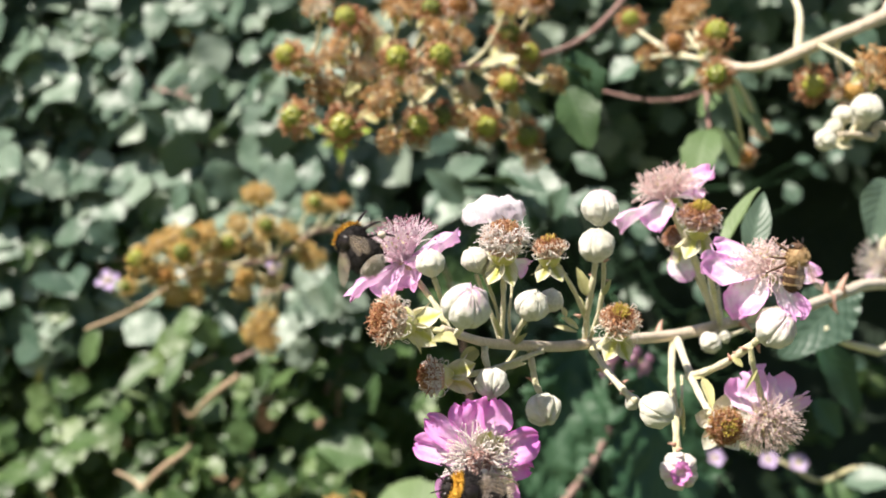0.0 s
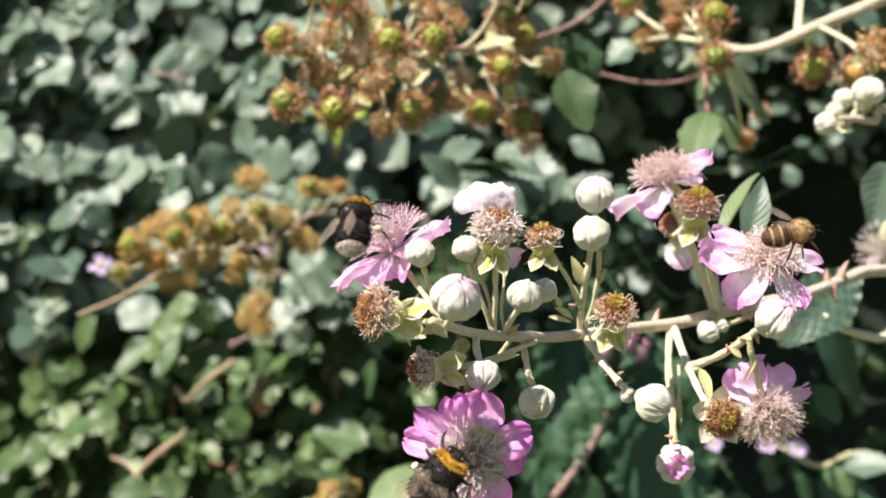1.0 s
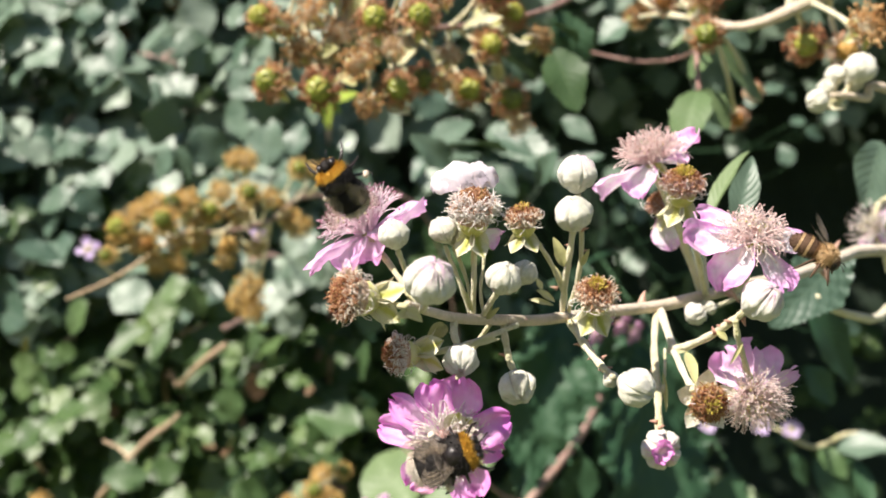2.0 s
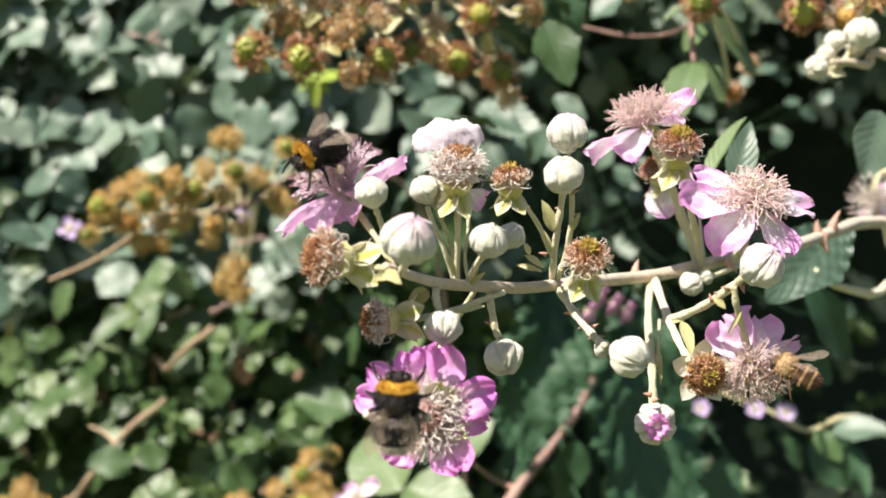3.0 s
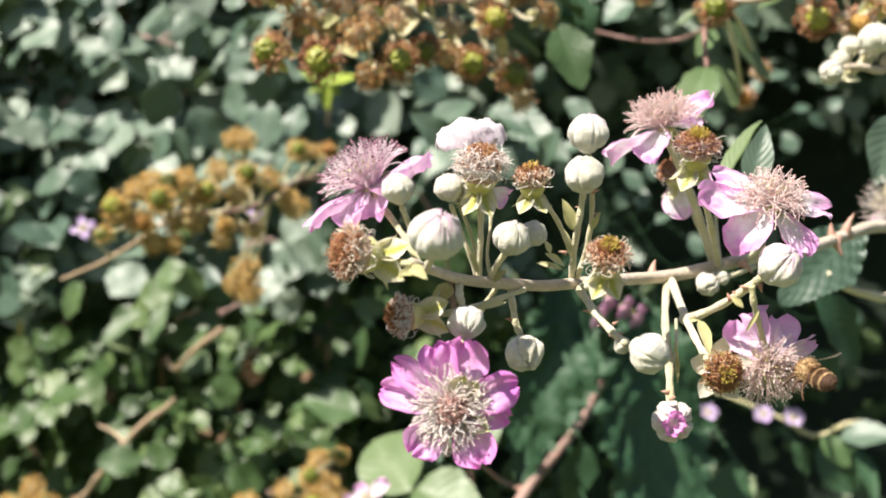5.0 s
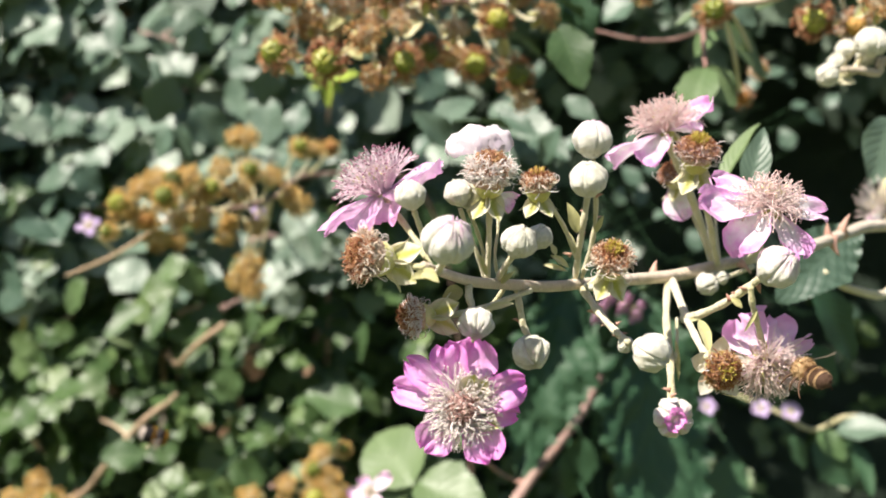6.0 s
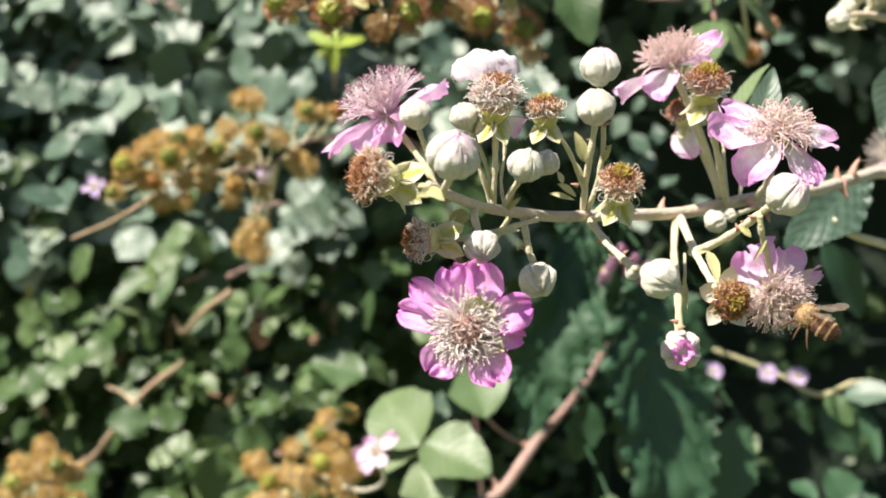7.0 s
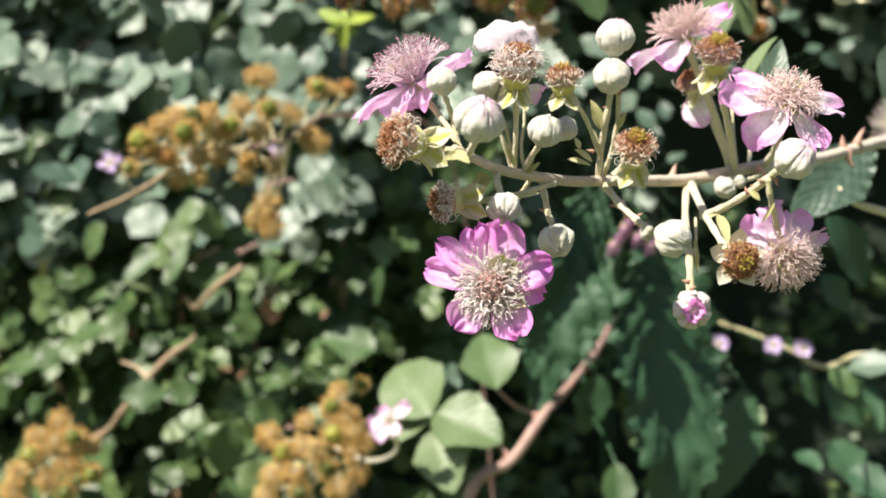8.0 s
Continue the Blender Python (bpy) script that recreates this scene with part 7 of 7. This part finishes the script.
    walk(visitor_c, [(t, bee_pose(p, a, b)) for t, p, a, b in (
        (0.0, (0.0571, 0.1900, 1.2094), (0.1, -0.2, 0.95), (0.45, -0.85, 0.2)), (0.5, (0.0543, 0.1860, 1.2114), (0.45, -0.2, 0.8), (0.25, -0.9, 0.3)),
        (1.0, (0.0549, 0.1850, 1.2128), (0.95, -0.1, 0.2), (-0.1, -0.55, 0.8)), (1.3, (0.0521, 0.1850, 1.2141), (0.95, -0.1, 0.15), (-0.1, -0.55, 0.8)),
        (1.5, (0.0531, 0.1850, 1.2133), (0.95, -0.1, 0.1), (-0.1, -0.55, 0.8)), (1.7, (0.0564, 0.1850, 1.2107), (0.9, -0.2, -0.25), (0.2, -0.5, 0.85)),
        (2.1, (0.0627, 0.1850, 1.2043), (0.8, -0.2, -0.5), (0.4, -0.5, 0.75)), (2.5, (0.0651, 0.1900, 1.1902), (0.1, -0.2, 0.4), (0.6, -0.75, 0.3)),
        (2.8, (0.0609, 0.1970, 1.1806), (-0.5, 0.2, 0.75), (0.65, -0.65, 0.3)), (3.1, (0.0616, 0.2010, 1.1807), (-0.75, 0.3, 0.3), (0.4, -0.7, 0.5)),
        (3.5, (0.0614, 0.2020, 1.1795), (-0.65, 0.65, 0.1), (0.2, -0.75, 0.6)), (4.0, (0.0608, 0.1990, 1.1805), (-0.40, 0.85, 0.28), (0.2, -0.75, 0.6)),
        (4.5, (0.0615, 0.1990, 1.1801), (-0.40, 0.85, 0.28), (0.2, -0.75, 0.6)), (6.0, (0.0614, 0.1990, 1.1798), (-0.40, 0.85, 0.28), (0.2, -0.75, 0.6)),
        (6.5, (0.0609, 0.1990, 1.1797), (-0.40, 0.85, 0.28), (0.2, -0.75, 0.6)), (6.8, (0.0598, 0.2000, 1.1786), (-0.6, 0.7, 0.25), (0.4, -0.6, 0.6)),
        (7.0, (0.0596, 0.1960, 1.1768), (-0.7, 0.35, 0.5), (0.5, -0.7, 0.4)), (7.2, (0.0593, 0.1960, 1.1792), (-0.6, 0.3, 0.7), (0.6, -0.7, 0.3)),
        (7.3, (0.0585, 0.1940, 1.1783), (-0.3, 0.2, 0.9), (0.6, -0.7, 0.3)), (7.4, (0.0621, 0.1920, 1.1758), (0.2, 0.0, 0.8), (0.3, -0.85, 0.3)),
        (7.5, (0.0776, 0.2000, 1.1780), (0.7, 0.0, 0.5), (0.0, -0.8, 0.5)), (7.7, (0.1413, 0.2600, 1.1850), (0.9, 0.1, 0.3), (0.0, -0.5, 0.8)), (8.0, (0.45, 0.40, 1.30), (0.9, 0.1, 0.3), (0.0, -0.5, 0.8)))])
    walk(visitor_d, [(t, bee_pose(p, a, b)) for t, p, a, b in (
        (0.0, (-1.5, 0.30, 1.50), (0.9, 0.1, -0.2), (0.0, -0.3, 0.9)), (5.0, (-0.5, 0.36, 1.28), (0.9, 0.1, -0.2), (0.0, -0.4, 0.9)),
        (5.6, (-0.1545, 0.3800, 1.1732), (0.8, 0.1, -0.4), (0.1, -0.6, 0.8)), (5.8, (-0.1166, 0.4000, 1.1567), (0.3, 0.3, -0.7), (0.3, -0.8, 0.3)),
        (5.9, (-0.1123, 0.4100, 1.1438), (0.4, 0.3, -0.7), (0.3, -0.8, 0.3)), (6.0, (-0.1053, 0.4300, 1.1320), (0.8, 0.3, -0.3), (0.2, -0.7, 0.6)),
        (6.1, (-0.0878, 0.4700, 1.1202), (0.9, 0.3, 0.0), (0.0, -0.6, 0.8)), (6.2, (-0.0611, 0.5100, 1.1105), (0.85, 0.3, 0.3), (-0.2, -0.6, 0.8)),
        (6.3, (-0.0429, 0.5300, 1.1166), (0.8, 0.3, 0.0), (0.0, -0.6, 0.8)), (6.5, (-0.0255, 0.5400, 1.1012), (0.5, 0.3, -0.6), (0.3, -0.7, 0.5)),
        (6.8, (-0.0352, 0.5750, 1.0779), (0.2, 0.3, -0.7), (0.4, -0.8, 0.4)), (7.2, (-0.0377, 0.5800, 1.0739), (0.2, 0.3, -0.7), (0.4, -0.8, 0.4)), (8.0, (-0.0407, 0.5800, 1.0751), (0.2, 0.3, -0.7), (0.4, -0.8, 0.4)))])


motions()
